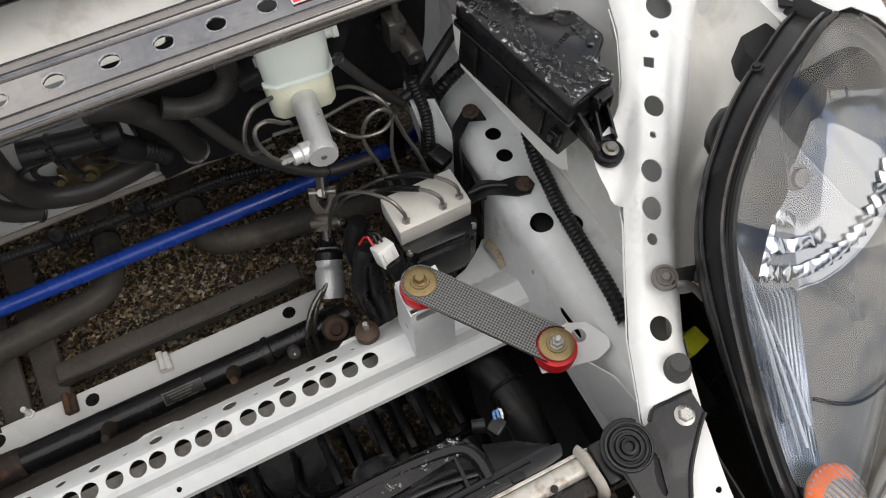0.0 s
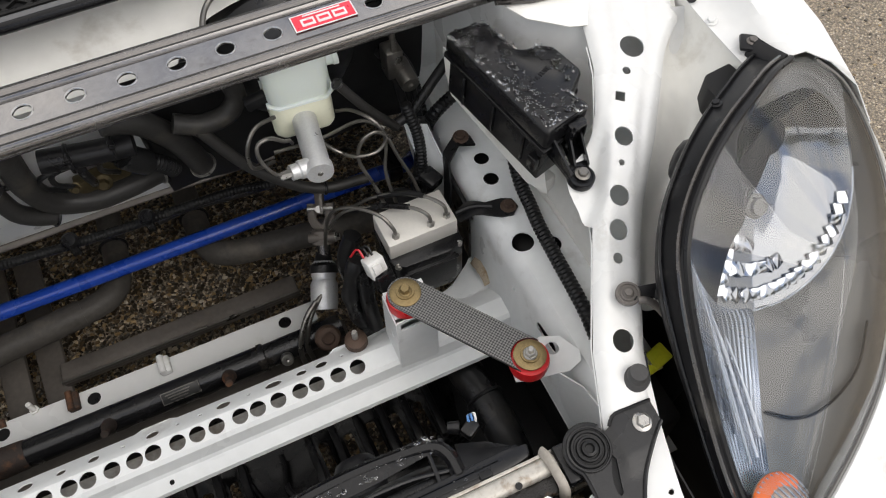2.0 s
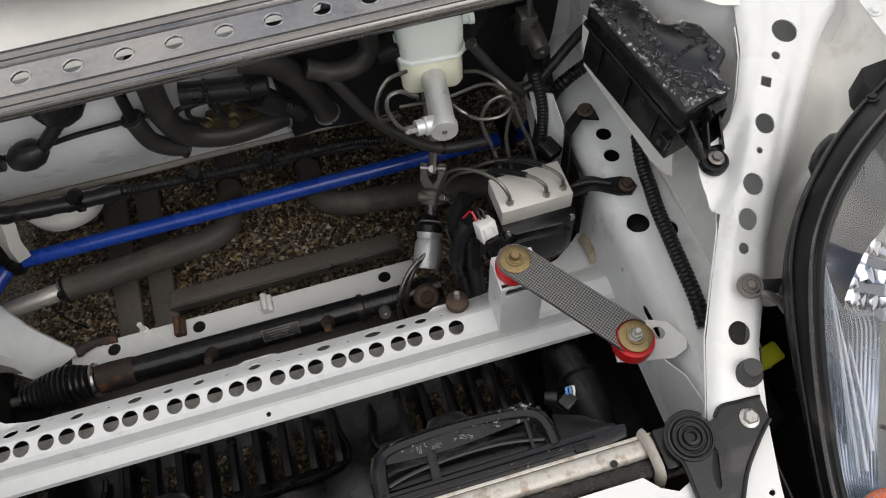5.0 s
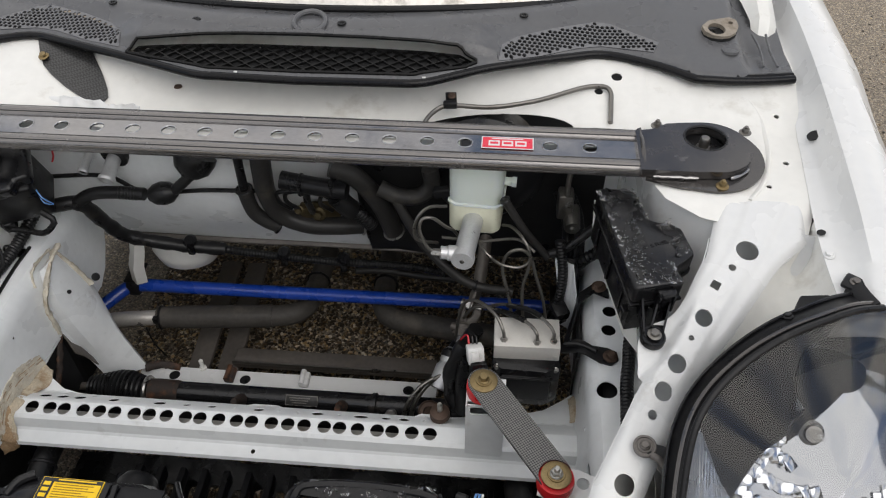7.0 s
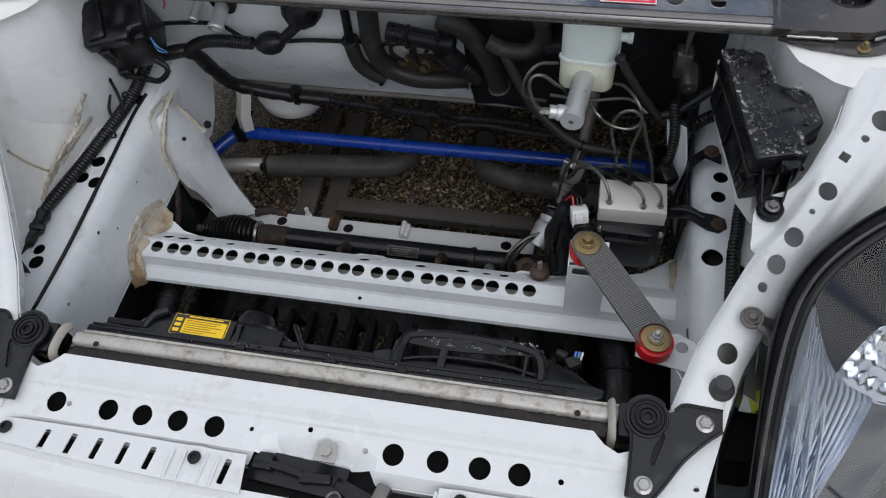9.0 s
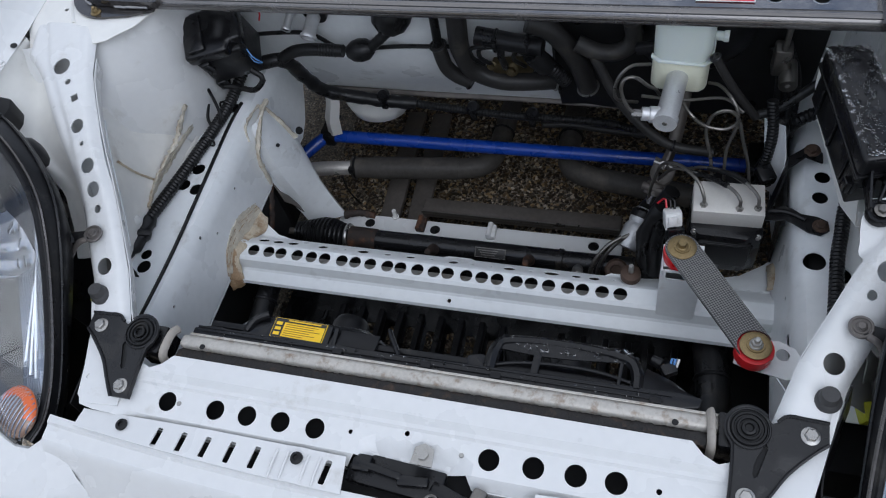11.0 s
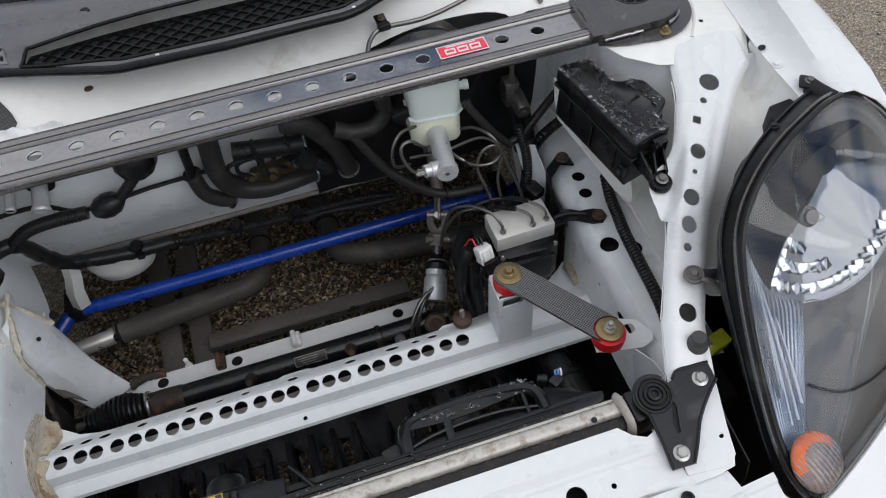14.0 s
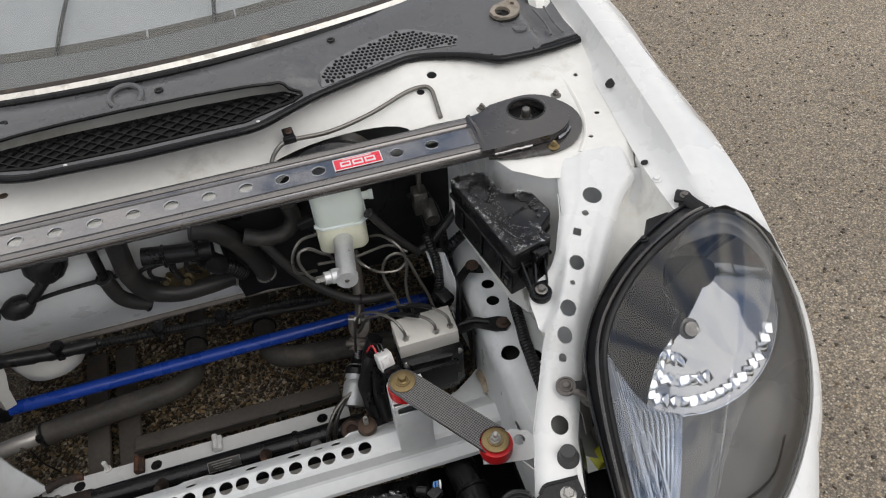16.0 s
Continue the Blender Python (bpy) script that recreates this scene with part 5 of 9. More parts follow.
for c, a0 in ((A, 1), (B, -1)):
    for i in range(13):
        a = math.pi * i / 12
        ol.append(tuple(c + (nrm * math.cos(a) - d * a0 * math.sin(a)) * 0.0235 * (1 if a0 == 1 else -1)))
part("strap_plate", sheet(ol[::-1] if (B - A).cross(nrm) < 0 else ol, [], lambda u, v: (u, v, 0.5485), 0.005, 0.02), CARBON, strap, "woven black and silver carbon plate")
for c, zt in ((A, 0.5485), (B, 0.5485)):
    part("bushing", lathe([(0.019, -0.030), (0.0245, -0.026), (0.0255, -0.012), (0.0245, -0.006), (0.021, -0.005), (0, -0.005)], (c.x, c.y, zt), seg=28), RED, strap, "red polyurethane bushing")
    part("washer", lathe([(0.0205, 0), (0.0205, 0.0018), (0.019, 0.0026), (0.012, 0.0026), (0.0115, 0.004), (0, 0.004)], (c.x, c.y, zt), seg=30), GOLD, strap, "yellow zinc washer")
bolt(strap, (A.x, A.y, 0.5525), (0, 0, 1), GOLD, 0.0068, flange=1.25, h=0.007)
part("nut", bolt_mesh((B.x, B.y, 0.5525), (0, 0, 1), 0.0075, 1.2, 0.006, 0.010), ZINC, strap)

# bracket on the beam for the strap
bracket = thing("strap_bracket", (0.32, 0.35, 0.395), "white folded sheet bracket welded on the cross beam", "bracket")
part("front_wall", sheet([(0.294, 0.388), (0.350, 0.383), (0.352, 0.517), (0.2965, 0.517)], [slot(0.3185, 0.503, 0.036, 0.018, 0, 0.2)], lambda u, v: (u, 0.322 + 0.10 * (v - 0.388) * 0.25, v), 0.002, 0.02), INNER, bracket)
part("side_wall", sheet([(0.322, 0.388), (0.378, 0.398), (0.372, 0.517), (0.324, 0.517)], [], lambda u, v: (0.352, u, v), 0.002, 0.02), INNER, bracket)
part("side_wall", sheet([(0.322, 0.388), (0.378, 0.398), (0.372, 0.517), (0.324, 0.517)], [circle(0.346, 0.455, 0.006, 10)], lambda u, v: (0.2955, u, v), 0.002, 0.02), INNER, bracket)
part("back_wall", sheet([(0.294, 0.398), (0.350, 0.398), (0.352, 0.512), (0.2965, 0.512)], [], lambda u, v: (u, 0.375, v), 0.002, 0.02), INNER, bracket)
part("top_plate", sheet([(0.296, 0.333), (0.352, 0.333), (0.352, 0.376), (0.296, 0.376)], [], lambda u, v: (u, v, 0.5165), 0.002, 0.02), INNER, bracket)

# tab under the other end, folded from the chassis leg up to the upper rail
tab = thing("strap_tab", (0.43, 0.2, 0.5), "white folded sheet tab joining rail and chassis leg", "bracket")
part("tab_plate", sheet([(0.398, 0.190), (0.415, 0.184), (0.440, 0.180), (0.465, 0.175), (0.484, 0.180), (0.489, 0.192), (0.477, 0.222), (0.455, 0.232), (0.402, 0.222)], [circle(0.4605, 0.211, 0.0088, 16)], lambda u, v: (u, v, 0.5175 + 0.35 * max(0.0, u - 0.474)), 0.002, 0.008), INNER, tab)
part("tab_skirt", solid(loft([[(0.452, 0.178, 0.516), (0.454, 0.176, 0.49), (0.462, 0.17, 0.43), (0.472, 0.16, 0.39)], [(0.470, 0.150, 0.514), (0.469, 0.145, 0.49), (0.469, 0.12, 0.44), (0.472, 0.10, 0.40)], [(0.477, 0.09, 0.52), (0.475, 0.08, 0.50), (0.473, 0.065, 0.46), (0.472, 0.05, 0.42)], [(0.476, 0.03, 0.52), (0.474, 0.03, 0.50), (0.472, 0.03, 0.46), (0.472, 0.03, 0.42)]]), 0.002), INNER, tab)

# ---- hydraulic brake unit ----
abs_unit = thing("abs_unit", (0.385, 0.46, 0.40), "aluminium brake hydraulic block over a black control box", "brake unit")
part("block", box((0.3825, 0.4655, 0.498), (0.104, 0.060, 0.050), 0.0015, 1), BLOCK, abs_unit, "machined aluminium block")
ctl = part("control_box", prism([(0.329, 0.424), (0.345, 0.414), (0.415, 0.412), (0.438, 0.424), (0.438, 0.50), (0.329, 0.50)], 0.40, 0.492, 0.004), PLASTIC, abs_unit, "black plastic control box")
part("box_lid", box((0.384, 0.416, 0.447), (0.078, 0.012, 0.062), 0.004), PLASTIC_SAT, ctl)
part("box_rib", box((0.384, 0.412, 0.474), (0.084, 0.006, 0.004), 0.0015), PLASTIC, ctl)
part("motor", lathe([(0.03, 0), (0.03, 0.055), (0.026, 0.06), (0, 0.06)], (0.385, 0.495, 0.455), (0, 1, 0.0)), BLACK_METAL, abs_unit)
for x in (0.337, 0.430):
    bolt(abs_unit, (x, 0.4225, 0.487), (0, -1, 0.3), ZINC, 0.0035, h=0.004)
for x, y in ((0.346, 0.447), (0.398, 0.445), (0.424, 0.449)):
    part("pipe_nut", merge(lathe([(0.0058, 0), (0.0058, 0.008), (0.004, 0.011), (0, 0.011)], (x, y, 0.519), seg=6), lathe([(0.0068, 0), (0.0068, 0.002), (0, 0.002)], (x, y, 0.5185), seg=14)), ZINC, abs_unit)
part("setscrew", lathe([(0.003, 0), (0.002, 0.001), (0, 0.0008)], (0.373, 0.4455, 0.519), seg=10), RUSTBOLT, abs_unit)
for i, (dx, w) in enumerate(((0, 0.003), (0.006, 0.002), (0.011, 0.003), (0.017, 0.003), (0.023, 0.002))):
    part("stamp", box((0.366 + dx, 0.438, 0.5192), (w, 0.0035, 0.0004), 0), RUSTBOLT, abs_unit)
# arms that hold it on the chassis leg
arm = thing("mounting_bracket", (0.49, 0.43, 0.513), "black pressed steel arm bolted to the chassis leg", "bracket")
part("arm_plate", sheet([(0.435, 0.462), (0.438, 0.446), (0.462, 0.440), (0.495, 0.418), (0.512, 0.414), (0.524, 0.424), (0.522, 0.440), (0.508, 0.447), (0.485, 0.450), (0.462, 0.466)], [], lambda u, v: (u, v, 0.519 - 0.02 * max(0, (0.47 - u) / 0.035)), 0.003, 0.01), BLACK_METAL, arm)
part("arm_rib", tube([(0.442, 0.455, 0.512), (0.465, 0.450, 0.520), (0.49, 0.438, 0.5205)], 0.004, 8, 0.01), BLACK_METAL, arm)
bolt(arm, (0.5115, 0.430, 0.519), (0, 0, 1), RUSTBOLT, 0.0075, flange=1.55, h=0.006)
arm2 = thing("mounting_bracket", (0.49, 0.55, 0.513), "black pressed steel strut bolted behind the brake unit", "bracket")
part("arm_plate", solid(loft([[(0.515, 0.565, 0.525), (0.515, 0.545, 0.525)], [(0.495, 0.572, 0.533), (0.49, 0.548, 0.533)], [(0.47, 0.555, 0.523), (0.468, 0.532, 0.523)], [(0.462, 0.535, 0.49), (0.46, 0.508, 0.49)], [(0.452, 0.515, 0.45), (0.45, 0.49, 0.45)]]), 0.003), BLACK_METAL, arm2)
bolt(arm2, (0.499, 0.561, 0.536), (-0.1, -0.1, 1), RUSTBOLT, 0.008, flange=1.5, h=0.006)

# ---- brake master cylinder with its milky reservoir ----
mc = thing("brake_master_cylinder", (0.285, 0.60, 0.60), "cast aluminium brake cylinder under a milky plastic reservoir", "brake cylinder")
RM = pose(0.292, 0.645, 0, 0, 0, -4)
res_lo = moved(prism([(-0.044, -0.032), (-0.032, -0.0415), (0.031, -0.0415), (0.0415, -0.030), (0.0415, 0.036), (-0.044, 0.036)], 0.603, 0.664, 0.006), RM)
res_hi = moved(prism([(-0.043, -0.034), (-0.031, -0.043), (0.033, -0.043), (0.043, -0.032), (0.043, 0.038), (-0.043, 0.038)], 0.665, 0.745, 0.006), RM)
res = part("reservoir", res_hi, RES, mc, "milky plastic reservoir")
part("fluid_half", res_lo, FLUID, res, "lower half tinted by brake fluid")
part("seam", moved(prism([(-0.0455, -0.036), (-0.032, -0.0455), (0.034, -0.0455), (0.0455, -0.034), (0.0455, 0.040), (-0.0455, 0.040)], 0.6625, 0.6665, 0.001), RM), RES, res)
part("cap", moved(lathe([(0.030, 0), (0.030, 0.016), (0.027, 0.020), (0, 0.020)], (0.0, -0.006, 0.745), seg=28), RM), PLASTIC, mc, "black screw cap")
part("port", moved(lathe([(0.007, 0), (0.007, 0.012), (0.0085, 0.013), (0.0085, 0.02), (0, 0.02)], (0.042, -0.005, 0.69), (1, 0, 0), 14), RM), RES, mc)
part("level_plug", moved(box((-0.056, -0.02, 0.668), (0.03, 0.016, 0.016), 0.003, 0, 0, -15), RM), PLASTIC_SAT, mc)
part("cylinder", merge(lathe([(0.0175, 0), (0.0185, 0.004), (0.0185, 0.012), (0.0165, 0.014), (0.0165, 0.15), (0, 0.15)], (0.275, 0.508, 0.632), (0.12, 1, 0.0), 24), lathe([(0.0125, 0), (0.0125, 0.02), (0.0105, 0.022), (0.0105, 0.032), (0, 0.032)], (0.272, 0.525, 0.632), (-1, -0.1, 0.12), 18)), CAST, mc, "cast aluminium cylinder")
part("end_plug", lathe([(0.004, 0), (0.003, 0.001), (0, 0.0006)], (0.2748, 0.5072, 0.632), (-0.12, -1, 0), 10), PIPE, mc)
part("pipe_nut", lathe([(0.006, 0), (0.006, 0.012), (0.004, 0.015), (0, 0.015)], (0.2405, 0.522, 0.6355), (-1, -0.1, 0.12), 6), ZINC, mc)
booster = thing("brake_booster", (0.30, 0.75, 0.65), "black pressed steel brake booster drum", "brake booster")
part("drum", lathe([(0.03, 0), (0.06, 0.01), (0.086, 0.03), (0.098, 0.05), (0.103, 0.055), (0.103, 0.062), (0.098, 0.066), (0.092, 0.11), (0, 0.11)], (0.295, 0.655, 0.655), (0.05, 1, 0.0), 40), BLACK_METAL, booster)

# ---- relay and fuse box ----
fuse = thing("fuse_box", (0.52, 0.45, 0.68), "wet black plastic fuse box with a clipped lid", "fuse box")
FM = Matrix.Translation((0.519, 0.452, 0.711)) @ pose(0, 0, 0, 2.5, 2, 14)


def fus(bm):
    return moved(bm, FM)


lid_ol = [(-0.040, -0.092), (0.030, -0.088), (0.026, -0.062), (0.056, -0.046), (0.0605, -0.040), (0.0605, 0.006), (0.046, 0.020), (0.030, 0.0225), (0.021, 0.030), (0.0215, 0.084), (0.012, 0.092), (-0.026, 0.100), (-0.033, 0.096)]
lid = part("lid", fus(prism(lid_ol, 0.018, 0.050, 0.006, 3)), PLASTIC, fuse, "wet black lid")
part("lid_rim", fus(prism([(x * 1.03, y * 1.02) for x, y in lid_ol], 0.0135, 0.0185, 0.001)), PLASTIC, lid)
part("lid_panel", fus(prism([(-0.031, -0.078), (0.018, -0.076), (0.0165, -0.050), (0.047, -0.038), (0.048, 0.000), (0.036, 0.011), (0.014, 0.016), (0.012, 0.078), (-0.024, 0.088)], 0.0495, 0.0508, 0.0005)), PLASTIC, lid)
part("pod_well", fus(prism([(0.030, -0.004), (0.050, -0.018), (0.052, -0.004), (0.041, 0.009), (0.031, 0.010)], 0.0500, 0.0514, 0.0005)), PLASTIC_SAT, lid)
part("body", fus(prism([(-0.035, -0.086), (0.026, -0.082), (0.022, 0.084), (-0.029, 0.092)], -0.045, 0.014, 0.003)), PLASTIC_SAT, fuse)
part("side_pod", fus(prism([(0.024, -0.054), (0.054, -0.042), (0.055, 0.004), (0.044, 0.015), (0.022, 0.018)], -0.030, 0.014, 0.003)), PLASTIC_SAT, fuse)
for y in (-0.055, 0.0, 0.055):
    part("side_rib", fus(box((-0.0345 + 0.03 * max(0.0, y) * 0.06, y, -0.012), (0.005, 0.004, 0.045), 0.001)), PLASTIC, fuse)
part("carrier", solid(loft([[(0.4665, 0.548, 0.735), (0.4690, 0.545, 0.69), (0.4740, 0.540, 0.655)], [(0.4860, 0.470, 0.735), (0.4900, 0.466, 0.68), (0.4960, 0.462, 0.632)], [(0.5010, 0.405, 0.735), (0.5060, 0.402, 0.67), (0.5140, 0.398, 0.612)], [(0.5120, 0.378, 0.72), (0.5240, 0.376, 0.655), (0.5340, 0.374, 0.602)]]), 0.002), CREAM, fuse, "pale plastic carrier plate")
part("latch", fus(merge(box((0.004, -0.0945, 0.024), (0.024, 0.008, 0.036), 0.0015), box((0.004, -0.099, 0.040), (0.018, 0.006, 0.006), 0.001), box((-0.006, -0.099, 0.022), (0.003, 0.006, 0.030), 0.001), box((0.014, -0.099, 0.022), (0.003, 0.006, 0.030), 0.001))), PLASTIC, fuse)
part("latch", fus(box((-0.0385, -0.078, -0.015), (0.008, 0.014, 0.02), 0.0015)), PLASTIC, fuse)
EYE = FM.inverted() @ Vector((0.5305, 0.311, 0.7175))


def foot_fn(u, v):
    k = max(0.0, min(1.0, (-0.080 - v) / (-0.080 - EYE.y)))
    return (u, v, 0.004 + (EYE.z - 0.004) * k)


foot_ol = [(-0.024, -0.080), (EYE.x - 0.015, EYE.y + 0.006), (EYE.x - 0.008, EYE.y - 0.004), (EYE.x + 0.008, EYE.y - 0.004), (EYE.x + 0.015, EYE.y + 0.004), (0.024, -0.080)]
foot = part("foot", fus(sheet(foot_ol, [[(-0.010, -0.086), (EYE.x - 0.004, EYE.y + 0.020), (EYE.x + 0.005, EYE.y + 0.020), (0.012, -0.086)]], foot_fn, 0.005, 0.008)), PLASTIC, fuse)
for a, b in (((-0.022, -0.080), (EYE.x - 0.013, EYE.y + 0.004)), ((0.021, -0.080), (EYE.x + 0.013, EYE.y + 0.004)), ((0.002, -0.084), (EYE.x, EYE.y + 0.012))):
    p, q = Vector(foot_fn(*a)), Vector(foot_fn(*b))
    web = bmesh.new()
    for w in (-0.0014, 0.0014):
        web.verts.ensure_lookup_table()
        vs = [web.verts.new(c + Vector((w, 0, h))) for c, h in ((p, -0.010), (q, -0.004), (q, 0.006), (p, 0.026))]
        web.faces.new(vs)
    web.verts.ensure_lookup_table()
    for i in range(4):
        web.faces.new((web.verts[i], web.verts[(i + 1) % 4], web.verts[4 + (i + 1) % 4], web.verts[4 + i]))
    bmesh.ops.recalc_face_normals(web, faces=web.faces)
    part("web", fus(web), PLASTIC, foot)
part("foot_eye", lathe([(0.0158, -0.008), (0.0158, 0.0005), (0.0148, 0.0018), (0.0128, 0.0018), (0.0120, 0.0004), (0.0104, 0.0004), (0.0098, 0.0014), (0, 0.0014)], (0.5300, 0.311, 0.7160), (0.05, -0.1, 1), 28), PLASTIC, fuse)
bolt(fuse, (0.5305, 0.311, 0.7195), (0.05, -0.1, 1), PIPE, 0.0062, flange=1.45, h=0.005)
# raised words on the lid
part("lettering", fus(moved(lettering("RELAY & FUSE", 0.0085, 0.0006), pose(0.004, -0.026, 0.0509, 0, 0, 12))), PLASTIC_SAT, lid, "raised moulded lettering")
rd = random.Random(11)


def drops(place, count, size, rand):
    """Beads of water lying on a surface: place(a, b) gives a point and its normal."""
    bits = []
    for _ in range(count):
        p, n = place(rand.random(), rand.random())
        r = size * (0.35 + rand.random() ** 2 * 1.1)
        b = bmesh.new()
        bmesh.ops.create_icosphere(b, subdivisions=2, radius=1)
        k = 1 + rand.random() * 0.8
        bmesh.ops.scale(b, vec=(r * k, r / k * 1.1, r * 0.42), verts=b.verts)
        a = rand.random() * 360
        bits.append(moved(b, aim(p, n) @ pose(0, 0, 0, 0, 0, a)))
    return merge(*bits)


def lid_place(a, b):
    x, y = -0.035 + 0.060 * a, -0.088 + 0.178 * b
    if y > 0.024:
        x = min(x, 0.018)
    elif y > -0.044 and a > 0.62:
        x += 0.028
    return FM @ Vector((x, y, 0.0508)), FM.to_3x3() @ Vector((0, 0, 1))


dr = part("rain_water", drops(lid_place, 320, 0.0031, rd), WATER, lid, "beads of rain water", sharp=180)
dr["kind"] = "stuff"

def crumbled(bm):
    """A worn foam strip: finely cut along its length and pitted."""
    for i in range(1, 240):
        x = -0.355 + 0.74 * i / 240
        bmesh.ops.bisect_plane(bm, geom=bm.verts[:] + bm.edges[:] + bm.faces[:], plane_co=(x, 0, 0), plane_no=(1, 0, 0))
    for v in bm.verts:
        v.co += noise.noise_vector(v.co * 180) * 0.0022
    return bm


# ---- radiator with its end mounts ----
rad = thing("radiator", (0.015, 0.06, 0.30), "dusty aluminium radiator with a tarnished top tube", "radiator")
part("top_tube", box((0.015, 0.0645, 0.591), (0.74, 0.020, 0.026), 0.007, 0, 0, 0, 3), ALU, rad, "tarnished aluminium top tube")
part("top_seam", box((0.015, 0.0765, 0.597), (0.72, 0.004, 0.006), 0.001), ALU, rad)
part("gasket", crumbled(box((0.015, 0.0455, 0.587), (0.74, 0.019, 0.020), 0.004)), FOAM, rad, "crumbling dark foam strip")
part("core", box((0.015, 0.060, 0.44), (0.70, 0.024, 0.26), 0.002), BROWNSTEEL, rad)
part("tube_plug", lathe([(0.004, 0), (0.004, 0.001), (0, 0.001)], (0.325, 0.057, 0.604), seg=10), DARK, rad)
part("tube_plug", lathe([(0.004, 0), (0.004, 0.001), (0, 0.001)], (-0.315, 0.057, 0.604), seg=10), DARK, rad)
for s in (1, -1):
    x = 0.364 if s > 0 else 0.366
    part("end_clip", tube([(x, 0.080, 0.600), (x + 0.001, 0.070, 0.608), (x + 0.002, 0.052, 0.609), (x + 0.003, 0.036, 0.604), (x + 0.003, 0.030, 0.585)], 0.0062, 10, 0.006, 0.6), CLIP, rad, "pale plastic end clip", s=s)
    part("end_block", box((x + 0.026, 0.056, 0.588), (0.034, 0.044, 0.045), 0.004), PLASTIC, rad, s=s)


def radiator_bracket(s):
    br = thing("radiator_bracket", (s * 0.43, 0.03, 0.60), "black steel radiator bracket with a ringed rubber bushing", "bracket", "radiator brackets")
    right = [(0.4141, -0.0368), (0.4282, -0.017), (0.4433, 0.0062), (0.4540, 0.019), (0.4646, 0.0296), (0.4770, 0.041), (0.4891, 0.0504)]
    back = [(0.4889, 0.0743), (0.4750, 0.0752), (0.4636, 0.0755), (0.4500, 0.0764), (0.4420, 0.0745), (0.4350, 0.0675), (0.4300, 0.0655)]
    arc = [(0.4047 + 0.0258 * math.cos(radians(a)), 0.0562 + 0.0258 * math.sin(radians(a))) for a in range(24, 222, 9)]
    left = [(0.3876, 0.0343), (0.3879, 0.0018), (0.3862, -0.0300), (0.3862, -0.0362)]
    tear = [(0.4237, 0.0440), (0.4262, 0.0360), (0.4225, 0.0240), (0.4185, 0.0120), (0.4162, 0.0040), (0.4125, 0.0018), (0.4105, 0.0060), (0.4115, 0.0160), (0.4150, 0.0260), (0.4195, 0.0340), (0.4220, 0.0400)]

    def fn(u, v):
        # the bushing arm lies a little lower than the bolted arm
        k = max(0.0, min(1.0, (u - 0.4247) / 0.012)) * max(0.0, min(1.0, (v - 0.012) / 0.02))
        return (u, v, 0.6185 + 0.13 * (v - 0.03) + 0.003 * k)

    part("plate", sheet(right + back + arc + left, [tear], fn, 0.005, 0.004), BRACKET, br, s=s)
    # near-black sheet close under the teardrop hole, painted as its shaded inside
    part("tear_shade", sheet(tear, [], lambda u, v: (u, v, fn(u, v)[2] - 0.003), 0.002, 0.004), DARK, br, s=s)
    for edge in (right, back[:-1], [*arc[2:], *left]):
        part("turned_edge", tube([Vector(fn(u, v)) + Vector((0, 0, 0.0010)) for u, v in edge], 0.0021, 6, 0.005), BLACK_METAL, br, s=s)
    part("collar", lathe([(0.0245, -0.006), (0.0245, 0.001), (0.0235, 0.0022), (0.0222, 0.0022), (0.0215, 0.0), (0, 0.0)], (0.4047, 0.0562, 0.6222), (0, -0.13, 1), 36), BRACKET, br, s=s)
    part("bushing", lathe([(0.0206, -0.004), (0.0206, 0.0008), (0.0190, 0.0030), (0.0168, 0.0030), (0.0160, 0.0010), (0.0140, 0.0008), (0.0132, 0.0040), (0.0112, 0.0040), (0.0104, 0.0012), (0.0088, 0.0012), (0.0080, 0.0052), (0.0052, 0.0060), (0.0042, 0.0025), (0, 0.0025)], (0.4047, 0.0562, 0.6222), (0, -0.13, 1), 36), RUBBER, br, "ringed black rubber bushing", s=s)
    bolt(br, (0.4694, 0.0573, fn(0.4694, 0.0573)[2]), (0, -0.13, 1), ZINC, 0.0075, s=s, flange=1.4, h=0.006)
    bolt(br, (0.4043, -0.0208, fn(0.4043, -0.0208)[2]), (0, -0.13, 1), ZINC, 0.0075, s=s, flange=1.4, h=0.006)


for side in (1, -1):
    radiator_bracket(side)

# ---- cooling fan shroud ----
shroud = thing("fan_shroud", (0, 0.12, 0.45), "wet black plastic cooling fan shroud", "fan shroud")
part("top_bar", prism([(-0.345, 0.078), (0.33, 0.078), (0.352, 0.082), (0.356, 0.096), (0.330, 0.100), (-0.345, 0.090)], 0.580, 0.597, 0.003), PLASTIC, shroud)
part("top_rib", box((-0.01, 0.0915, 0.594), (0.66, 0.003, 0.006), 0.001), PLASTIC, shroud)
part("back_panel", box((0.0, 0.105, 0.45), (0.66, 0.01, 0.27), 0.003), PLASTIC_SAT, shroud)


def hump(x0, x1, y1, z0, z1):
    """A rounded cowl of the shroud with its sloping top."""
    rows = []
    for i in range(17):
        a = i / 16
        x = x0 + (x1 - x0) * a
        k = min(1.0, 5.0 * min(a, 1 - a)) ** 0.6
        top = z0 + (z1 - z0) * k
        rows.append([(x, 0.086, top - 0.003), (x, 0.092, top - 0.001), (x, 0.094 + (y1 - 0.094) * 0.35 * k, top - 0.004), (x, 0.094 + (y1 - 0.094) * (0.3 + 0.5 * k), top - 0.012), (x, 0.100 + (y1 - 0.094) * (0.3 + 0.7 * k), top - 0.04), (x, 0.106 + (y1 - 0.104) * (0.3 + 0.7 * k), 0.40)])
    return solid(loft(rows), 0.003)


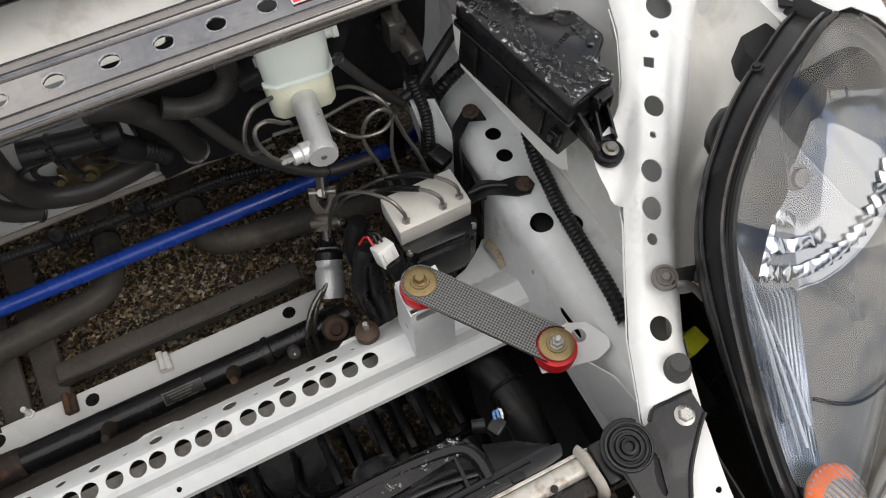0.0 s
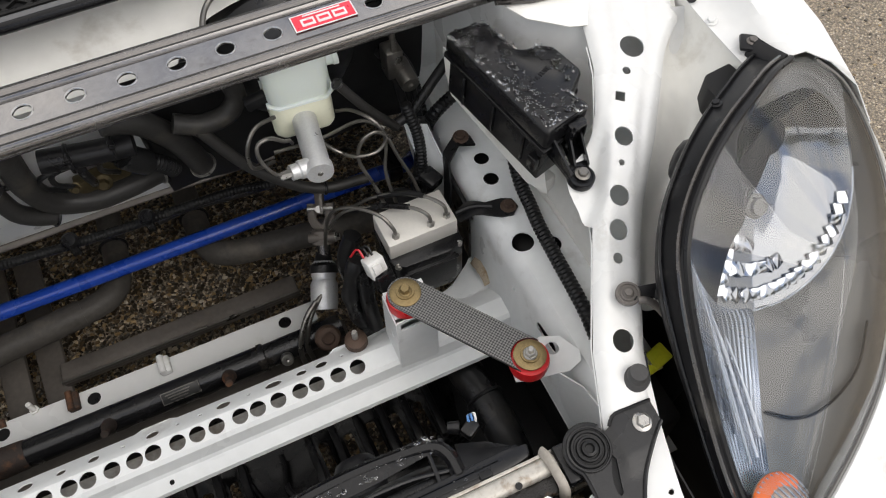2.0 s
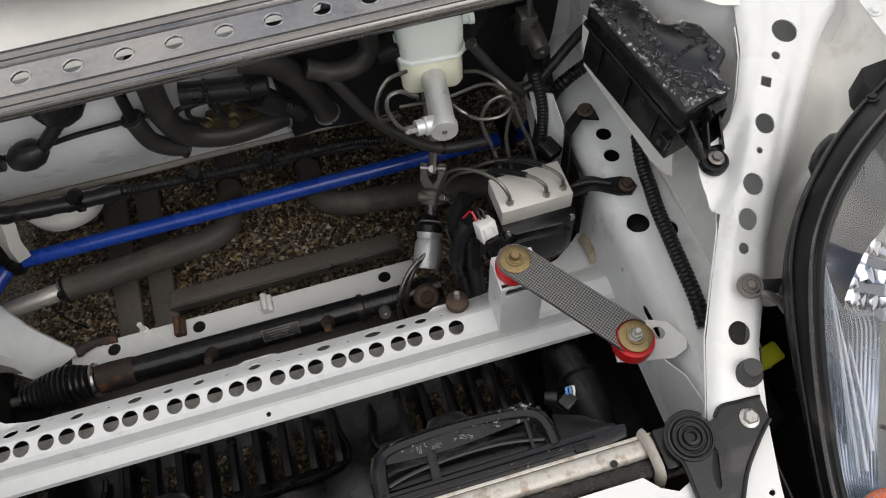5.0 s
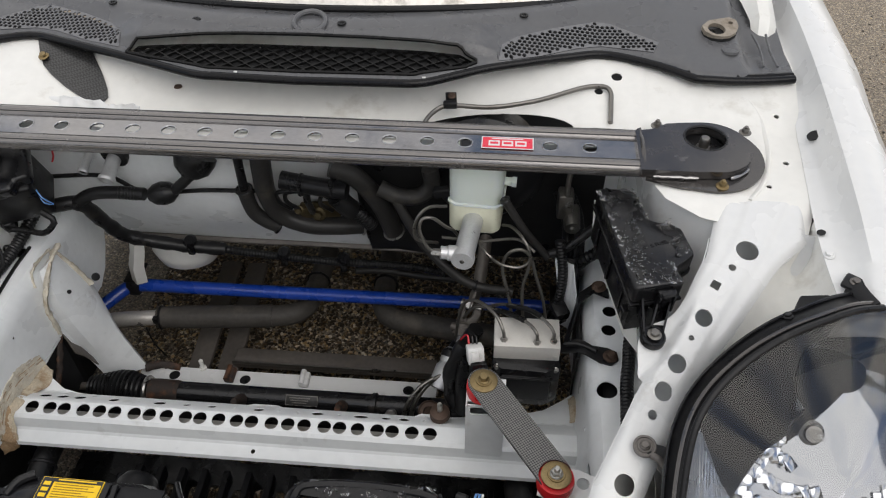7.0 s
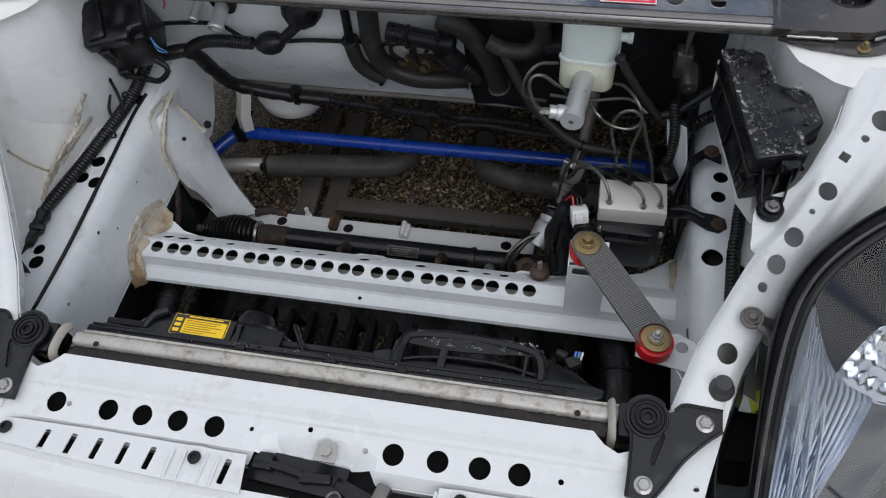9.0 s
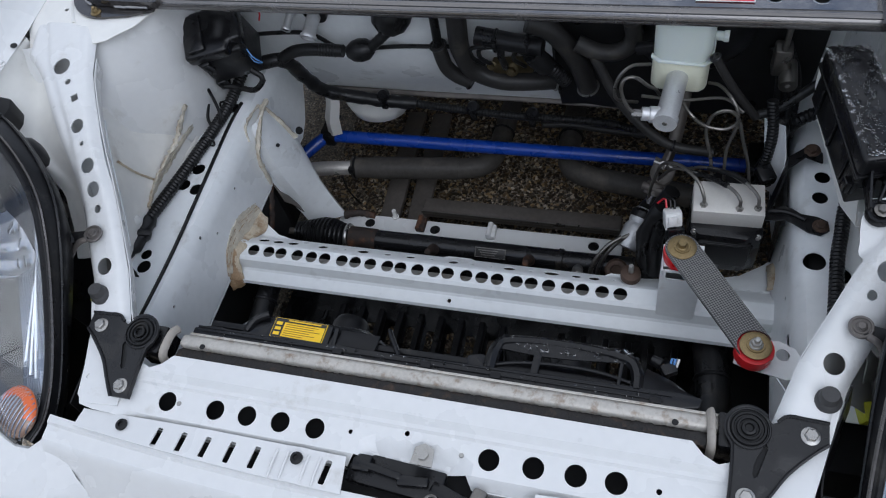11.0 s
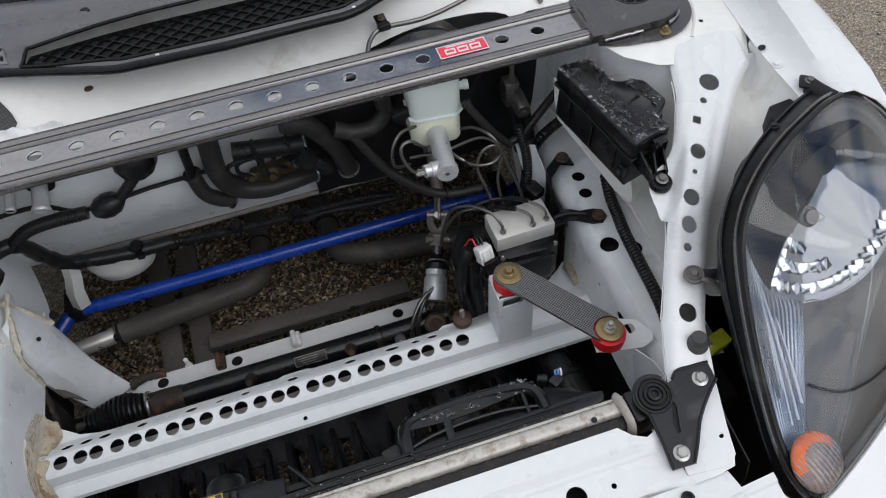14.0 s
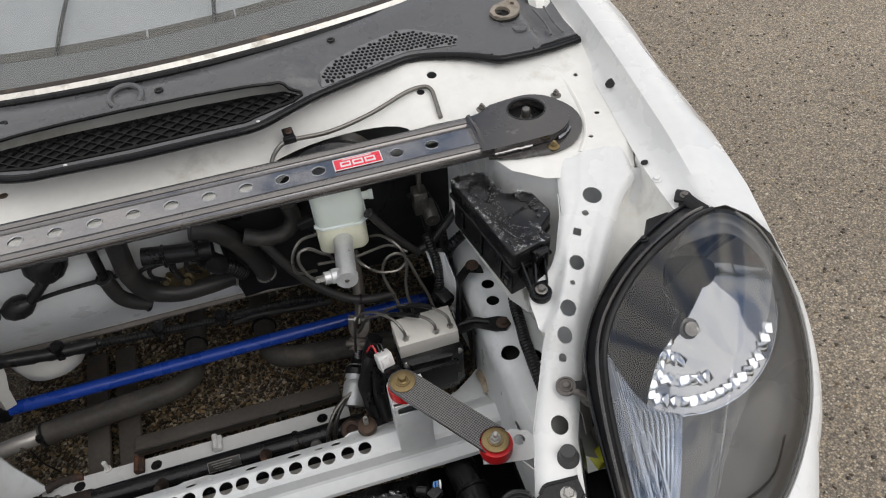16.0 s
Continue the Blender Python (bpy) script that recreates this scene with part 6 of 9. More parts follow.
hl = part("fan_cowl", hump(-0.300, -0.062, 0.136, 0.572, 0.590), PLASTIC, shroud)
part("sticker_pad", prism([(-0.236, 0.092), (-0.140, 0.092), (-0.140, 0.122), (-0.231, 0.126)], 0.588, 0.5935, 0.0015), PLASTIC, hl)
part("step", box((-0.133, 0.106, 0.587), (0.007, 0.030, 0.014), 0.002, 4), PLASTIC, hl)
part("step", box((-0.100, 0.108, 0.5875), (0.058, 0.026, 0.006), 0.002, -2, -6), PLASTIC_SAT, hl)
part("strut", tube([(-0.062, 0.134, 0.582), (-0.052, 0.118, 0.588), (-0.036, 0.094, 0.592)], 0.0035, 8, 0.006), PLASTIC, shroud)
part("end_lobe", merge(tube([(-0.270, 0.100, 0.586), (-0.262, 0.118, 0.588), (-0.246, 0.130, 0.586)], 0.006, 8, 0.006), tube([(-0.335, 0.094, 0.582), (-0.300, 0.104, 0.576), (-0.272, 0.112, 0.570)], 0.005, 8, 0.008)), PLASTIC, shroud)
# second cowl: a wet arched bar on posts over a sunken panel
hr = part("fan_cowl", hump(0.060, 0.300, 0.128, 0.552, 0.574), PLASTIC_SAT, shroud)
part("arch_bar", tube([(0.088, 0.096, 0.588), (0.090, 0.122, 0.588), (0.100, 0.140, 0.584), (0.150, 0.146, 0.584), (0.215, 0.145, 0.584), (0.262, 0.138, 0.585), (0.276, 0.120, 0.588), (0.278, 0.096, 0.589)], 0.0105, 8, 0.008, 0.8), PLASTIC, hr)
part("arch_top", solid(loft([[(0.092 + 0.0168 * i, 0.128 - 0.004 * math.sin(i * 0.4), 0.5905) for i in range(11)], [(0.096 + 0.016 * i, 0.143, 0.593 - 0.002 * abs(i - 5) / 5) for i in range(11)], [(0.098 + 0.0158 * i, 0.152, 0.586) for i in range(11)]]), 0.003), PLASTIC, hr)
part("arch_edge", tube([(0.082, 0.100, 0.588), (0.120, 0.110, 0.589), (0.170, 0.115, 0.5895), (0.225, 0.114, 0.589), (0.270, 0.106, 0.588)], 0.0028, 8, 0.01), PLASTIC, hr)
for x, w in ((0.148, 0.011), (0.255, 0.005), (0.272, 0.006), (0.094, 0.007)):
    part("post", box((x, 0.118, 0.586), (w, 0.050, 0.012), 0.002, -3, -4), PLASTIC, hr)
part("end_lobe", merge(box((0.068, 0.106, 0.578), (0.026, 0.022, 0.018), 0.005, 12), box((0.050, 0.100, 0.576), (0.016, 0.012, 0.014), 0.004)), PLASTIC, shroud)
part("fin", solid(loft([[(0.284, 0.096, 0.592), (0.284, 0.116, 0.590), (0.286, 0.130, 0.580)], [(0.306, 0.096, 0.592), (0.312, 0.110, 0.588), (0.318, 0.120, 0.575)], [(0.345, 0.096, 0.590), (0.346, 0.099, 0.586), (0.347, 0.100, 0.575)]]), 0.003), PLASTIC_SAT, shroud)
part("top_rib", box((-0.01, 0.0845, 0.5985), (0.64, 0.0022, 0.004), 0.0008), PLASTIC, shroud)
for x in (-0.12, 0.006, 0.10, 0.30):
    part("clip", box((x, 0.0835, 0.5985), (0.014, 0.008, 0.005), 0.0012, 0), PLASTIC_SAT, shroud)
part("fan_motor", lathe([(0.03, 0), (0.03, 0.04), (0.024, 0.05), (0, 0.05)], (-0.17, 0.15, 0.46), (0, 1, 0), 24), PLASTIC_SAT, shroud)
part("fan_motor", lathe([(0.03, 0), (0.03, 0.04), (0.024, 0.05), (0, 0.05)], (0.18, 0.15, 0.46), (0, 1, 0), 24), PLASTIC_SAT, shroud)
# yellow caution sticker with bars for its writing
sm = Matrix.Translation((-0.188, 0.1075, 0.5945)) @ pose(0, 0, 0, -1, 0, -1)
stick = part("sticker", moved(box((0, 0, 0), (0.080, 0.031, 0.001), 0), sm), YELLOW, shroud, "yellow caution sticker")
part("sticker_frame", moved(sheet([(-0.039, -0.0145), (0.039, -0.0145), (0.039, 0.0145), (-0.039, 0.0145)], [[(-0.0245, -0.0135), (0.038, -0.0135), (0.038, 0.0095), (-0.0245, 0.0095)]], lambda u, v: (u, v, 0.0013), 0.0006, 0.02), sm), INK, stick)
for i in range(3):
    part("sticker_mark", moved(box((-0.0315, 0.0065 - 0.008 * i, 0.0015), (0.009, 0.005, 0.0004), 0), sm), YELLOW, stick)
for i in range(6):
    w = (0.050, 0.044, 0.053, 0.038, 0.048, 0.030)[i]
    part("sticker_bar", moved(box((-0.021 + w / 2, 0.0065 - 0.0034 * i, 0.0009), (w, 0.0008, 0.0005), 0), sm), STICKER_INK, stick)
part("sticker_bar", moved(box((0.006, 0.0122, 0.0017), (0.05, 0.0018, 0.0005), 0), sm), YELLOW, stick)
dr = part("rain_water", drops(lambda a, b: (Vector((-0.30 + 0.6 * a, 0.080 + 0.012 * b, 0.5975)), Vector((0, 0, 1))), 70, 0.0022, rd), WATER, shroud, sharp=180)
dr["kind"] = "stuff"
dr = part("rain_water", drops(lambda a, b: (Vector((0.09 + 0.18 * a, 0.130 + 0.018 * b, 0.5935 - 0.002 * b)), Vector((0, 0.25, 1))), 60, 0.0024, rd), WATER, shroud, sharp=180)
dr["kind"] = "stuff"

# ---- sub-frame, steering and what lies under the bay ----
sub = thing("sub_frame", (0, 0.6, 0.10), "white lower cross member with rubber plugged holes and grimy rear bars", "sub-frame")
fl_holes = [circle(x, 0.583, 0.0115, 16) for x in (-0.327, -0.177, 0.163)]
flange = part("flange", sheet([(-0.40, 0.562), (-0.30, 0.558), (0.19, 0.557), (0.22, 0.565), (0.22, 0.602), (-0.40, 0.604)], fl_holes, lambda u, v: (u, v, 0.176), 0.004, 0.03), WHITE, sub, "white painted flange")
part("flange_wall", box((-0.09, 0.603, 0.155), (0.62, 0.003, 0.04), 0.001), WHITE, sub)
for x in (-0.327, -0.177, 0.163):
    part("plug", lathe([(0.0118, 0), (0.0112, 0.0012), (0, 0.0012)], (x, 0.583, 0.1735), seg=18), RUBBER, flange, "black rubber plug")
for x, m in ((-0.052, WHITE), (-0.208, RUST)):
    part("lug", merge(box((x, 0.588, 0.182), (0.020, 0.034, 0.014), 0.004), lathe([(0.006, 0), (0.006, 0.034), (0, 0.034)], (x - 0.004, 0.572, 0.188), (0, 1, 0), 10)), m, sub)
part("stud", merge(lathe([(0.008, 0), (0.008, 0.008), (0, 0.008)], (-0.272, 0.604, 0.172), seg=6), lathe([(0.0045, 0), (0.0045, 0.026), (0, 0.026)], (-0.272, 0.604, 0.176), seg=10)), CREAM, sub)
part("front_wall", box((-0.09, 0.50, 0.165), (0.70, 0.10, 0.012), 0.004), BROWNSTEEL, sub, "grimy lower web")
part("rear_bar", box((-0.015, 0.690, 0.106), (0.45, 0.042, 0.022), 0.005, 0.0), BROWNSTEEL, sub, "grimy flat rear bar")
part("rear_lip", box((-0.015, 0.668, 0.118), (0.45, 0.004, 0.010), 0.001), PIPE, sub)
for x in (-0.330, -0.263):
    part("long_bar", box((x, 0.80, 0.085), (0.048, 0.40, 0.016), 0.004, 3), BROWNSTEEL, sub, "grimy lengthwise bar")

rack = thing("steering_rack", (-0.1, 0.505, 0.19), "black steering rack with a rusty end and bellows boot", "steering rack")
part("tube", tube([(-0.285, 0.505, 0.229), (0.11, 0.505, 0.229)], 0.0225, 20, 0.05), RACK, rack, "black rack tube")
part("valve_tube", tube([(0.11, 0.505, 0.229), (0.25, 0.503, 0.236)], 0.021, 18, 0.05), RACK, rack)
part("collar", lathe([(0.0245, 0), (0.0245, 0.008), (0.0225, 0.010), (0, 0.010)], (0.105, 0.505, 0.229), (1, 0, 0), 20), RACK, rack)
part("rusty_end", lathe([(0.0235, 0), (0.0245, 0.02), (0.0235, 0.055), (0.0225, 0.06), (0, 0.06)], (-0.333, 0.505, 0.230), (1, 0, 0), 20), RUST, rack, "rust stained end")
part("clamp", ring((-0.338, 0.505, 0.231), (1, 0, 0), 0.0255, 0.004, 24, 6), ZINC, rack)
part("boot", tube([(-0.345, 0.505, 0.231), (-0.40, 0.506, 0.230), (-0.455, 0.507, 0.228)], 0.0365, 22, 0.0030, radius=lambda i, far: (0.87 if i % 3 == 0 else 1.0) * (min(1.0, 0.74 + 9 * far) - 0.42 * max(0.0, far - 0.05) / 0.06)), RUBBER, rack, "ribbed black bellows")
part("tie_rod", tube([(-0.455, 0.507, 0.227), (-0.62, 0.515, 0.215)], 0.008, 10, 0.05), BROWNSTEEL, rack)
plate = part("type_plate", box((-0.028, 0.4925, 0.2485), (0.062, 0.0012, 0.020), 0.0003, 0, -52), INK, rack, "black type plate with grey bars")
part("plate_rim", moved(sheet([(-0.031, -0.010), (0.031, -0.010), (0.031, 0.010), (-0.031, 0.010)], [[(-0.0295, -0.0085), (0.0295, -0.0085), (0.0295, 0.0085), (-0.0295, 0.0085)]], None, 0.0005, 0.03), Matrix.Translation((-0.028, 0.4917, 0.2491)) @ pose(0, 0, 0, 38, 0, 0)), PIPE, plate)
for i in range(3):
    part("plate_bar", moved(box((-0.004, 0.0045 - 0.0045 * i, 0.0), (0.04 - 0.006 * i, 0.0018, 0.0006), 0), Matrix.Translation((-0.028, 0.4917, 0.2491)) @ pose(0, 0, 0, 38, 0, 0)), PIPE, plate)
for x in (-0.145, 0.050):
    part("pinch_bolt", merge(lathe([(0.012, 0), (0.011, 0.012), (0.006, 0.02), (0.006, 0.045), (0, 0.045)], (x, 0.489, 0.244), (0, -0.5, 0.6), 12)), RUST, rack)
part("zinc_plug", lathe([(0.0105, 0), (0.0105, 0.010), (0.009, 0.012), (0.003, 0.012), (0, 0.009)], (0.146, 0.480, 0.244), (0, -0.7, 0.7), 18), ZINC, rack, "bright zinc plug")
part("rusty_plug", lathe([(0.0215, 0), (0.0215, 0.012), (0.018, 0.016), (0.011, 0.016), (0.010, 0.006), (0, 0.006)], (0.219, 0.478, 0.262), (0, -0.6, 0.8), 24), RUSTBOLT, rack, "rusty hexagon plug")
part("valve_body", merge(lathe([(0.021, 0), (0.023, 0.01), (0.023, 0.042), (0.019, 0.05), (0.021, 0.055), (0.021, 0.075), (0.013, 0.085), (0, 0.085)], (0.232, 0.523, 0.272), (0.30, 0.72, 0.42), 24)), CAST, rack, "cast aluminium valve body")
part("dust_cover", lathe([(0.0235, 0), (0.0235, 0.012), (0.016, 0.02), (0.012, 0.035), (0, 0.035)], (0.2525, 0.572, 0.301), (0.30, 0.72, 0.42), 20), RUBBER, rack)
for dx, dy in ((0.0, 0.0), (0.014, 0.008)):
    part("feed_pipe", tube([(0.222 + dx, 0.527 + dy, 0.300), (0.200 + dx, 0.512 + dy, 0.292), (0.180 + dx, 0.492 + dy, 0.272), (0.170 + dx, 0.475 + dy, 0.245), (0.172 + dx, 0.468 + dy, 0.215)], 0.0045, 10, 0.008), PIPE, rack, "steel feed pipe")
column = thing("steering_shaft", (0.29, 0.68, 0.33), "grimy steering shaft with a universal joint", "steering shaft")
U0, U1 = Vector((0.266, 0.600, 0.322)), Vector((0.300, 0.690, 0.405))
ax = (U1 - U0).normalized()
sx = ax.cross(Vector((0, 0, 1))).normalized()
sy = sx.cross(ax).normalized()
part("neck", tube([U0 - ax * 0.012, U0 + ax * 0.02], 0.011, 14, 0.01), STEEL_DARK, column)
part("clamp_collar", merge(lathe([(0.019, 0), (0.019, 0.022), (0.016, 0.025), (0, 0.025)], U0 + ax * 0.012, ax, 18), lathe([(0.0075, -0.022), (0.0075, 0.022), (0, 0.022)], U0 + ax * 0.024 + sy * 0.012, sx, 12)), BROWNSTEEL, column, "split clamp collar")
bolt(column, U0 + ax * 0.024 + sy * 0.012 + sx * 0.022, sx, ZINC, 0.006, h=0.006)


def fork(base, tip, side, w):
    """One yoke: two cheeks that leave a shaft end and hold the cross."""
    bits = []
    for k in (1, -1):
        bits.append(tube([base, base.lerp(tip, 0.35) + side * w * k * 0.9, base.lerp(tip, 0.75) + side * w * k, tip + side * w * k], 0.0085, 8, 0.006, 0.55))
    return merge(*bits)


mid = U0 + ax * 0.072
part("yoke", fork(U0 + ax * 0.034, mid + ax * 0.008, sx, 0.015), BROWNSTEEL, column)
part("yoke", fork(mid + ax * 0.050, mid - ax * 0.008, sy, 0.015), BROWNSTEEL, column)
part("cross", merge(lathe([(0.006, -0.021), (0.006, 0.021), (0, 0.021)], mid, sx, 12), lathe([(0.006, -0.021), (0.006, 0.021), (0, 0.021)], mid, sy, 12)), ZINC, column, "bright joint cross")
part("upper_shaft", tube([mid + ax * 0.044, (0.305, 0.74, 0.455), (0.31, 0.80, 0.53)], 0.012, 12, 0.03), BROWNSTEEL, column)

# blue anti-roll bar
bar = thing("anti_roll_bar", (0, 0.783, 0.21), "bright blue painted steel anti-roll bar", "anti-roll bar")
part("bar", tube([(-0.455, 0.783, 0.226), (0.43, 0.784, 0.228)], 0.0145, 16, 0.05), BLUE, bar)
part("end_arm", tube([(-0.452, 0.783, 0.226), (-0.482, 0.778, 0.224), (-0.505, 0.758, 0.218), (-0.56, 0.69, 0.20)], 0.0145, 14, 0.01), BLUE, bar)
part("end_arm", tube([(0.43, 0.784, 0.228), (0.47, 0.785, 0.224), (0.50, 0.80, 0.21), (0.56, 0.86, 0.17)], 0.0145, 14, 0.01), BLUE, bar)
for x in (-0.472, 0.462):
    part("mount", merge(box((x, 0.783, 0.226), (0.030, 0.040, 0.038), 0.008), box((x, 0.80, 0.246), (0.034, 0.06, 0.006), 0.002)), RUBBER, bar, "black rubber mount")
hanger = thing("bar_hanger", (-0.455, 0.79, 0.25), "creased pale sheet hanger under the bulkhead", "bracket")
part("hanger", solid(loft([[(-0.44, 0.785, 0.39), (-0.448, 0.775, 0.34), (-0.462, 0.772, 0.30), (-0.470, 0.775, 0.245)], [(-0.424, 0.775, 0.385), (-0.432, 0.760, 0.34), (-0.445, 0.756, 0.30), (-0.455, 0.765, 0.245)], [(-0.408, 0.782, 0.38), (-0.414, 0.772, 0.34), (-0.426, 0.770, 0.30), (-0.435, 0.775, 0.245)]]), 0.002), CREAM, hanger)
foot = thing("bulkhead_swelling", (-0.36, 0.80, 0.31), "cream painted rounded floor pressing", "body panel")
part("pressing", lathe([(0.0, 0.0), (0.03, 0.004), (0.06, 0.02), (0.075, 0.05), (0.08, 0.09), (0, 0.09)], (-0.345, 0.815, 0.272), (0.05, 0.25, 1), 28), CREAM, foot)
tyre = thing("tyre", (-0.66, 0.87, 0.31), "black rubber front tyre, seen through the wheel housing", "tyre")
part("tread", lathe([(0.20, -0.09), (0.285, -0.085), (0.30, -0.06), (0.302, 0.0), (0.30, 0.06), (0.285, 0.085), (0.20, 0.09)], (-0.735, 0.70, 0.302), (1, 0, 0), 48), RUBBER, tyre)
tyre2 = thing("tyre", (0.735, 0.70, 0.31), "black rubber front tyre, hidden inside the wing", "tyre")
part("tread", lathe([(0.20, -0.09), (0.285, -0.085), (0.30, -0.06), (0.302, 0.0), (0.30, 0.06), (0.285, 0.085), (0.20, 0.09)], (0.735, 0.70, 0.302), (1, 0, 0), 48), RUBBER, tyre2)

# big coolant pipes
cool = thing("coolant_pipe", (-0.3, 0.75, 0.15), "bright steel coolant tube joined to a dusty rubber elbow", "coolant pipe", "coolant pipes")
part("steel_tube", tube([(-0.60, 0.66, 0.205), (-0.50, 0.70, 0.198), (-0.395, 0.720, 0.194)], 0.0165, 16, 0.03), STAINLESS, cool, "bright steel tube")
part("rubber_elbow", tube([(-0.408, 0.718, 0.1945), (-0.36, 0.727, 0.19), (-0.24, 0.742, 0.185), (-0.15, 0.755, 0.18), (-0.105, 0.775, 0.176), (-0.088, 0.82, 0.17), (-0.085, 0.90, 0.16), (-0.083, 1.00, 0.15)], 0.0235, 18, 0.012), DUSTY, cool, "dusty rubber elbow")
part("sleeve", tube([(-0.36, 0.727, 0.19), (-0.24, 0.742, 0.185), (-0.16, 0.753, 0.181)], 0.0255, 18, 0.03), DUSTY, cool)
part("clamp", merge(ring((-0.398, 0.719, 0.194), (1, 0.15, 0), 0.0245, 0.0028, 24, 6), box((-0.398, 0.697, 0.212), (0.012, 0.012, 0.016), 0.002)), BLACK_METAL, cool)
part("clamp", ring((-0.086, 0.885, 0.162), (0, 1, -0.1), 0.0250, 0.0030, 24, 6), BLACK_METAL, cool)
part("drain_wire", tube([(-0.43, 0.70, 0.18), (-0.42, 0.69, 0.14), (-0.40, 0.685, 0.10)], 0.002, 6, 0.01), RUBBER, cool)
cool2 = thing("coolant_pipe", (0.25, 0.75, 0.15), "dusty black rubber coolant elbow", "coolant pipe", "coolant pipes")
part("rubber_elbow", tube([(0.46, 0.70, 0.20), (0.33, 0.725, 0.19), (0.20, 0.75, 0.18), (0.125, 0.765, 0.176), (0.088, 0.79, 0.172), (0.075, 0.84, 0.165), (0.072, 0.92, 0.155), (0.07, 1.0, 0.15)], 0.0245, 18, 0.012), DUSTY, cool2)
part("clamp", ring((0.073, 0.89, 0.158), (0, 1, -0.1), 0.0265, 0.0032, 24, 6), BLACK_METAL, cool2)
part("thin_pipe", tube([(0.02, 0.83, 0.26), (0.08, 0.845, 0.25), (0.16, 0.84, 0.245), (0.24, 0.83, 0.25)], 0.008, 10, 0.02), HOSE, cool2)

# undertray with louvres between beam and radiator
tray = thing("undertray", (0.05, 0.28, 0.15), "black plastic undertray with louvre slots", "undertray")
tr_holes = [slot(x, 0.318, 0.017, 0.075, 3, 0.3) for x in [-0.30 + 0.042 * i for i in range(8)] + [0.15 + 0.042 * i for i in range(5)]]
part("floor", sheet([(-0.46, 0.12), (0.47, 0.12), (0.47, 0.41), (-0.46, 0.41)], tr_holes, lambda u, v: (u, v, 0.150 + 0.006 * math.sin(u * 60) * (1 if v > 0.25 else 0)), 0.004, 0.03), PLASTIC, tray)
for x0, x1 in ((-0.36, 0.02), (0.08, 0.40)):
    part("step", tube([(x0, 0.36, 0.162), (x0 + 0.02, 0.275, 0.162), (x1 - 0.02, 0.270, 0.162), (x1, 0.35, 0.162)], 0.005, 8, 0.015), PLASTIC, tray)
for x in [-0.321 + 0.042 * i for i in range(9)] + [0.129 + 0.042 * i for i in range(6)]:
    part("rib", box((x, 0.325, 0.166), (0.012, 0.10, 0.026), 0.002), PLASTIC_SAT, tray)
# black sheet laid where the space beside the hose is only shade
part("side_shade_floor", prism([(0.355, 0.10), (0.50, 0.10), (0.50, 0.42), (0.40, 0.42), (0.372, 0.30)], 0.170, 0.174), DARK, tray)
# mostly hidden dark panels added at the sides to keep light out
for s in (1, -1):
    part("side_light_block", box((0.505, 0.30, 0.255), (0.01, 0.52, 0.22), 0.002), DARK, tray, s=s)

# intake hoses beside the radiator
for (name, path, r, lab) in (("radiator_hose", [(0.385, 0.31, 0.325), (0.392, 0.25, 0.33), (0.395, 0.19, 0.325), (0.395, 0.14, 0.30), (0.39, 0.11, 0.25)], 0.027, "thick black rubber radiator hose"), ("radiator_hose", [(-0.412, 0.345, 0.325), (-0.410, 0.28, 0.325), (-0.40, 0.19, 0.32), (-0.37, 0.12, 0.31)], 0.020, "black rubber radiator hose with a clamp")):
    h = thing(name, path[-1], lab, "hose", "radiator hoses")
    part("hose", tube(path, r, 18, 0.01), RUBBER, h)
    part("clamp", ring(path[1], Vector(path[2]) - Vector(path[0]), r * 1.02, 0.003, 24, 6), BLACK_METAL, h)
plug = thing("sensor_plug", (0.31, 0.155, 0.55), "small black sensor plug with blue and white wires", "connector")
part("plug", merge(box((0.315, 0.150, 0.548), (0.020, 0.016, 0.016), 0.003, 30), lathe([(0.008, 0), (0.007, 0.014), (0, 0.014)], (0.305, 0.158, 0.546), (-1, 0.4, 0), 12)), PLASTIC, plug)
for i, m in enumerate((BLUEWIRE, BLUEWIRE, WHITE_PL)):
    part("wire", tube([(0.318 + 0.003 * i, 0.154, 0.552), (0.316 + 0.005 * i, 0.160, 0.558), (0.320 + 0.003 * i, 0.165, 0.553), (0.322, 0.166, 0.54)], 0.0016, 6, 0.006), m, plug)

# ---- pipes, hoses and wiring against the bulkhead ----
def hose(name, path, r, material, label, category="hose", group="", clamps=(), seg=14):
    t = thing(name, path[0], label, category, group)
    part("hose", tube(path, r, seg, max(0.006, r * 0.5)), material, t)
    pts = [Vector(p) for p in path]
    for i in clamps:
        a, b = pts[max(0, i - 1)], pts[min(len(pts) - 1, i + 1)]
        part("clamp", ring(pts[i], b - a, r * 1.05, 0.0022, 22, 6), ZINC if name == "heater_hose" else BLACK_METAL, t)
    return t


hose("heater_hose", [(-0.072, 0.668, 0.72), (-0.078, 0.672, 0.66), (-0.081, 0.68, 0.60), (-0.066, 0.688, 0.548), (-0.02, 0.694, 0.520), (0.03, 0.705, 0.510), (0.075, 0.722, 0.500)], 0.0175, HOSE, "thick black rubber heater hose with a bright clamp", clamps=(6,))
hose("heater_hose", [(0.045, 0.66, 0.685), (0.078, 0.664, 0.668), (0.105, 0.672, 0.628), (0.124, 0.682, 0.579), (0.138, 0.695, 0.512)], 0.0175, HOSE, "thick black rubber heater hose curving down", clamps=(4,))
hose("heater_hose", [(0.125, 0.66, 0.645), (0.158, 0.655, 0.632), (0.194, 0.655, 0.635), (0.214, 0.658, 0.658), (0.211, 0.66, 0.69)], 0.014, HOSE, "black rubber vacuum hose looping to the booster", clamps=())
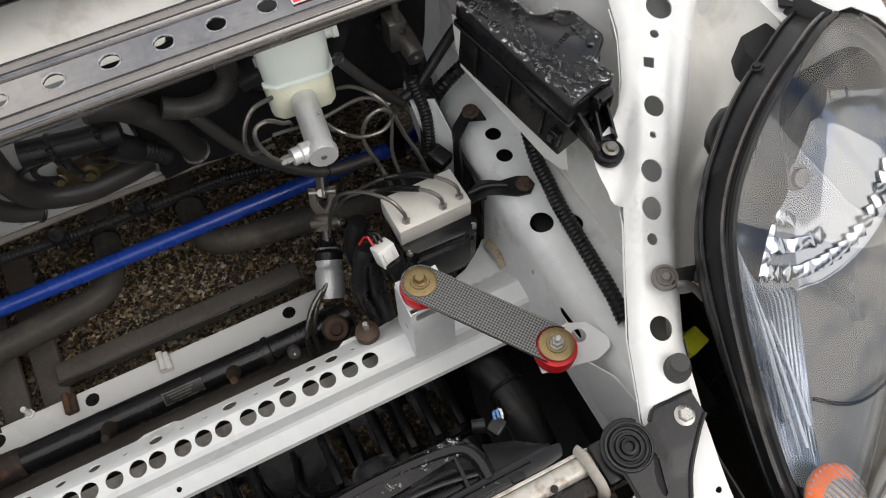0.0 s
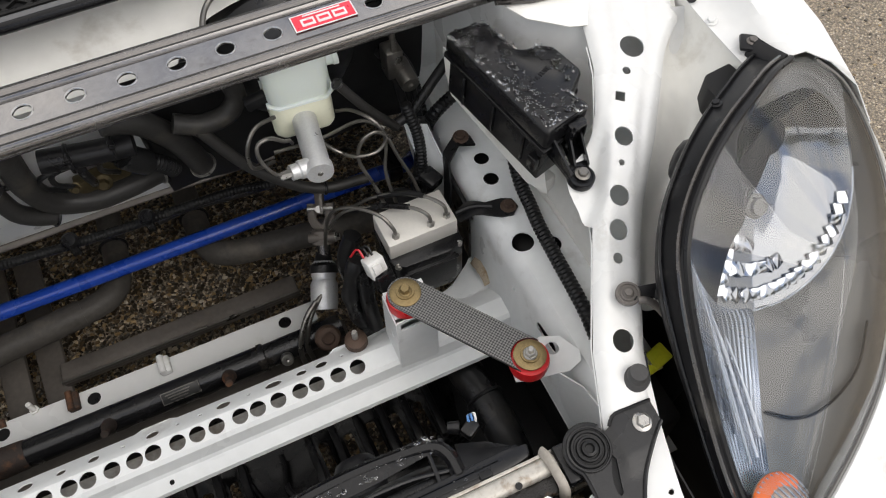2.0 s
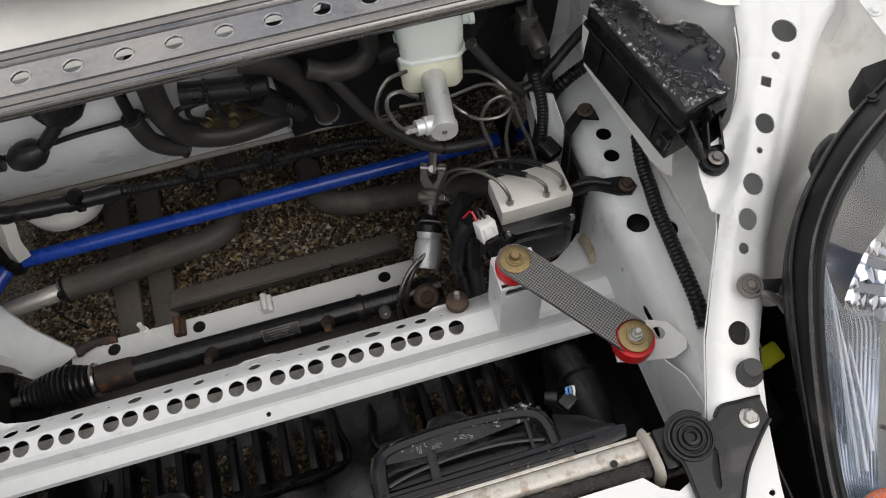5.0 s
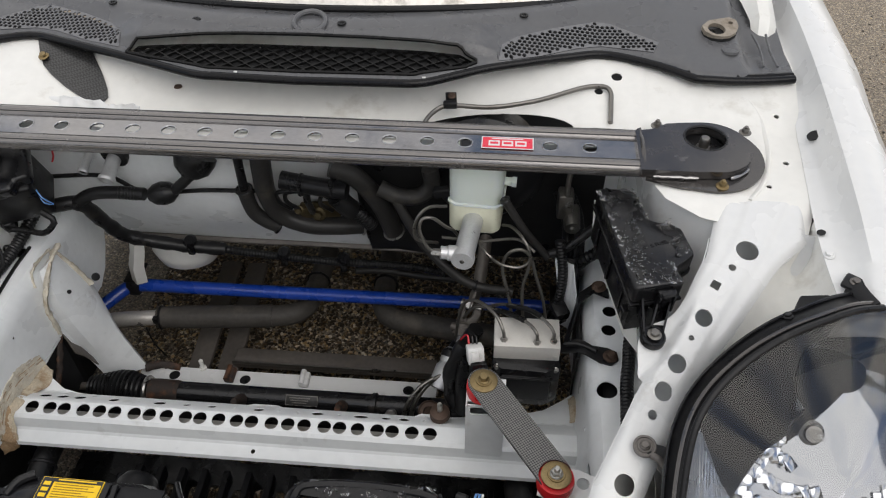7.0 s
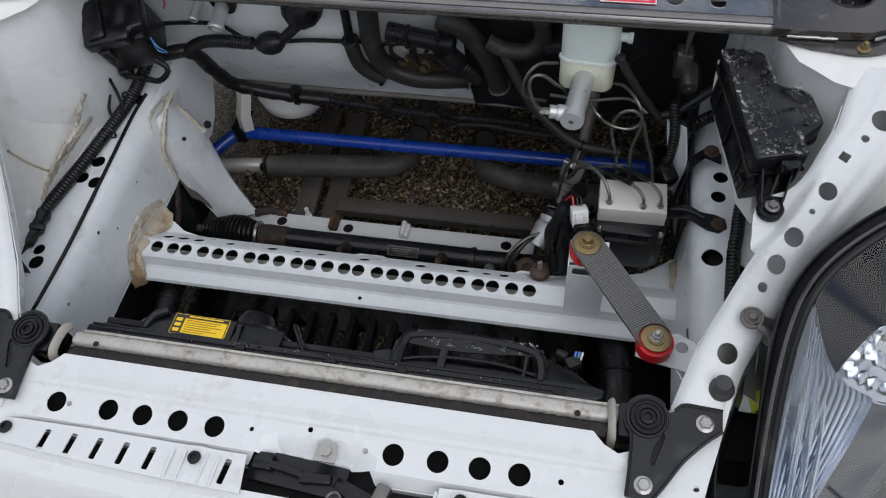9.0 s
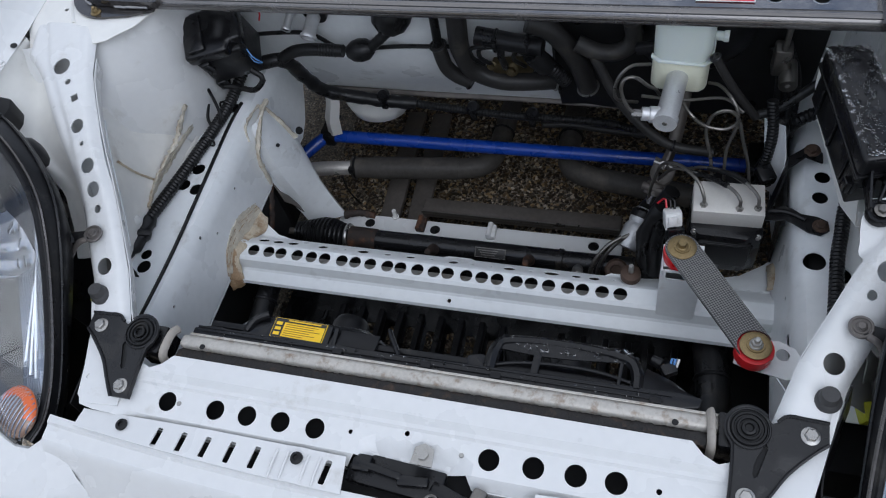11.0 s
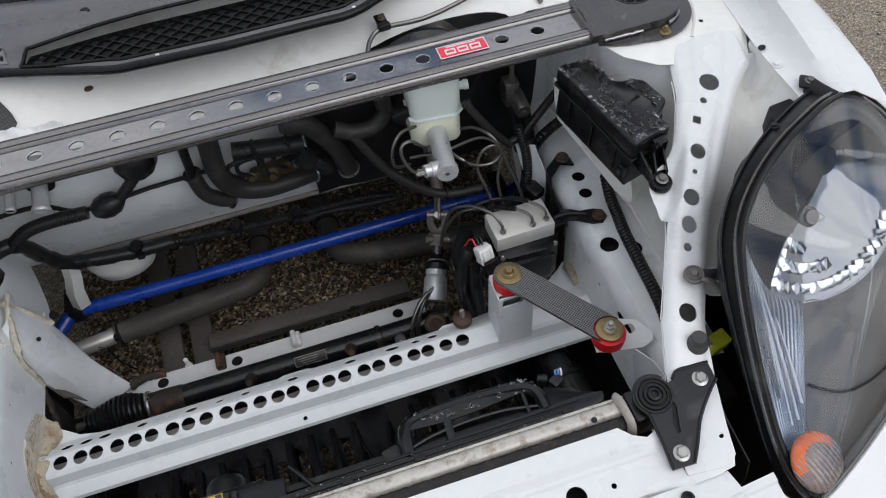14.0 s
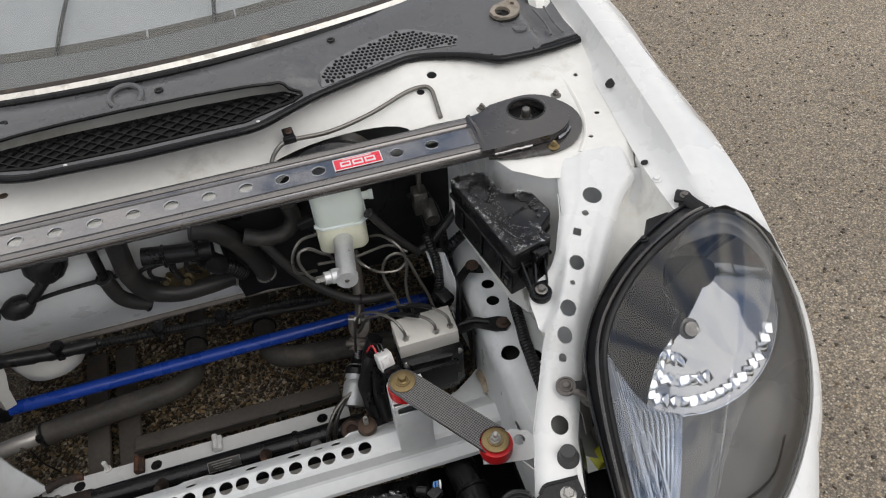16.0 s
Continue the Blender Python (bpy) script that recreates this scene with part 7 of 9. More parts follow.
hose("drain_hose", [(-0.117, 0.675, 0.70), (-0.119, 0.678, 0.656), (-0.122, 0.682, 0.605)], 0.008, RUBBER, "slim black rubber hose", clamps=(2,))
hose("drain_hose", [(-0.122, 0.682, 0.608), (-0.116, 0.686, 0.555), (-0.098, 0.69, 0.528), (-0.078, 0.695, 0.512)], 0.0135, HOSE, "black rubber drain hose with clamps", clamps=(0, 3))
hose("bypass_hose", [(0.153, 0.65, 0.628), (0.195, 0.632, 0.553), (0.244, 0.615, 0.503), (0.293, 0.605, 0.475), (0.36, 0.60, 0.470)], 0.0085, HOSE, "long grey-black rubber hose", clamps=(3,))
hose("fluid_hose", [(0.336, 0.590, 0.690), (0.355, 0.59, 0.655), (0.376, 0.59, 0.620), (0.411, 0.59, 0.571)], 0.0065, HOSE, "thin black rubber fluid hose", clamps=(0,))
hose("fluid_hose", [(0.411, 0.595, 0.571), (0.441, 0.60, 0.583), (0.483, 0.61, 0.622), (0.51, 0.62, 0.64)], 0.0075, RUBBER, "black taped wiring branch")
manifold = thing("heater_valve", (0.0, 0.66, 0.63), "black heater valve with hose stubs and clips", "valve")
part("valve", tube([(-0.045, 0.665, 0.648), (0.02, 0.66, 0.640), (0.07, 0.655, 0.638)], 0.016, 14, 0.01), PLASTIC_SAT, manifold)
for x in (-0.01, 0.045):
    part("clip", merge(ring((x, 0.661, 0.642), (1, 0, 0), 0.018, 0.0028, 20, 6), box((x, 0.648, 0.655), (0.008, 0.012, 0.010), 0.002)), BLACK_METAL, manifold)
part("ribbed_neck", conduit([(0.065, 0.66, 0.60), (0.085, 0.672, 0.57), (0.10, 0.685, 0.535)], 0.0135, 14, 0.007), RUBBER, manifold, "ribbed black neck")
part("elbow", tube([(0.05, 0.655, 0.625), (0.062, 0.658, 0.605), (0.072, 0.664, 0.588)], 0.018, 14, 0.008), RUBBER, manifold)
valve = thing("expansion_valve", (0.0, 0.70, 0.545), "tarnished brass pipe block with bolts on the bulkhead", "pipe block")
part("block", box((0.005, 0.700, 0.553), (0.075, 0.020, 0.026), 0.004, 0, 0, -6), BRASS, valve, "tarnished brass block")
bolt(valve, (0.004, 0.688, 0.552), (0, -1, 0.3), BRASS, 0.008, h=0.008, flange=1.6)
bolt(valve, (-0.032, 0.69, 0.558), (0, -1, 0.3), BRASS, 0.006, h=0.006)
part("pipe", tube([(-0.005, 0.685, 0.56), (-0.008, 0.672, 0.60), (0.0, 0.665, 0.635)], 0.0065, 10, 0.01), RUBBER, valve)
for x in (-0.045, -0.03, 0.03):
    part("pipe", tube([(x, 0.69, 0.56), (x - 0.018, 0.68, 0.585), (x - 0.01, 0.675, 0.612), (0.02, 0.668, 0.618), (0.055, 0.66, 0.605)], 0.004, 8, 0.01), RUBBER, valve)
stubs = thing("drain_stub", (-0.36, 0.69, 0.64), "pale metal heater pipe stub in a black grommet", "pipe stub", "pipe stubs")
part("stub", lathe([(0.0135, 0), (0.0150, 0.002), (0.0150, 0.006), (0.0125, 0.010), (0.0125, 0.05), (0.011, 0.05), (0.011, 0.004)], (-0.357, 0.660, 0.630), (0.1, 1, 0.45), 20, False), CAST, stubs)
part("bore", lathe([(0.0108, 0), (0, 0.0)], (-0.3562, 0.668, 0.6335), (0.1, 1, 0.45), 20), DARK, stubs)
part("grommet", lathe([(0.024, 0), (0.024, 0.012), (0, 0.012)], (-0.352, 0.70, 0.652), (0.1, 1, 0.2), 20), RUBBER, stubs)
stub2 = thing("drain_stub", (-0.405, 0.69, 0.64), "small pale metal pipe stub in a black grommet", "pipe stub", "pipe stubs")
part("stub", lathe([(0.008, 0), (0.0095, 0.002), (0.0095, 0.005), (0.0075, 0.008), (0.0075, 0.04), (0.006, 0.04), (0.006, 0.003)], (-0.403, 0.672, 0.636), (0.1, 1, 0.45), 16, False), CAST, stub2)
part("bore", lathe([(0.006, 0), (0, 0.0)], (-0.403, 0.674, 0.637), (0.1, 1, 0.45), 16), DARK, stub2)

# wiring on the bulkhead
loom = thing("wiring_loom", (-0.2, 0.74, 0.39), "black taped wiring loom with plastic clips along the bulkhead", "wiring loom")
part("trunk", tube([(-0.52, 0.63, 0.585), (-0.47, 0.645, 0.578), (-0.425, 0.66, 0.575), (-0.408, 0.68, 0.515), (-0.392, 0.700, 0.462), (-0.345, 0.718, 0.430), (-0.285, 0.732, 0.408), (-0.22, 0.745, 0.392)], 0.0135, 12, 0.01, radius=lambda i, far: 1 + 0.12 * math.sin(i * 1.7) * math.sin(i * 0.43)), RUBBER, loom, "taped trunk")
part("conduit", conduit([(-0.22, 0.745, 0.392), (-0.171, 0.751, 0.379), (-0.02, 0.756, 0.362), (0.15, 0.758, 0.357), (0.225, 0.75, 0.350)], 0.0085, 10, 0.006), RUBBER, loom, "ribbed conduit")
for p in ((-0.278, 0.727, 0.412), (-0.10, 0.748, 0.372), (0.02, 0.75, 0.362)):
    part("clip", merge(box((p[0], p[1] - 0.008, p[2] + 0.004), (0.014, 0.008, 0.034), 0.003), lathe([(0.014, 0), (0.010, 0.006), (0, 0.006)], (p[0], p[1] - 0.002, p[2] + 0.018), (0, -0.5, 1), 14)), PLASTIC, loom)
part("branch", tube([(-0.43, 0.655, 0.578), (-0.395, 0.662, 0.597), (-0.345, 0.665, 0.601), (-0.298, 0.665, 0.600)], 0.0115, 12, 0.01), RUBBER, loom)
part("ribs", conduit([(-0.345, 0.665, 0.601), (-0.31, 0.665, 0.600)], 0.0125, 12, 0.006), RUBBER, loom)
part("boot", lathe([(0.012, -0.025), (0.019, -0.014), (0.0215, 0.0), (0.019, 0.014), (0.010, 0.025), (0, 0.025)], (-0.262, 0.663, 0.606), (1, 0, 0.25), 18), RUBBER, loom, "rubber boot")
part("neck", conduit([(-0.242, 0.663, 0.612), (-0.222, 0.664, 0.630), (-0.205, 0.668, 0.645)], 0.010, 12, 0.008), RUBBER, loom)
part("grommet", lathe([(0.016, 0), (0.030, 0.012), (0.036, 0.03), (0.036, 0.04), (0, 0.04)], (-0.205, 0.665, 0.645), (0.3, 0.5, 0.8), 22), RUBBER, loom, "large bulkhead grommet")
part("thin_cable", tube([(-0.50, 0.69, 0.607), (-0.404, 0.69, 0.617), (-0.36, 0.69, 0.612), (-0.31, 0.69, 0.583), (-0.20, 0.69, 0.594), (-0.137, 0.69, 0.597), (-0.085, 0.69, 0.60)], 0.004, 8, 0.012), RUBBER, loom)
part("red_cable", tube([(-0.43, 0.66, 0.70), (-0.433, 0.66, 0.682), (-0.436, 0.655, 0.672)], 0.0016, 8, 0.01), REDWIRE, loom, "red cable")

leg_loom = thing("leg_loom", (-0.545, 0.45, 0.525), "black ribbed wiring conduit along the chassis leg", "wiring loom", "leg looms")
part("conduit", conduit([(-0.520, 0.66, 0.545), (-0.528, 0.60, 0.528), (-0.530, 0.56, 0.526), (-0.537, 0.496, 0.526), (-0.548, 0.42, 0.526), (-0.560, 0.345, 0.528), (-0.566, 0.305, 0.530)], 0.0115, 12, 0.0065), RUBBER, leg_loom)
part("tape_end", tube([(-0.566, 0.305, 0.530), (-0.565, 0.27, 0.527), (-0.575, 0.235, 0.528), (-0.59, 0.19, 0.54)], 0.014, 12, 0.008, radius=lambda i, far: 1 + 0.15 * math.sin(i * 2.1)), RUBBER, leg_loom)
part("branch", tube([(-0.566, 0.30, 0.532), (-0.585, 0.31, 0.548), (-0.60, 0.325, 0.560)], 0.008, 10, 0.008), RUBBER, leg_loom)
part("plug", merge(box((-0.60, 0.325, 0.565), (0.022, 0.026, 0.022), 0.003, 20), lathe([(0.011, 0), (0.009, 0.02), (0, 0.02)], (-0.598, 0.342, 0.572), (0, 1, 0.3), 14)), WHITE_PL, leg_loom, "dirty white plug")
part("cable", tube([(-0.512, 0.60, 0.5165), (-0.514, 0.54, 0.517), (-0.507, 0.40, 0.517), (-0.500, 0.25, 0.517), (-0.503, 0.12, 0.513)], 0.0032, 8, 0.02), RUBBER, leg_loom, "thin black cable")
for y in (0.49, 0.58):
    part("tie", ring((-0.533, y, 0.526), (0, 1, 0), 0.0125, 0.0022, 16, 6), PLASTIC, leg_loom)
leg_loom2 = thing("leg_loom", (0.535, 0.35, 0.525), "black ribbed wiring conduit beside the inner wing", "wiring loom", "leg looms")
part("conduit", conduit([(0.548, 0.49, 0.545), (0.541, 0.45, 0.530), (0.537, 0.414, 0.527), (0.531, 0.374, 0.527), (0.527, 0.315, 0.527), (0.522, 0.24, 0.527), (0.518, 0.20, 0.52)], 0.0105, 12, 0.0065), RUBBER, leg_loom2)
part("conduit", conduit([(0.46, 0.62, 0.50), (0.475, 0.60, 0.56), (0.515, 0.60, 0.59), (0.55, 0.60, 0.60)], 0.0105, 12, 0.0065), RUBBER, leg_loom2)
part("conduit", conduit([(0.435, 0.56, 0.47), (0.440, 0.58, 0.54), (0.43, 0.60, 0.60)], 0.009, 10, 0.006), RUBBER, leg_loom2)
part("holder", box((0.548, 0.41, 0.585), (0.022, 0.03, 0.03), 0.005, 20), CREAM, leg_loom2, "pale plastic holder")

# relay box with its wires
relay = thing("relay_box", (-0.50, 0.62, 0.60), "black plastic relay box with a lid hung by the strut tower", "relay box")
QM = Matrix.Translation((-0.497, 0.612, 0.660)) @ pose(0, 0, 0, 24, -6, 22)
part("body", moved(prism([(-0.052, -0.036), (0.040, -0.040), (0.048, 0.036), (-0.048, 0.040)], -0.075, 0.024, 0.006, 3), QM), PLASTIC_SAT, relay)
part("lid", moved(prism([(-0.056, -0.042), (0.020, -0.046), (0.026, -0.030), (0.050, -0.030), (0.052, 0.042), (-0.052, 0.044)], 0.018, 0.046, 0.007, 3), QM), PLASTIC, relay, "black lid")
part("lid_step", moved(box((-0.030, 0.0, 0.048), (0.032, 0.07, 0.010), 0.004), QM), PLASTIC, relay)
part("latch", moved(box((-0.03, -0.046, 0.01), (0.016, 0.008, 0.03), 0.002), QM), PLASTIC, relay)
part("foot", moved(box((-0.045, -0.03, -0.085), (0.02, 0.02, 0.03), 0.004), QM), PLASTIC, relay)
part("wire_loop", tube([(-0.548, 0.575, 0.575), (-0.53, 0.555, 0.560), (-0.522, 0.54, 0.540), (-0.533, 0.525, 0.525), (-0.548, 0.535, 0.535), (-0.552, 0.56, 0.55)], 0.003, 8, 0.006), RUBBER, relay)
for i in range(3):
    part("wire", tube([(-0.445, 0.60, 0.655 - 0.006 * i), (-0.434, 0.592, 0.645 - 0.006 * i), (-0.426, 0.60, 0.625)], 0.0014, 8, 0.008), BLUEWIRE if i != 1 else RUBBER, relay)
part("cable", tube([(-0.46, 0.605, 0.60), (-0.44, 0.60, 0.585), (-0.46, 0.59, 0.565), (-0.50, 0.60, 0.558), (-0.53, 0.60, 0.56)], 0.0055, 8, 0.01), RUBBER, relay)

# ---- brake pipes ----
def pipe(path, label, r=0.0027, sleeve=None):
    t = thing("brake_pipe", path[0], label, "brake pipe", "brake pipes")
    part("pipe", tube(path, r, 8, 0.005), PIPE, t)
    if sleeve:
        part("sleeve", tube(sleeve, r * 1.6, 8, 0.006), RUBBER, t)
    return t


PL = "bent bare steel brake pipe on the hydraulic unit"
pipe([(0.346, 0.447, 0.529), (0.344, 0.450, 0.542), (0.332, 0.468, 0.556), (0.305, 0.50, 0.550), (0.280, 0.525, 0.520), (0.268, 0.54, 0.46), (0.262, 0.55, 0.40)], PL)
pipe([(0.398, 0.445, 0.529), (0.396, 0.450, 0.541), (0.382, 0.468, 0.543), (0.350, 0.495, 0.533), (0.300, 0.53, 0.505), (0.275, 0.55, 0.45)], PL, sleeve=[(0.378, 0.472, 0.543), (0.350, 0.495, 0.533), (0.318, 0.518, 0.515)])
pipe([(0.424, 0.449, 0.529), (0.422, 0.455, 0.542), (0.408, 0.474, 0.545), (0.383, 0.50, 0.538), (0.345, 0.525, 0.52), (0.31, 0.55, 0.48)], PL, sleeve=[(0.404, 0.480, 0.545), (0.383, 0.50, 0.538), (0.350, 0.522, 0.522)])
pipe([(0.358, 0.515, 0.50), (0.350, 0.535, 0.535), (0.338, 0.55, 0.578), (0.346, 0.552, 0.611), (0.367, 0.553, 0.620), (0.382, 0.553, 0.602), (0.367, 0.551, 0.583), (0.336, 0.55, 0.588), (0.314, 0.552, 0.606), (0.300, 0.57, 0.612), (0.292, 0.585, 0.615)], "looped bare steel brake pipe")
pipe([(0.417, 0.52, 0.48), (0.408, 0.54, 0.52), (0.396, 0.55, 0.555), (0.384, 0.553, 0.600)], PL)
pipe([(0.378, 0.52, 0.478), (0.373, 0.545, 0.536), (0.381, 0.556, 0.582), (0.379, 0.56, 0.612), (0.366, 0.575, 0.628), (0.350, 0.60, 0.625), (0.335, 0.62, 0.61)], "looped bare steel brake pipe")
pipe([(0.239, 0.522, 0.637), (0.222, 0.520, 0.645), (0.209, 0.525, 0.675), (0.212, 0.53, 0.695), (0.228, 0.535, 0.695), (0.246, 0.55, 0.665), (0.256, 0.575, 0.635), (0.262, 0.60, 0.60)], "bare steel brake pipe on the cylinder nose")
pipe([(0.246, 0.575, 0.685), (0.218, 0.56, 0.693), (0.200, 0.55, 0.672), (0.200, 0.55, 0.635), (0.23, 0.58, 0.60)], "bare steel brake pipe beside the cylinder")
pipe([(0.235, 0.60, 0.594), (0.30, 0.60, 0.590), (0.36, 0.60, 0.598), (0.39, 0.58, 0.59)], "bare steel brake pipe behind the cylinder")
line = [(0.196, 0.640, 0.748), (0.202, 0.664, 0.766), (0.217, 0.695, 0.778), (0.242, 0.706, 0.783), (0.308, 0.706, 0.783), (0.380, 0.722, 0.788), (0.450, 0.737, 0.795), (0.482, 0.737, 0.797), (0.492, 0.726, 0.795), (0.492, 0.705, 0.792), (0.490, 0.665, 0.785)]
pipe([(x, y, max(z, shelf_fn(x, y)[2] + 0.007) if y > 0.69 else z + 0.006) for x, y, z in line], "bare steel pipe clipped on the scuttle", 0.0038)
clipb = thing("pipe_clip", (0.24, 0.725, 0.775), "dark steel pipe clip with a rusty screw", "pipe clip")
part("clip", merge(box((0.242, 0.722, 0.782), (0.018, 0.034, 0.005), 0.0015, 6, 12), box((0.2415, 0.706, 0.785), (0.022, 0.012, 0.011), 0.003, 6)), BLACK_METAL, clipb)
bolt(clipb, (0.2425, 0.729, 0.786), (0, -0.2, 1), RUSTBOLT, 0.0045, h=0.003)
clutch = thing("clutch_cylinder", (0.45, 0.66, 0.60), "grey cast clutch cylinder with a hose union", "cylinder")
part("body", merge(lathe([(0.013, 0), (0.014, 0.004), (0.014, 0.05), (0, 0.05)], (0.450, 0.625, 0.605), (0, 1, 0.1), 18), box((0.437, 0.66, 0.63), (0.026, 0.03, 0.05), 0.004)), PIPE, clutch)
part("pipe", tube([(0.437, 0.65, 0.655), (0.44, 0.655, 0.70), (0.46, 0.66, 0.73)], 0.0045, 8, 0.01), PIPE, clutch)
part("hose", tube([(0.46, 0.67, 0.73), (0.50, 0.655, 0.745), (0.53, 0.65, 0.74)], 0.006, 8, 0.01), RUBBER, clutch)
bolt(clutch, (0.4505, 0.6245, 0.605), (0, -1, -0.1), PIPE, 0.004, h=0.002, flange=1.2)
# connector plug and loom by the hydraulic unit
conn = thing("wiring_plug", (0.30, 0.41, 0.50), "white wiring plug on a black bundled loom", "connector")
part("plug", merge(box((0.3025, 0.418, 0.520), (0.026, 0.022, 0.030), 0.003, 15, -25), box((0.3025, 0.408, 0.527), (0.012, 0.006, 0.016), 0.001, 15, -25)), WHITE_PL, conn, "white plastic plug")
part("socket", box((0.309, 0.402, 0.500), (0.026, 0.024, 0.034), 0.003, 15, -25), PLASTIC, conn)
for i in range(3):
    part("wire", tube([(0.292 + 0.006 * i, 0.428, 0.532), (0.288 + 0.006 * i, 0.44, 0.54), (0.278, 0.445, 0.52)], 0.0017, 6, 0.006), REDWIRE if i == 0 else RUBBER, conn)
part("loom", tube([(0.285, 0.44, 0.515), (0.268, 0.43, 0.48), (0.262, 0.42, 0.44), (0.270, 0.41, 0.39), (0.275, 0.41, 0.33)], 0.012, 12, 0.01, radius=lambda i, far: 1 + 0.15 * math.sin(i * 1.3)), RUBBER, conn)
part("loom", tube([(0.29, 0.43, 0.50), (0.283, 0.41, 0.45), (0.285, 0.40, 0.39)], 0.012, 10, 0.01), RUBBER, conn)
part("loom", tube([(0.30, 0.51, 0.47), (0.28, 0.50, 0.42), (0.29, 0.47, 0.36)], 0.014, 12, 0.01), RUBBER, conn)
stud = thing("rubber_stud", (0.249, 0.382, 0.40), "dark rubber mount with a threaded stud on the beam", "mount")
part("cup", lathe([(0.017, -0.006), (0.016, 0.004), (0.008, 0.008), (0, 0.008)], (0.2485, 0.384, 0.402), seg=20), RUSTBOLT, stud)
part("thread", lathe([(0.0045, 0), (0.0045, 0.018), (0.0035, 0.020), (0, 0.020)], (0.2485, 0.384, 0.408), seg=10), ZINC, stud)
wall2 = thing("tower_brace", (0.46, 0.57, 0.5), "pale folded brace plate behind the brake unit", "bracket")
part("brace", solid(loft([[(0.425, 0.60, 0.56), (0.435, 0.58, 0.50), (0.44, 0.56, 0.44)], [(0.455, 0.585, 0.56), (0.455, 0.565, 0.50), (0.455, 0.55, 0.44)], [(0.462, 0.55, 0.525), (0.462, 0.54, 0.48), (0.462, 0.53, 0.43)]]), 0.002), INNER, wall2)

# ---- bonnet latch ----
latch = thing("bonnet_latch", (0.03, -0.07, 0.56), "black greasy bonnet latch with a coil spring", "latch")
part("base", box((0.0, -0.062, 0.575), (0.125, 0.040, 0.012), 0.003, -4), BLACK_METAL, latch)
part("hook", merge(box((-0.02, -0.060, 0.586), (0.060, 0.010, 0.010), 0.003, -8), box((0.025, -0.066, 0.584), (0.040, 0.014, 0.012), 0.003, 6), box((-0.045, -0.055, 0.585), (0.025, 0.022, 0.010), 0.003)), PLASTIC, latch)
part("lever", box((0.075, -0.075, 0.577), (0.06, 0.020, 0.010), 0.004, -18), PLASTIC, latch)
part("pad", box((0.108, -0.075, 0.585), (0.018, 0.028, 0.018), 0.003, -15), PIPE, latch)
part("eye", merge(sheet([(0.020, -0.050), (0.048, -0.050), (0.046, -0.028), (0.034, -0.022), (0.022, -0.028)], [], lambda u, v: (u, v, 0.604), 0.003, 0.02), lathe([(0.0075, 0), (0.0075, 0.006), (0, 0.006)], (0.034, -0.037, 0.603), seg=6)), ZINC, latch, "zinc mounting tab")
turns = [(0.052 + 0.0085 * math.cos(a), -0.086 + 0.0085 * math.sin(a), 0.585 - 0.030 * a / (10 * math.pi)) for a in (math.pi * i / 6 for i in range(61))]
part("spring", tube(turns, 0.0017, 6, 0.003), PIPE, latch, "steel coil spring")
# black box added to stand for the unlit space below the latch
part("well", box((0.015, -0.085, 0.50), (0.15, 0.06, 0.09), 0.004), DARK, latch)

# wiring plugs on the inner wing
plugs = thing("wiring_plug", (-0.583, 0.297, 0.55), "white and grey wiring plugs on a harness branch", "connector")
part("plug", box((-0.590, 0.305, 0.566), (0.022, 0.034, 0.024), 0.003, 12), WHITE_PL, plugs)
part("plug", lathe([(0.0095, 0), (0.0095, 0.020), (0.011, 0.021), (0.011, 0.027), (0.007, 0.029), (0, 0.029)], (-0.583, 0.292, 0.562), (0.75, -0.5, -0.1), 14), WHITE_PL, plugs)
part("lead", tube([(-0.590, 0.285, 0.560), (-0.570, 0.268, 0.545), (-0.548, 0.275, 0.532)], 0.006, 8, 0.008), RUBBER, plugs)

# near-black sheet added over the bulkhead, standing in for shade behind the cylinder
pad = thing("bulkhead_shade", (0.30, 0.70, 0.40), "near-black sheet standing in for shade on the bulkhead", "insulation pad")
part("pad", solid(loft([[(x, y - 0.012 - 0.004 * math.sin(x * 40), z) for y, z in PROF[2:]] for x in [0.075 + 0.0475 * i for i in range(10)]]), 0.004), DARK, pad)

# clips and an edge line made up for that sheet
for x, z in ((0.12, 0.66), (0.28, 0.50), (0.44, 0.62), (0.42, 0.44)):
    y = lerp_at(-z, [-p[1] for p in PROF], [p[0] for p in PROF]) - 0.018
    part("push_clip", lathe([(0.009, 0), (0.008, 0.002), (0.003, 0.003), (0, 0.003)], (x, y, z), (0, -1, 0.1), 14), PLASTIC, pad)
part("edge_binding", tube([(0.078, PROF[2][0] - 0.014, 0.70), (0.078, PROF[4][0] - 0.014, 0.55), (0.078, PROF[6][0] - 0.014, 0.44)], 0.004, 6, 0.02), RUBBER, pad)

# dark clutter between brake unit and chassis leg: added black sheet, taped wiring
flap = thing("leg_cover_sheet", (0.472, 0.55, 0.43), "black sheet added to hide the pale chassis leg wall", "rubber flap")
flap_ol = [(0.455, 0.375), (0.66, 0.372), (0.67, 0.46), (0.64, 0.492), (0.60, 0.484), (0.565, 0.497), (0.52, 0.486), (0.485, 0.492), (0.46, 0.47)]
part("flap", sheet(flap_ol, [], lambda u, v: (0.4705 - 0.003 * math.sin(u * 45) + 0.012 * max(0.0, (u - 0.5) / 0.25) ** 2, u, v), 0.003, 0.015), RUBBER, flap)
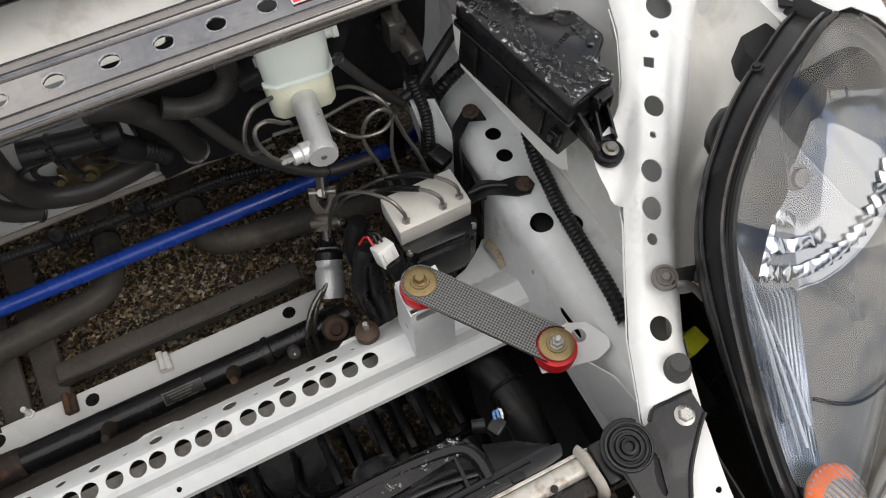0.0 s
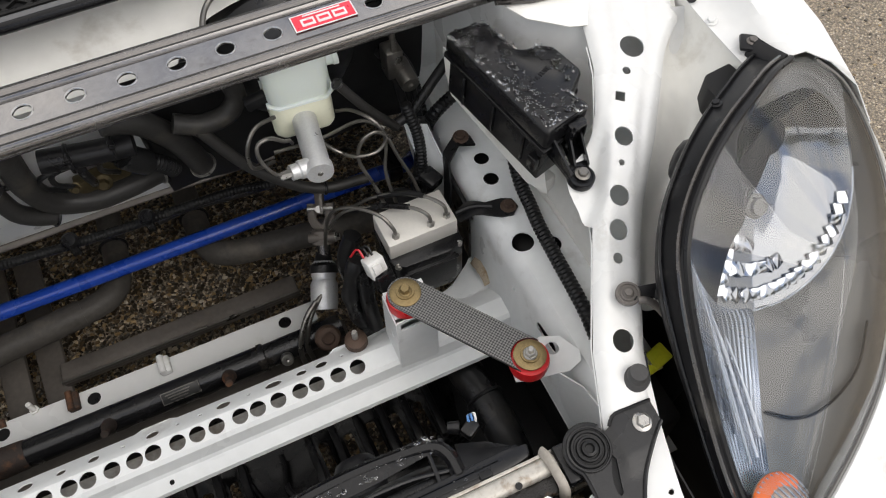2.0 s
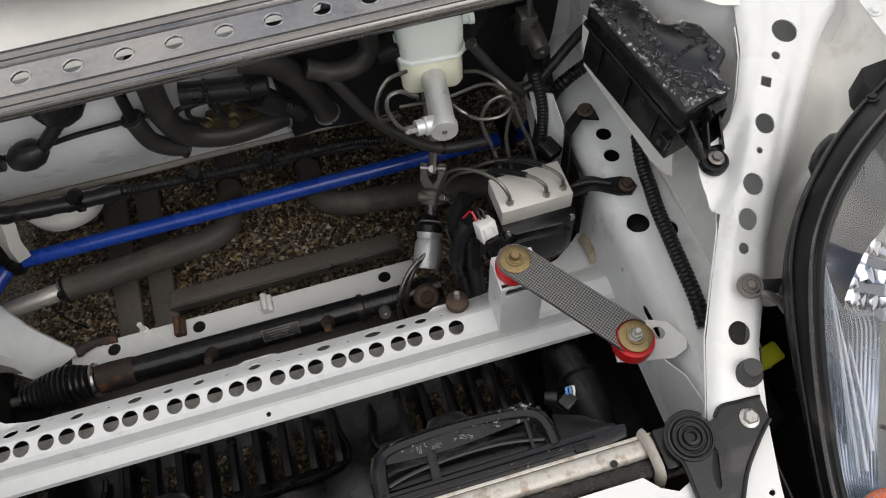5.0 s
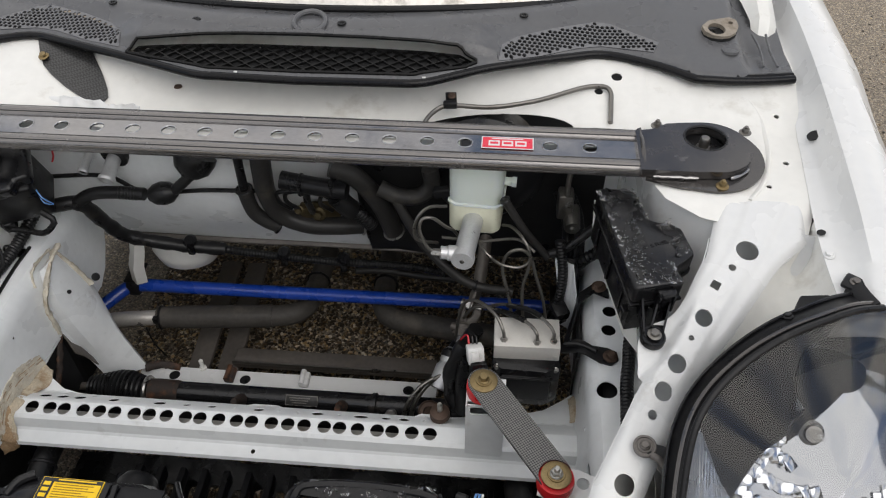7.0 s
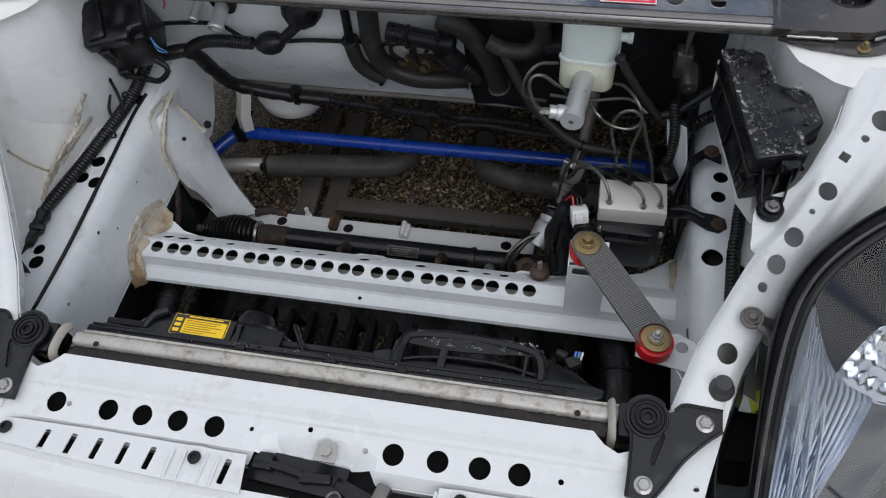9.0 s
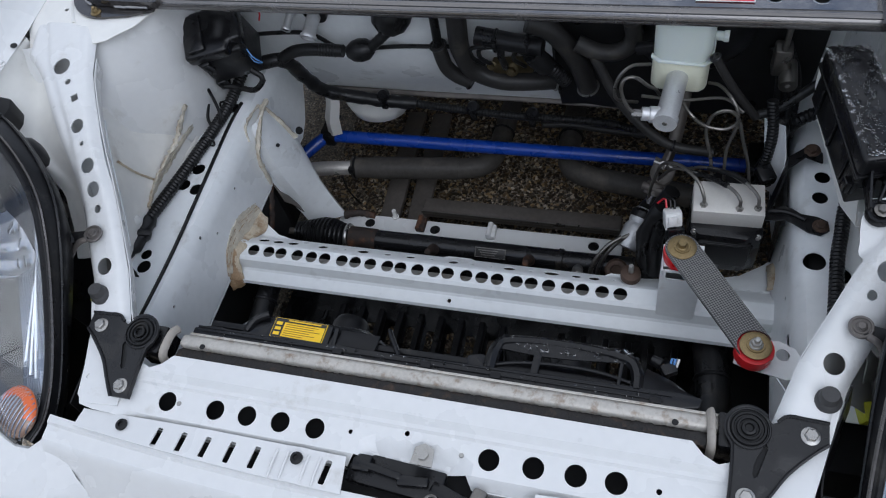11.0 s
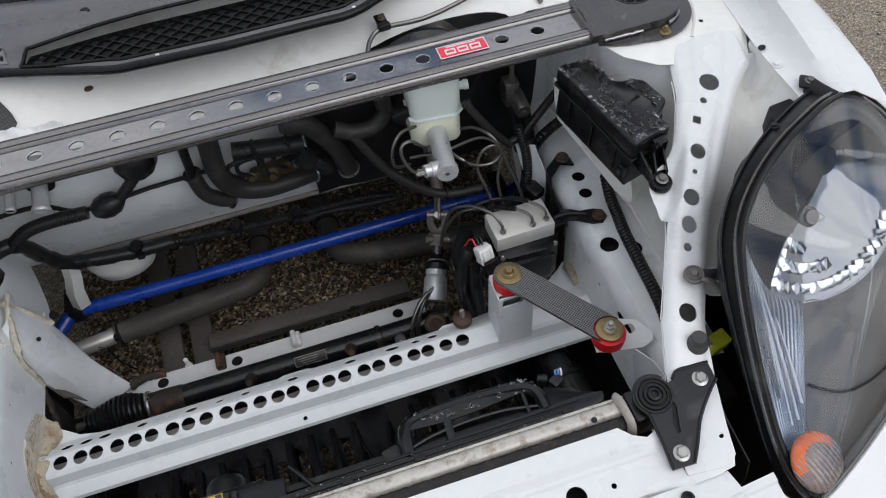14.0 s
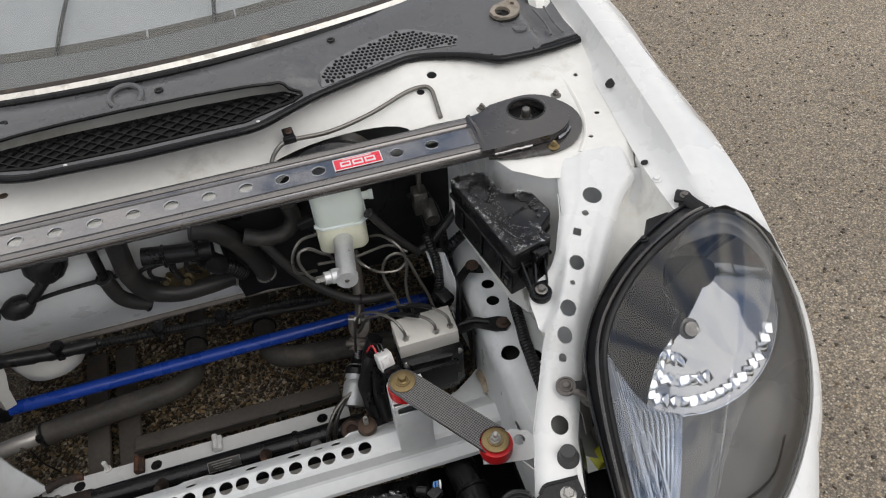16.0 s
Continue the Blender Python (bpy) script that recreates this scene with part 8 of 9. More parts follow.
part("edge_bead", tube([(0.468, 0.46, 0.472), (0.467, 0.485, 0.493), (0.468, 0.52, 0.487), (0.468, 0.565, 0.498), (0.470, 0.60, 0.485), (0.472, 0.64, 0.492)], 0.004, 8, 0.01), RUBBER, flap)
taped = thing("wiring_loom", (0.45, 0.56, 0.48), "black taped and sleeved wiring bundle behind the brake unit", "wiring", "wiring looms")
for i, (r, dx, dz) in enumerate(((0.0095, 0.0, 0.0), (0.007, 0.014, 0.012), (0.0065, -0.012, 0.016), (0.005, 0.006, 0.024))):
    path = [(0.405 + dx, 0.52, 0.445 + dz), (0.432 + dx, 0.555, 0.455 + dz), (0.452 + dx * 0.6, 0.60, 0.475 + dz), (0.458 + dx, 0.64, 0.52 + dz), (0.452 + dx, 0.665, 0.58 + dz), (0.435 + dx, 0.68, 0.62 + dz)]
    part("sleeve", conduit(path, r, 10, 0.005) if i == 1 else tube(path, r, 10, 0.01), RUBBER, taped)
for k, p in enumerate(((0.432, 0.557, 0.468), (0.457, 0.625, 0.512))):
    part("tape", ring(p, (0.5, 0.8, 0.3), 0.020, 0.004, 18, 6), PLASTIC_SAT, taped)
part("plug", box((0.437, 0.535, 0.500), (0.026, 0.030, 0.022), 0.004, 25, 10), PLASTIC, taped)
part("plug", box((0.455, 0.600, 0.535), (0.022, 0.034, 0.026), 0.004, -20, 25), PLASTIC, taped)

# ---- scuttle cover under the windscreen ----
scuttle = thing("scuttle_cover", (0, 0.80, 0.82), "weathered grey plastic scuttle cover with mesh grilles", "scuttle cover")
FRONT = ([-0.78, -0.65, -0.57, -0.525, -0.48, -0.30, -0.165, 0.0, 0.195, 0.297, 0.40, 0.478, 0.525, 0.583, 0.623, 0.67, 0.72, 0.79], [0.767, 0.748, 0.782, 0.80, 0.812, 0.752, 0.704, 0.698, 0.702, 0.755, 0.790, 0.812, 0.80, 0.774, 0.748, 0.747, 0.752, 0.767])


def back_y(x):
    return 0.852 + 0.36 * x * x


def cover_z(u, v):
    a, b = lerp_at(u, *FRONT), back_y(u)
    k = max(0.0, min(1.0, (v - a) / max(0.02, b - a)))
    z = lerp_at(k, [0, 0.04, 0.12, 0.5, 0.8, 1.0], [0.817, 0.828, 0.832, 0.846, 0.858, 0.862])
    z += 0.007 * math.sin(math.pi * max(0.0, min(1.0, (k - 0.52) / 0.44))) * max(0.0, 1 - (u / 0.62) ** 2)
    rise, drop = max(0.0, min(1.0, (v - 0.774) / 0.006)), max(0.0, min(1.0, (v - 0.788 - 0.46 * u * u) / 0.007))
    z += 0.012 * rise * rise * (3 - 2 * rise) * (1 - drop * drop * (3 - 2 * drop)) * max(0.0, min(1.0, (0.34 - abs(u)) / 0.06))
    step = max(0.0, min(1.0, (abs(u) - 0.700) / 0.012)) * max(0.0, min(1.0, k * 4))
    return z - 0.006 * max(0.0, (abs(u) - 0.58) / 0.2) - 0.012 * step


xs = [-0.778 + 1.556 * i / 60 for i in range(61)]
outline = [(x, lerp_at(x, *FRONT)) for x in xs] + [(x, back_y(x)) for x in xs[::-1]]
GR = [(-0.297, 0.757), (-0.284, 0.777), (-0.10, 0.779), (0.10, 0.779), (0.252, 0.778), (0.282, 0.761), (0.262, 0.746), (0.184, 0.716), (0.0, 0.712), (-0.15, 0.716), (-0.262, 0.746)]
MR = [(0.314, 0.768), (0.318, 0.796), (0.343, 0.822), (0.40, 0.848), (0.470, 0.872), (0.495, 0.870), (0.572, 0.828), (0.562, 0.806), (0.48, 0.822), (0.44, 0.812), (0.38, 0.788)]
ML = [(-x, y) for x, y in MR[::-1]]
cover = part("cover", sheet(outline, [dense(GR, 0.02), dense(MR, 0.02), dense(ML, 0.02)], lambda u, v: (u, v, cover_z(u, v)), 0.003, 0.0065), COWL, scuttle, "weathered grey plastic panel")


def grid_holes(region, px, py, shape):
    """Holes of one shape on a staggered grid inside a region."""
    us, vs = [p[0] for p in region], [p[1] for p in region]
    out, row, v = [], 0, min(vs) + py * 0.5
    while v < max(vs):
        u = min(us) + px * (0.5 if row % 2 else 1.0)
        while u < max(us):
            loop = shape(u, v)
            if all(inside(Vector(p), region) for p in loop):
                out.append(loop)
            u += px
        v += py
        row += 1
    return out


def diamond(u, v):
    return [(u + 0.0125, v), (u, v + 0.0078), (u - 0.0125, v), (u, v - 0.0078)]


part("lattice", sheet(GR, grid_holes(GR, 0.0275, 0.0088, diamond), lambda u, v: (u, v, cover_z(u, min(v, 0.772)) - 0.006), 0.005, 0.5), MESHP, scuttle, "black diamond lattice")
# near-black sheet under the lattice, painted as the shade in its openings
part("grille_shade", sheet(GR, [], lambda u, v: (u, v, cover_z(u, min(v, 0.772)) - 0.0125), 0.003, 0.012), DARK, scuttle)
rim = [(u, v, cover_z(u, v) + 0.0005) for u, v in dense(GR, 0.01)]
part("grille_rim", tube(rim + rim[:1], 0.003, 6, 0.01), MESHP, scuttle)
for region in (MR, ML):
    hexes = grid_holes(region, 0.0082, 0.0069, lambda u, v: circle(u, v, 0.0037, 6))
    part("mesh_panel", sheet(region, hexes, lambda u, v: (u, v, cover_z(u, v) + 0.001), 0.002, 0.5), MESH_GREY, scuttle, "hexagon mesh panel")
    # the same painted shade below the hexagon holes
    part("mesh_shade", sheet(region, [], lambda u, v: (u, v, cover_z(u, v) - 0.008), 0.002, 0.05), DARK, scuttle)
front = [(x, lerp_at(x, *FRONT), 0.818 - 0.006 * max(0, (abs(x) - 0.58) / 0.2)) for x in xs]
part("rubber_seal", tube([(x, y + 0.013, z + 0.003) for x, y, z in front], 0.0065, 8, 0.015), SEAL, scuttle, "black rubber seal")
part("seal_lip", tube([(x, y + 0.002, z + 0.004) for x, y, z in front], 0.0068, 10, 0.012), SEAL, scuttle, "glossy black seal lip")
part("washer_jet", merge(ring((0.003, 0.812, cover_z(0.003, 0.812) + 0.001), (0, -0.2, 1), 0.026, 0.0045, 24, 8), lathe([(0.024, 0), (0.018, 0.004), (0, 0.005)], (0.003, 0.812, cover_z(0.003, 0.812) - 0.002), seg=20)), COWL, scuttle)
for x, y in ((0.056, 0.811), (0.352, 0.862), (-0.352, 0.862), (-0.19, 0.815), (0.66, 0.86)):
    part("screw", merge(lathe([(0.0075, 0), (0.007, 0.002), (0.004, 0.002), (0.003, 0.0005), (0, 0.0005)], (x, y, cover_z(x, y) + 0.0005), seg=14)), MESHP, scuttle)
for x in (-0.10, 0.20):
    part("white_clip", box((x, lerp_at(x, *FRONT) + 0.008, 0.828), (0.006, 0.003, 0.003), 0.001), WHITE_PL, scuttle)
# wiper spindles, their arms taken off
for s in (1, -1):
    w = thing("wiper_spindle", (s * 0.688, 0.925, 0.80), "bare metal wiper spindle in a plastic well", "wiper spindle", "wiper spindles")
    rim = [(0.643, 0.862), (0.646, 0.848), (0.657, 0.839), (0.672, 0.837), (0.686, 0.841), (0.697, 0.852), (0.703, 0.868), (0.701, 0.885), (0.691, 0.891), (0.676, 0.886), (0.655, 0.877)]
    part("boss", sheet(rim, [circle(0.666, 0.857, 0.0142, 20), circle(0.691, 0.876, 0.0042, 10)], lambda u, v: (u, v, cover_z(min(u, 0.69), v) + 0.010), 0.007, 0.01), SPINDLE, w, "dirty bare metal flange", s=s)
    part("bore", prism(rim, cover_z(0.66, 0.86) - 0.012, cover_z(0.66, 0.86) + 0.0012), DARK, w, s=s)
    part("cap", lathe([(0.014, 0), (0.013, 0.003), (0.010, 0.002), (0, 0.002)], (0.684, 0.816, cover_z(0.684, 0.816)), seg=20), COWL, w, s=s)
    part("cable", tube([(0.72, 0.93, 0.80), (0.735, 0.97, 0.83), (0.745, 1.03, 0.86)], 0.008, 8, 0.02), RUBBER, w, s=s)
    for i in range(2):
        part("rib", tube([(0.732 + 0.022 * i, 0.785, 0.826), (0.734 + 0.015 * i, 0.825, 0.831), (0.728 + 0.022 * i, 0.868, 0.836)], 0.0022, 6, 0.02), COWL, w, s=s)
    part("hinge_mount", solid(loft([[(0.736, 0.892, 0.822), (0.733, 0.910, 0.838), (0.726, 0.95, 0.846), (0.715, 1.01, 0.850)], [(0.744, 0.884, 0.824), (0.744, 0.902, 0.848), (0.742, 0.95, 0.866), (0.744, 1.01, 0.868)], [(0.758, 0.882, 0.824), (0.759, 0.900, 0.846), (0.762, 0.95, 0.862), (0.764, 1.01, 0.864)], [(0.772, 0.892, 0.820), (0.774, 0.905, 0.832), (0.776, 0.95, 0.842), (0.780, 1.01, 0.850)]]), 0.002), CREAM, w, "white sheet metal hinge mount", s=s)

# windscreen with its edge strips, and the dashboard behind it
screen = thing("windscreen", (0, 0.9, 0.87), "curved windscreen glass over a dark dashboard", "windscreen")


def glass_at(u, k):
    """k: metres up the glass from its lower edge."""
    y = back_y(u) + 0.014 + k * 0.90
    return (u, y, 0.874 - 0.05 * u * u + k * 0.44 - 0.03 * k * k)


xs = [-0.72 + 1.44 * i / 36 for i in range(37)]
part("glass", solid(loft([[glass_at(x, k) for x in xs] for k in (0.0, 0.05, 0.15, 0.35, 0.6, 0.9)]), 0.004), WINDSCREEN, screen)
part("frit_band", solid(loft([[(p[0], p[1] + 0.002, p[2] - 0.006) for p in (glass_at(x, k) for x in xs)] for k in (0.0, 0.03, 0.065)]), 0.001), FRIT, screen, "grey printed edge band")
# strip added as the sky's painted reflection along the lower glass edge
part("edge_strip", solid(loft([[(x, glass_at(x, 0)[1] - 0.010, glass_at(x, 0)[2] - 0.004) for x in xs[1:-1]], [(x, glass_at(x, 0)[1] - 0.002, glass_at(x, 0)[2] + 0.0035) for x in xs[1:-1]]]), 0.002), EDGE_STRIP, screen, "pale strip painted as sky reflected in the glass edge")
part("edge_rubber", tube([(x, glass_at(x, 0)[1] - 0.013, glass_at(x, 0)[2] - 0.007) for x in xs], 0.006, 8, 0.02), RUBBER, screen)
part("edge_rubber", tube([glass_at(x, 0.006) for x in xs], 0.0052, 8, 0.02, 0.6), GROOVE, screen, "grimy brown sealing edge")
dash = thing("dashboard", (0, 1.2, 0.80), "dark grey dashboard top with a ridge and vents", "dashboard")
part("top", solid(loft([[(x, back_y(x) + 0.03 + 0.7 * k, 0.835 + 0.10 * k) for x in xs] for k in (0, 0.3, 0.6, 1.0)]), 0.01), DASH, dash)
part("ridge", tube([(x, back_y(x) + 0.12, 0.855) for x in xs[4:30]], 0.018, 8, 0.03, 0.5), FRIT, dash)
part("vent_slot", solid(loft([[(x, back_y(x) + b, 0.836 + 0.143 * (b - 0.03) + 0.007) for x in xs[2:28]] for b in (0.150, 0.176)]), 0.002), BROWNSTEEL, dash, "dark demister slot")
for i in range(3, 28, 4):
    part("vane", box((xs[i], back_y(xs[i]) + 0.163, 0.862), (0.003, 0.022, 0.006), 0.0005), DASH, dash)
for x in (-0.38, -0.12, 0.16, 0.42):
    part("joint", tube([(x, back_y(x) + 0.10, 0.862), (x + 0.01, back_y(x) + 0.25, 0.878), (x + 0.03, back_y(x) + 0.40, 0.90)], 0.004, 6, 0.03), INK, dash)
part("cabin_floor", box((0, 1.6, 0.45), (1.4, 1.4, 0.02), 0.0), DARK, dash)
part("seat_wall", box((0, 2.05, 0.85), (1.3, 0.1, 0.8), 0.05), DARK, dash)

# ---- headlamps ----
IN = [(0.774, 0.301, 0.803), (0.738, 0.287, 0.811), (0.70, 0.268, 0.813), (0.66, 0.248, 0.811), (0.623, 0.226, 0.804), (0.592, 0.203, 0.793), (0.568, 0.180, 0.779), (0.552, 0.156, 0.760), (0.544, 0.128, 0.733), (0.540, 0.095, 0.700), (0.538, 0.055, 0.662), (0.537, 0.01, 0.622), (0.537, -0.035, 0.588), (0.540, -0.075, 0.566), (0.547, -0.105, 0.560)]
OUT = LAMP_OUT


glass_bulb = thin_glass("bulb_glass", (0.9, 0.9, 0.9), 0.08, 0.02)


def headlamp(s):
    lamp = thing("headlamp", (s * 0.68, 0.1, 0.6), "large clear headlamp with a chrome reflector and amber indicator", "headlamp", "headlamps")
    edge = [tuple(p) for p in curve_points(IN + OUT + IN[:1], 0.012)][:-1]
    C = (0.688, 0.095, 0.772)

    def prof(k):
        return 1 - (1 - k) ** 1.25, math.sin(k * math.pi / 2) ** 0.92

    lens = part("lens", bowl(edge, C, prof, 16), LENS, lamp, "clear polycarbonate lens", s=s, sharp=80)
    lens.visible_shadow = False
    part("lens_rim", tube(IN, 0.0042, 8, 0.01), PLASTIC_SAT, lamp, "dark rim", s=s)
    part("lens_edge", tube([(x, y, z - 0.001) for x, y, z in OUT], 0.0028, 8, 0.01), BEZEL, lamp, "thin grey lens edge", s=s)
    # bezel: a fluted silver inner wall, a satin floor, and a gloss black part beside the reflector
    lip = [(0.660, 0.118, 0.617), (0.696, 0.116, 0.612), (0.734, 0.120, 0.613), (0.772, 0.131, 0.621), (0.804, 0.150, 0.637), (0.826, 0.174, 0.661), (0.837, 0.202, 0.690), (0.832, 0.240, 0.734), (0.788, 0.272, 0.778), (0.703, 0.266, 0.787), (0.680, 0.251, 0.766), (0.675, 0.219, 0.730), (0.672, 0.192, 0.700), (0.646, 0.175, 0.683), (0.625, 0.152, 0.659), (0.611, 0.133, 0.639), (0.632, 0.124, 0.627)]
    crease = [(0.660, 0.118, 0.617), (0.634, 0.066, 0.602), (0.606, 0.017, 0.592), (0.582, -0.030, 0.584), (0.560, -0.075, 0.574)]

    def spread(points, k, step=0.004):
        c = curve_points(points, step)
        return [c[round(i * (len(c) - 1) / (k - 1))] for i in range(k)]

    def inset(points, drop):
        return [Vector(p) + (Vector((0.69, 0.12, p[2])) - Vector(p)).normalized() * 0.004 - Vector((0, 0, drop)) for p in points]

    def wall(top, low, k, flutes, deep, sag):
        rows = []
        a, b = spread(inset(top, 0.004), k), spread(low, k)
        m = flutes * 8
        for j in range(m + 1):
            w = j / m
            rows.append([p.lerp(q, w) + Vector((0.3, 0.2, -0.9)) * (deep * abs(math.sin(math.pi * w * flutes)) * min(1.0, 4 * (1 - w)) + sag * math.sin(math.pi * w)) for p, q in zip(a, b)])
        bm = loft(rows)
        bmesh.ops.recalc_face_normals(bm, faces=bm.faces)
        return bm

    fl = part("fluted_wall", wall(IN[7:], lip[-2:] + crease, 50, 13, 0.0014, 0.010), SILVER_BEZEL, lamp, "silver fluted inner wall", s=s, sharp=50)
    fa, fb2 = spread(inset(IN[7:], 0.004), 50), spread(lip[-2:] + crease, 50)

    def on_wall(i, w):
        return fa[i].lerp(fb2[i], w) + Vector((0.3, 0.2, -0.9)) * 0.010 * math.sin(math.pi * w) + Vector((-0.001, -0.001, 0.003))

    for i in range(11):
        k = i / 10
        far = on_wall(28 + 3 * (i % 4), 0.30 + 0.55 * k)
        near = on_wall(1, 0.06 + 0.80 * k)
        part("fin", tube([far, far.lerp(near, 0.5) + Vector((0, 0, 0.002)), near], 0.0036, 6, 0.01, 0.3, lambda n_, d_, q=(far - near).length: max(0.12, 1.0 - 0.9 * d_ / q)), FIN, fl, s=s)
    part("bezel", wall(IN[2:8], lip[9:-1], 40, 1, 0.0, 0.010), BEZEL_DARK, lamp, "gloss black upper bezel", s=s)
    # satin floor that runs round the outer side of the reflector
    outer = spread(inset(OUT + IN[:3], 0.004), 90)
    inner = spread(crease[::-1] + lip[1:10], 90)
    rows = []
    for w, sink in ((0.0, 0.0), (0.04, 0.012), (0.12, 0.020), (0.3, 0.018), (0.5, 0.012), (0.7, 0.006), (0.85, 0.002), (1.0, 0.0)):
        rows.append([p.lerp(q, w) - Vector((0, 0, sink)) * min(1.0, 12 * (p - q).length) for p, q in zip(outer, inner)])
    fb = loft(rows)
    bmesh.ops.recalc_face_normals(fb, faces=fb.faces)
    bz = part("bezel", fb, BEZEL, lamp, "satin grey inner bezel", s=s, sharp=60)
    part("bezel_seam", tube([(0.609, 0.017, 0.594), (0.635, -0.002, 0.592), (0.665, -0.007, 0.589), (0.708, 0.002, 0.587), (0.745, 0.020, 0.590), (0.778, 0.055, 0.606)], 0.0022, 6, 0.01, 0.5), BEZEL_DARK, bz, s=s)
    # free-form chrome bowl: smooth above, cut into steps along its lower inboard side
    loop = [tuple(p) for p in curve_points(lip + lip[:1], 0.005)][:-1]
    face = Vector((0.0, -0.70, 0.71)).normalized()
    up = Vector((0.0, 0.71, 0.70))
    cen = Vector((0.745, 0.234, 0.738))
    rb = bmesh.new()
    vs = []
    for i in range(34):
        k = i / 34
        row = []
        for p in loop:
            q = Vector(p).lerp(cen, k)
            wave = 0.0008 * math.sin((q.x - cen.x) * 70 + 0.8)
            row.append(rb.verts.new(q - face * (0.036 * (1 - (1 - k) ** 2.0) + wave * min(1.0, 4 * k) * (1 - k))))
        vs.append(row)
    for a, b in zip(vs, vs[1:]):
        for j in range(len(loop)):
            rb.faces.new((a[j], a[(j + 1) % len(loop)], b[(j + 1) % len(loop)], b[j]))
    rb.faces.new(vs[-1])
    bmesh.ops.recalc_face_normals(rb, faces=rb.faces)
    ref = part("reflector", rb, REFLECTOR, lamp, "chrome reflector bowl with stepped facets", s=s, sharp=60)
    # stepped mirror facets round the lower side of the bowl
    rf = random.Random(8)
    for i, p in enumerate(curve_points(lip[14:] + lip[:6], 0.0148)):
        for j in range(3 if i < 6 else 2 if i < 10 else 1):
            k = 0.10 + 0.15 * j
            at = p.lerp(cen, k) - face * (0.036 * (1 - (1 - k) ** 2) - 0.002)
            tile = moved(box((0, 0, 0), (0.0138, 0.0150, 0.004), 0.0006), aim(at, face + Vector((rf.uniform(-0.35, 0.35), rf.uniform(-0.15, 0.45), rf.uniform(-0.2, 0.3)))))
            part("facet", tile, CHROME_BRIGHT, ref, "bright mirror facet" if i + j == 0 else "", s=s)
    part("reflector_lip", tube(loop[:len(loop) // 3], 0.0014, 6, 0.01), FIN, ref, s=s)
    foot = Vector((0.712, 0.196, 0.690)) - face * 0.026
    part("bulb_socket", lathe([(0.015, 0), (0.015, 0.004), (0.011, 0.007), (0.010, 0.012), (0, 0.012)], foot, face, 20), PIPE, ref, s=s)
    part("bulb", lathe([(0.0062, 0.008), (0.0062, 0.026), (0.0045, 0.031), (0, 0.033)], foot, face, 16), glass_bulb, ref, "small glass bulb", s=s)
    # fluted amber indicator in the lower corner
    ic, iu, iv = Vector((0.568, -0.074, 0.578)), Vector((0.80, 0.36, 0.10)).normalized(), Vector((-0.30, 0.80, 0.30)).normalized()
    iw = iu.cross(iv).normalized()

    def dome(a, b):
        h = math.sqrt(max(0.0, 1 - a * a - b * b))
        return ic + iu * 0.036 * a + iv * 0.036 * b + iw * 0.014 * h

    rows = [[dome(math.sin(math.pi / 2 * r / 7) * math.cos(2 * math.pi * j / 32), math.sin(math.pi / 2 * r / 7) * math.sin(2 * math.pi * j / 32)) for j in range(32)] for r in range(1, 8)]
    db = loft(rows, True)
    db.verts.ensure_lookup_table()
    db.faces.new(db.verts[:32])
    bmesh.ops.recalc_face_normals(db, faces=db.faces)
    amb = part("indicator", db, INDICATOR, lamp, "smoked amber indicator with silver flutes", s=s)
    ab = loft([[dome(r * math.cos(radians(a)), r * math.sin(radians(a))) + iw * 0.0012 for a in range(8, 173, 6)] for r in (0.62, 0.72, 0.82, 0.91, 0.97, 0.995)])
    bmesh.ops.recalc_face_normals(ab, faces=ab.faces)
    part("amber_lens", solid(ab, 0.0012), AMBER, amb, "amber upper half", s=s)
    for i in range(12):
        a = -0.92 + 1.84 * i / 11
        h = math.sqrt(1 - a * a) * 0.95
        part("flute", tube([dome(a, h * b) + iw * 0.0008 for b in (-1, -0.5, 0, 0.5, 1)], 0.0012, 6, 0.006), SILVER_BEZEL, amb, s=s)
    # dark housing flange on the inboard side
    base = curve_points(IN, 0.010)
    # out and down from the lens rim: a wide sloping flange above, a narrow undercut one below
    KEY = [0.05, 0.10, 0.15, 0.20, 0.25]
    FLANGE = (([0.0] * 5, [0.0035] * 5), ([0.009] * 5, [-0.002] * 5), ([0.011, 0.011, 0.012, 0.013, 0.013], [-0.010, -0.012, -0.012, -0.008, -0.006]), ([0.013, 0.014, 0.018, 0.028, 0.036], [-0.018, -0.022, -0.028, -0.020, -0.012]), ([0.013, 0.014, 0.020, 0.032, 0.040], [-0.026, -0.032, -0.040, -0.034, -0.022]), ([0.006, 0.007, 0.014, 0.028, 0.038], [-0.042, -0.048, -0.062, -0.066, -0.055]), ([-0.004, -0.004, 0.004, 0.014, 0.026], [-0.060, -0.070, -0.090, -0.100, -0.095]))
    rows = []
    for i, p in enumerate(base):
        t = (base[min(i + 1, len(base) - 1)] - base[max(i - 1, 0)]).normalized()
        o = Vector((0, 0, 1)).cross(t).normalized()
        if o.dot(Vector(C) - p) > 0:
            o = -o
        rows.append([p + o * smooth_at(p.y, KEY, a) + Vector((0, 0, smooth_at(p.y, KEY, b))) for a, b in FLANGE])
    hb = loft(rows)
    bmesh.ops.recalc_face_normals(hb, faces=hb.faces)
    part("housing", solid(hb, 0.003), PLASTIC_SAT, lamp, "dark plastic lamp housing", s=s)
    bead = [r[1] + Vector((0, 0, 0.002)) for r in rows]
    part("outer_bead", tube([r[3] + Vector((0, 0, 0.002)) for r in rows], 0.0022, 6, 0.01), PLASTIC, lamp, s=s)
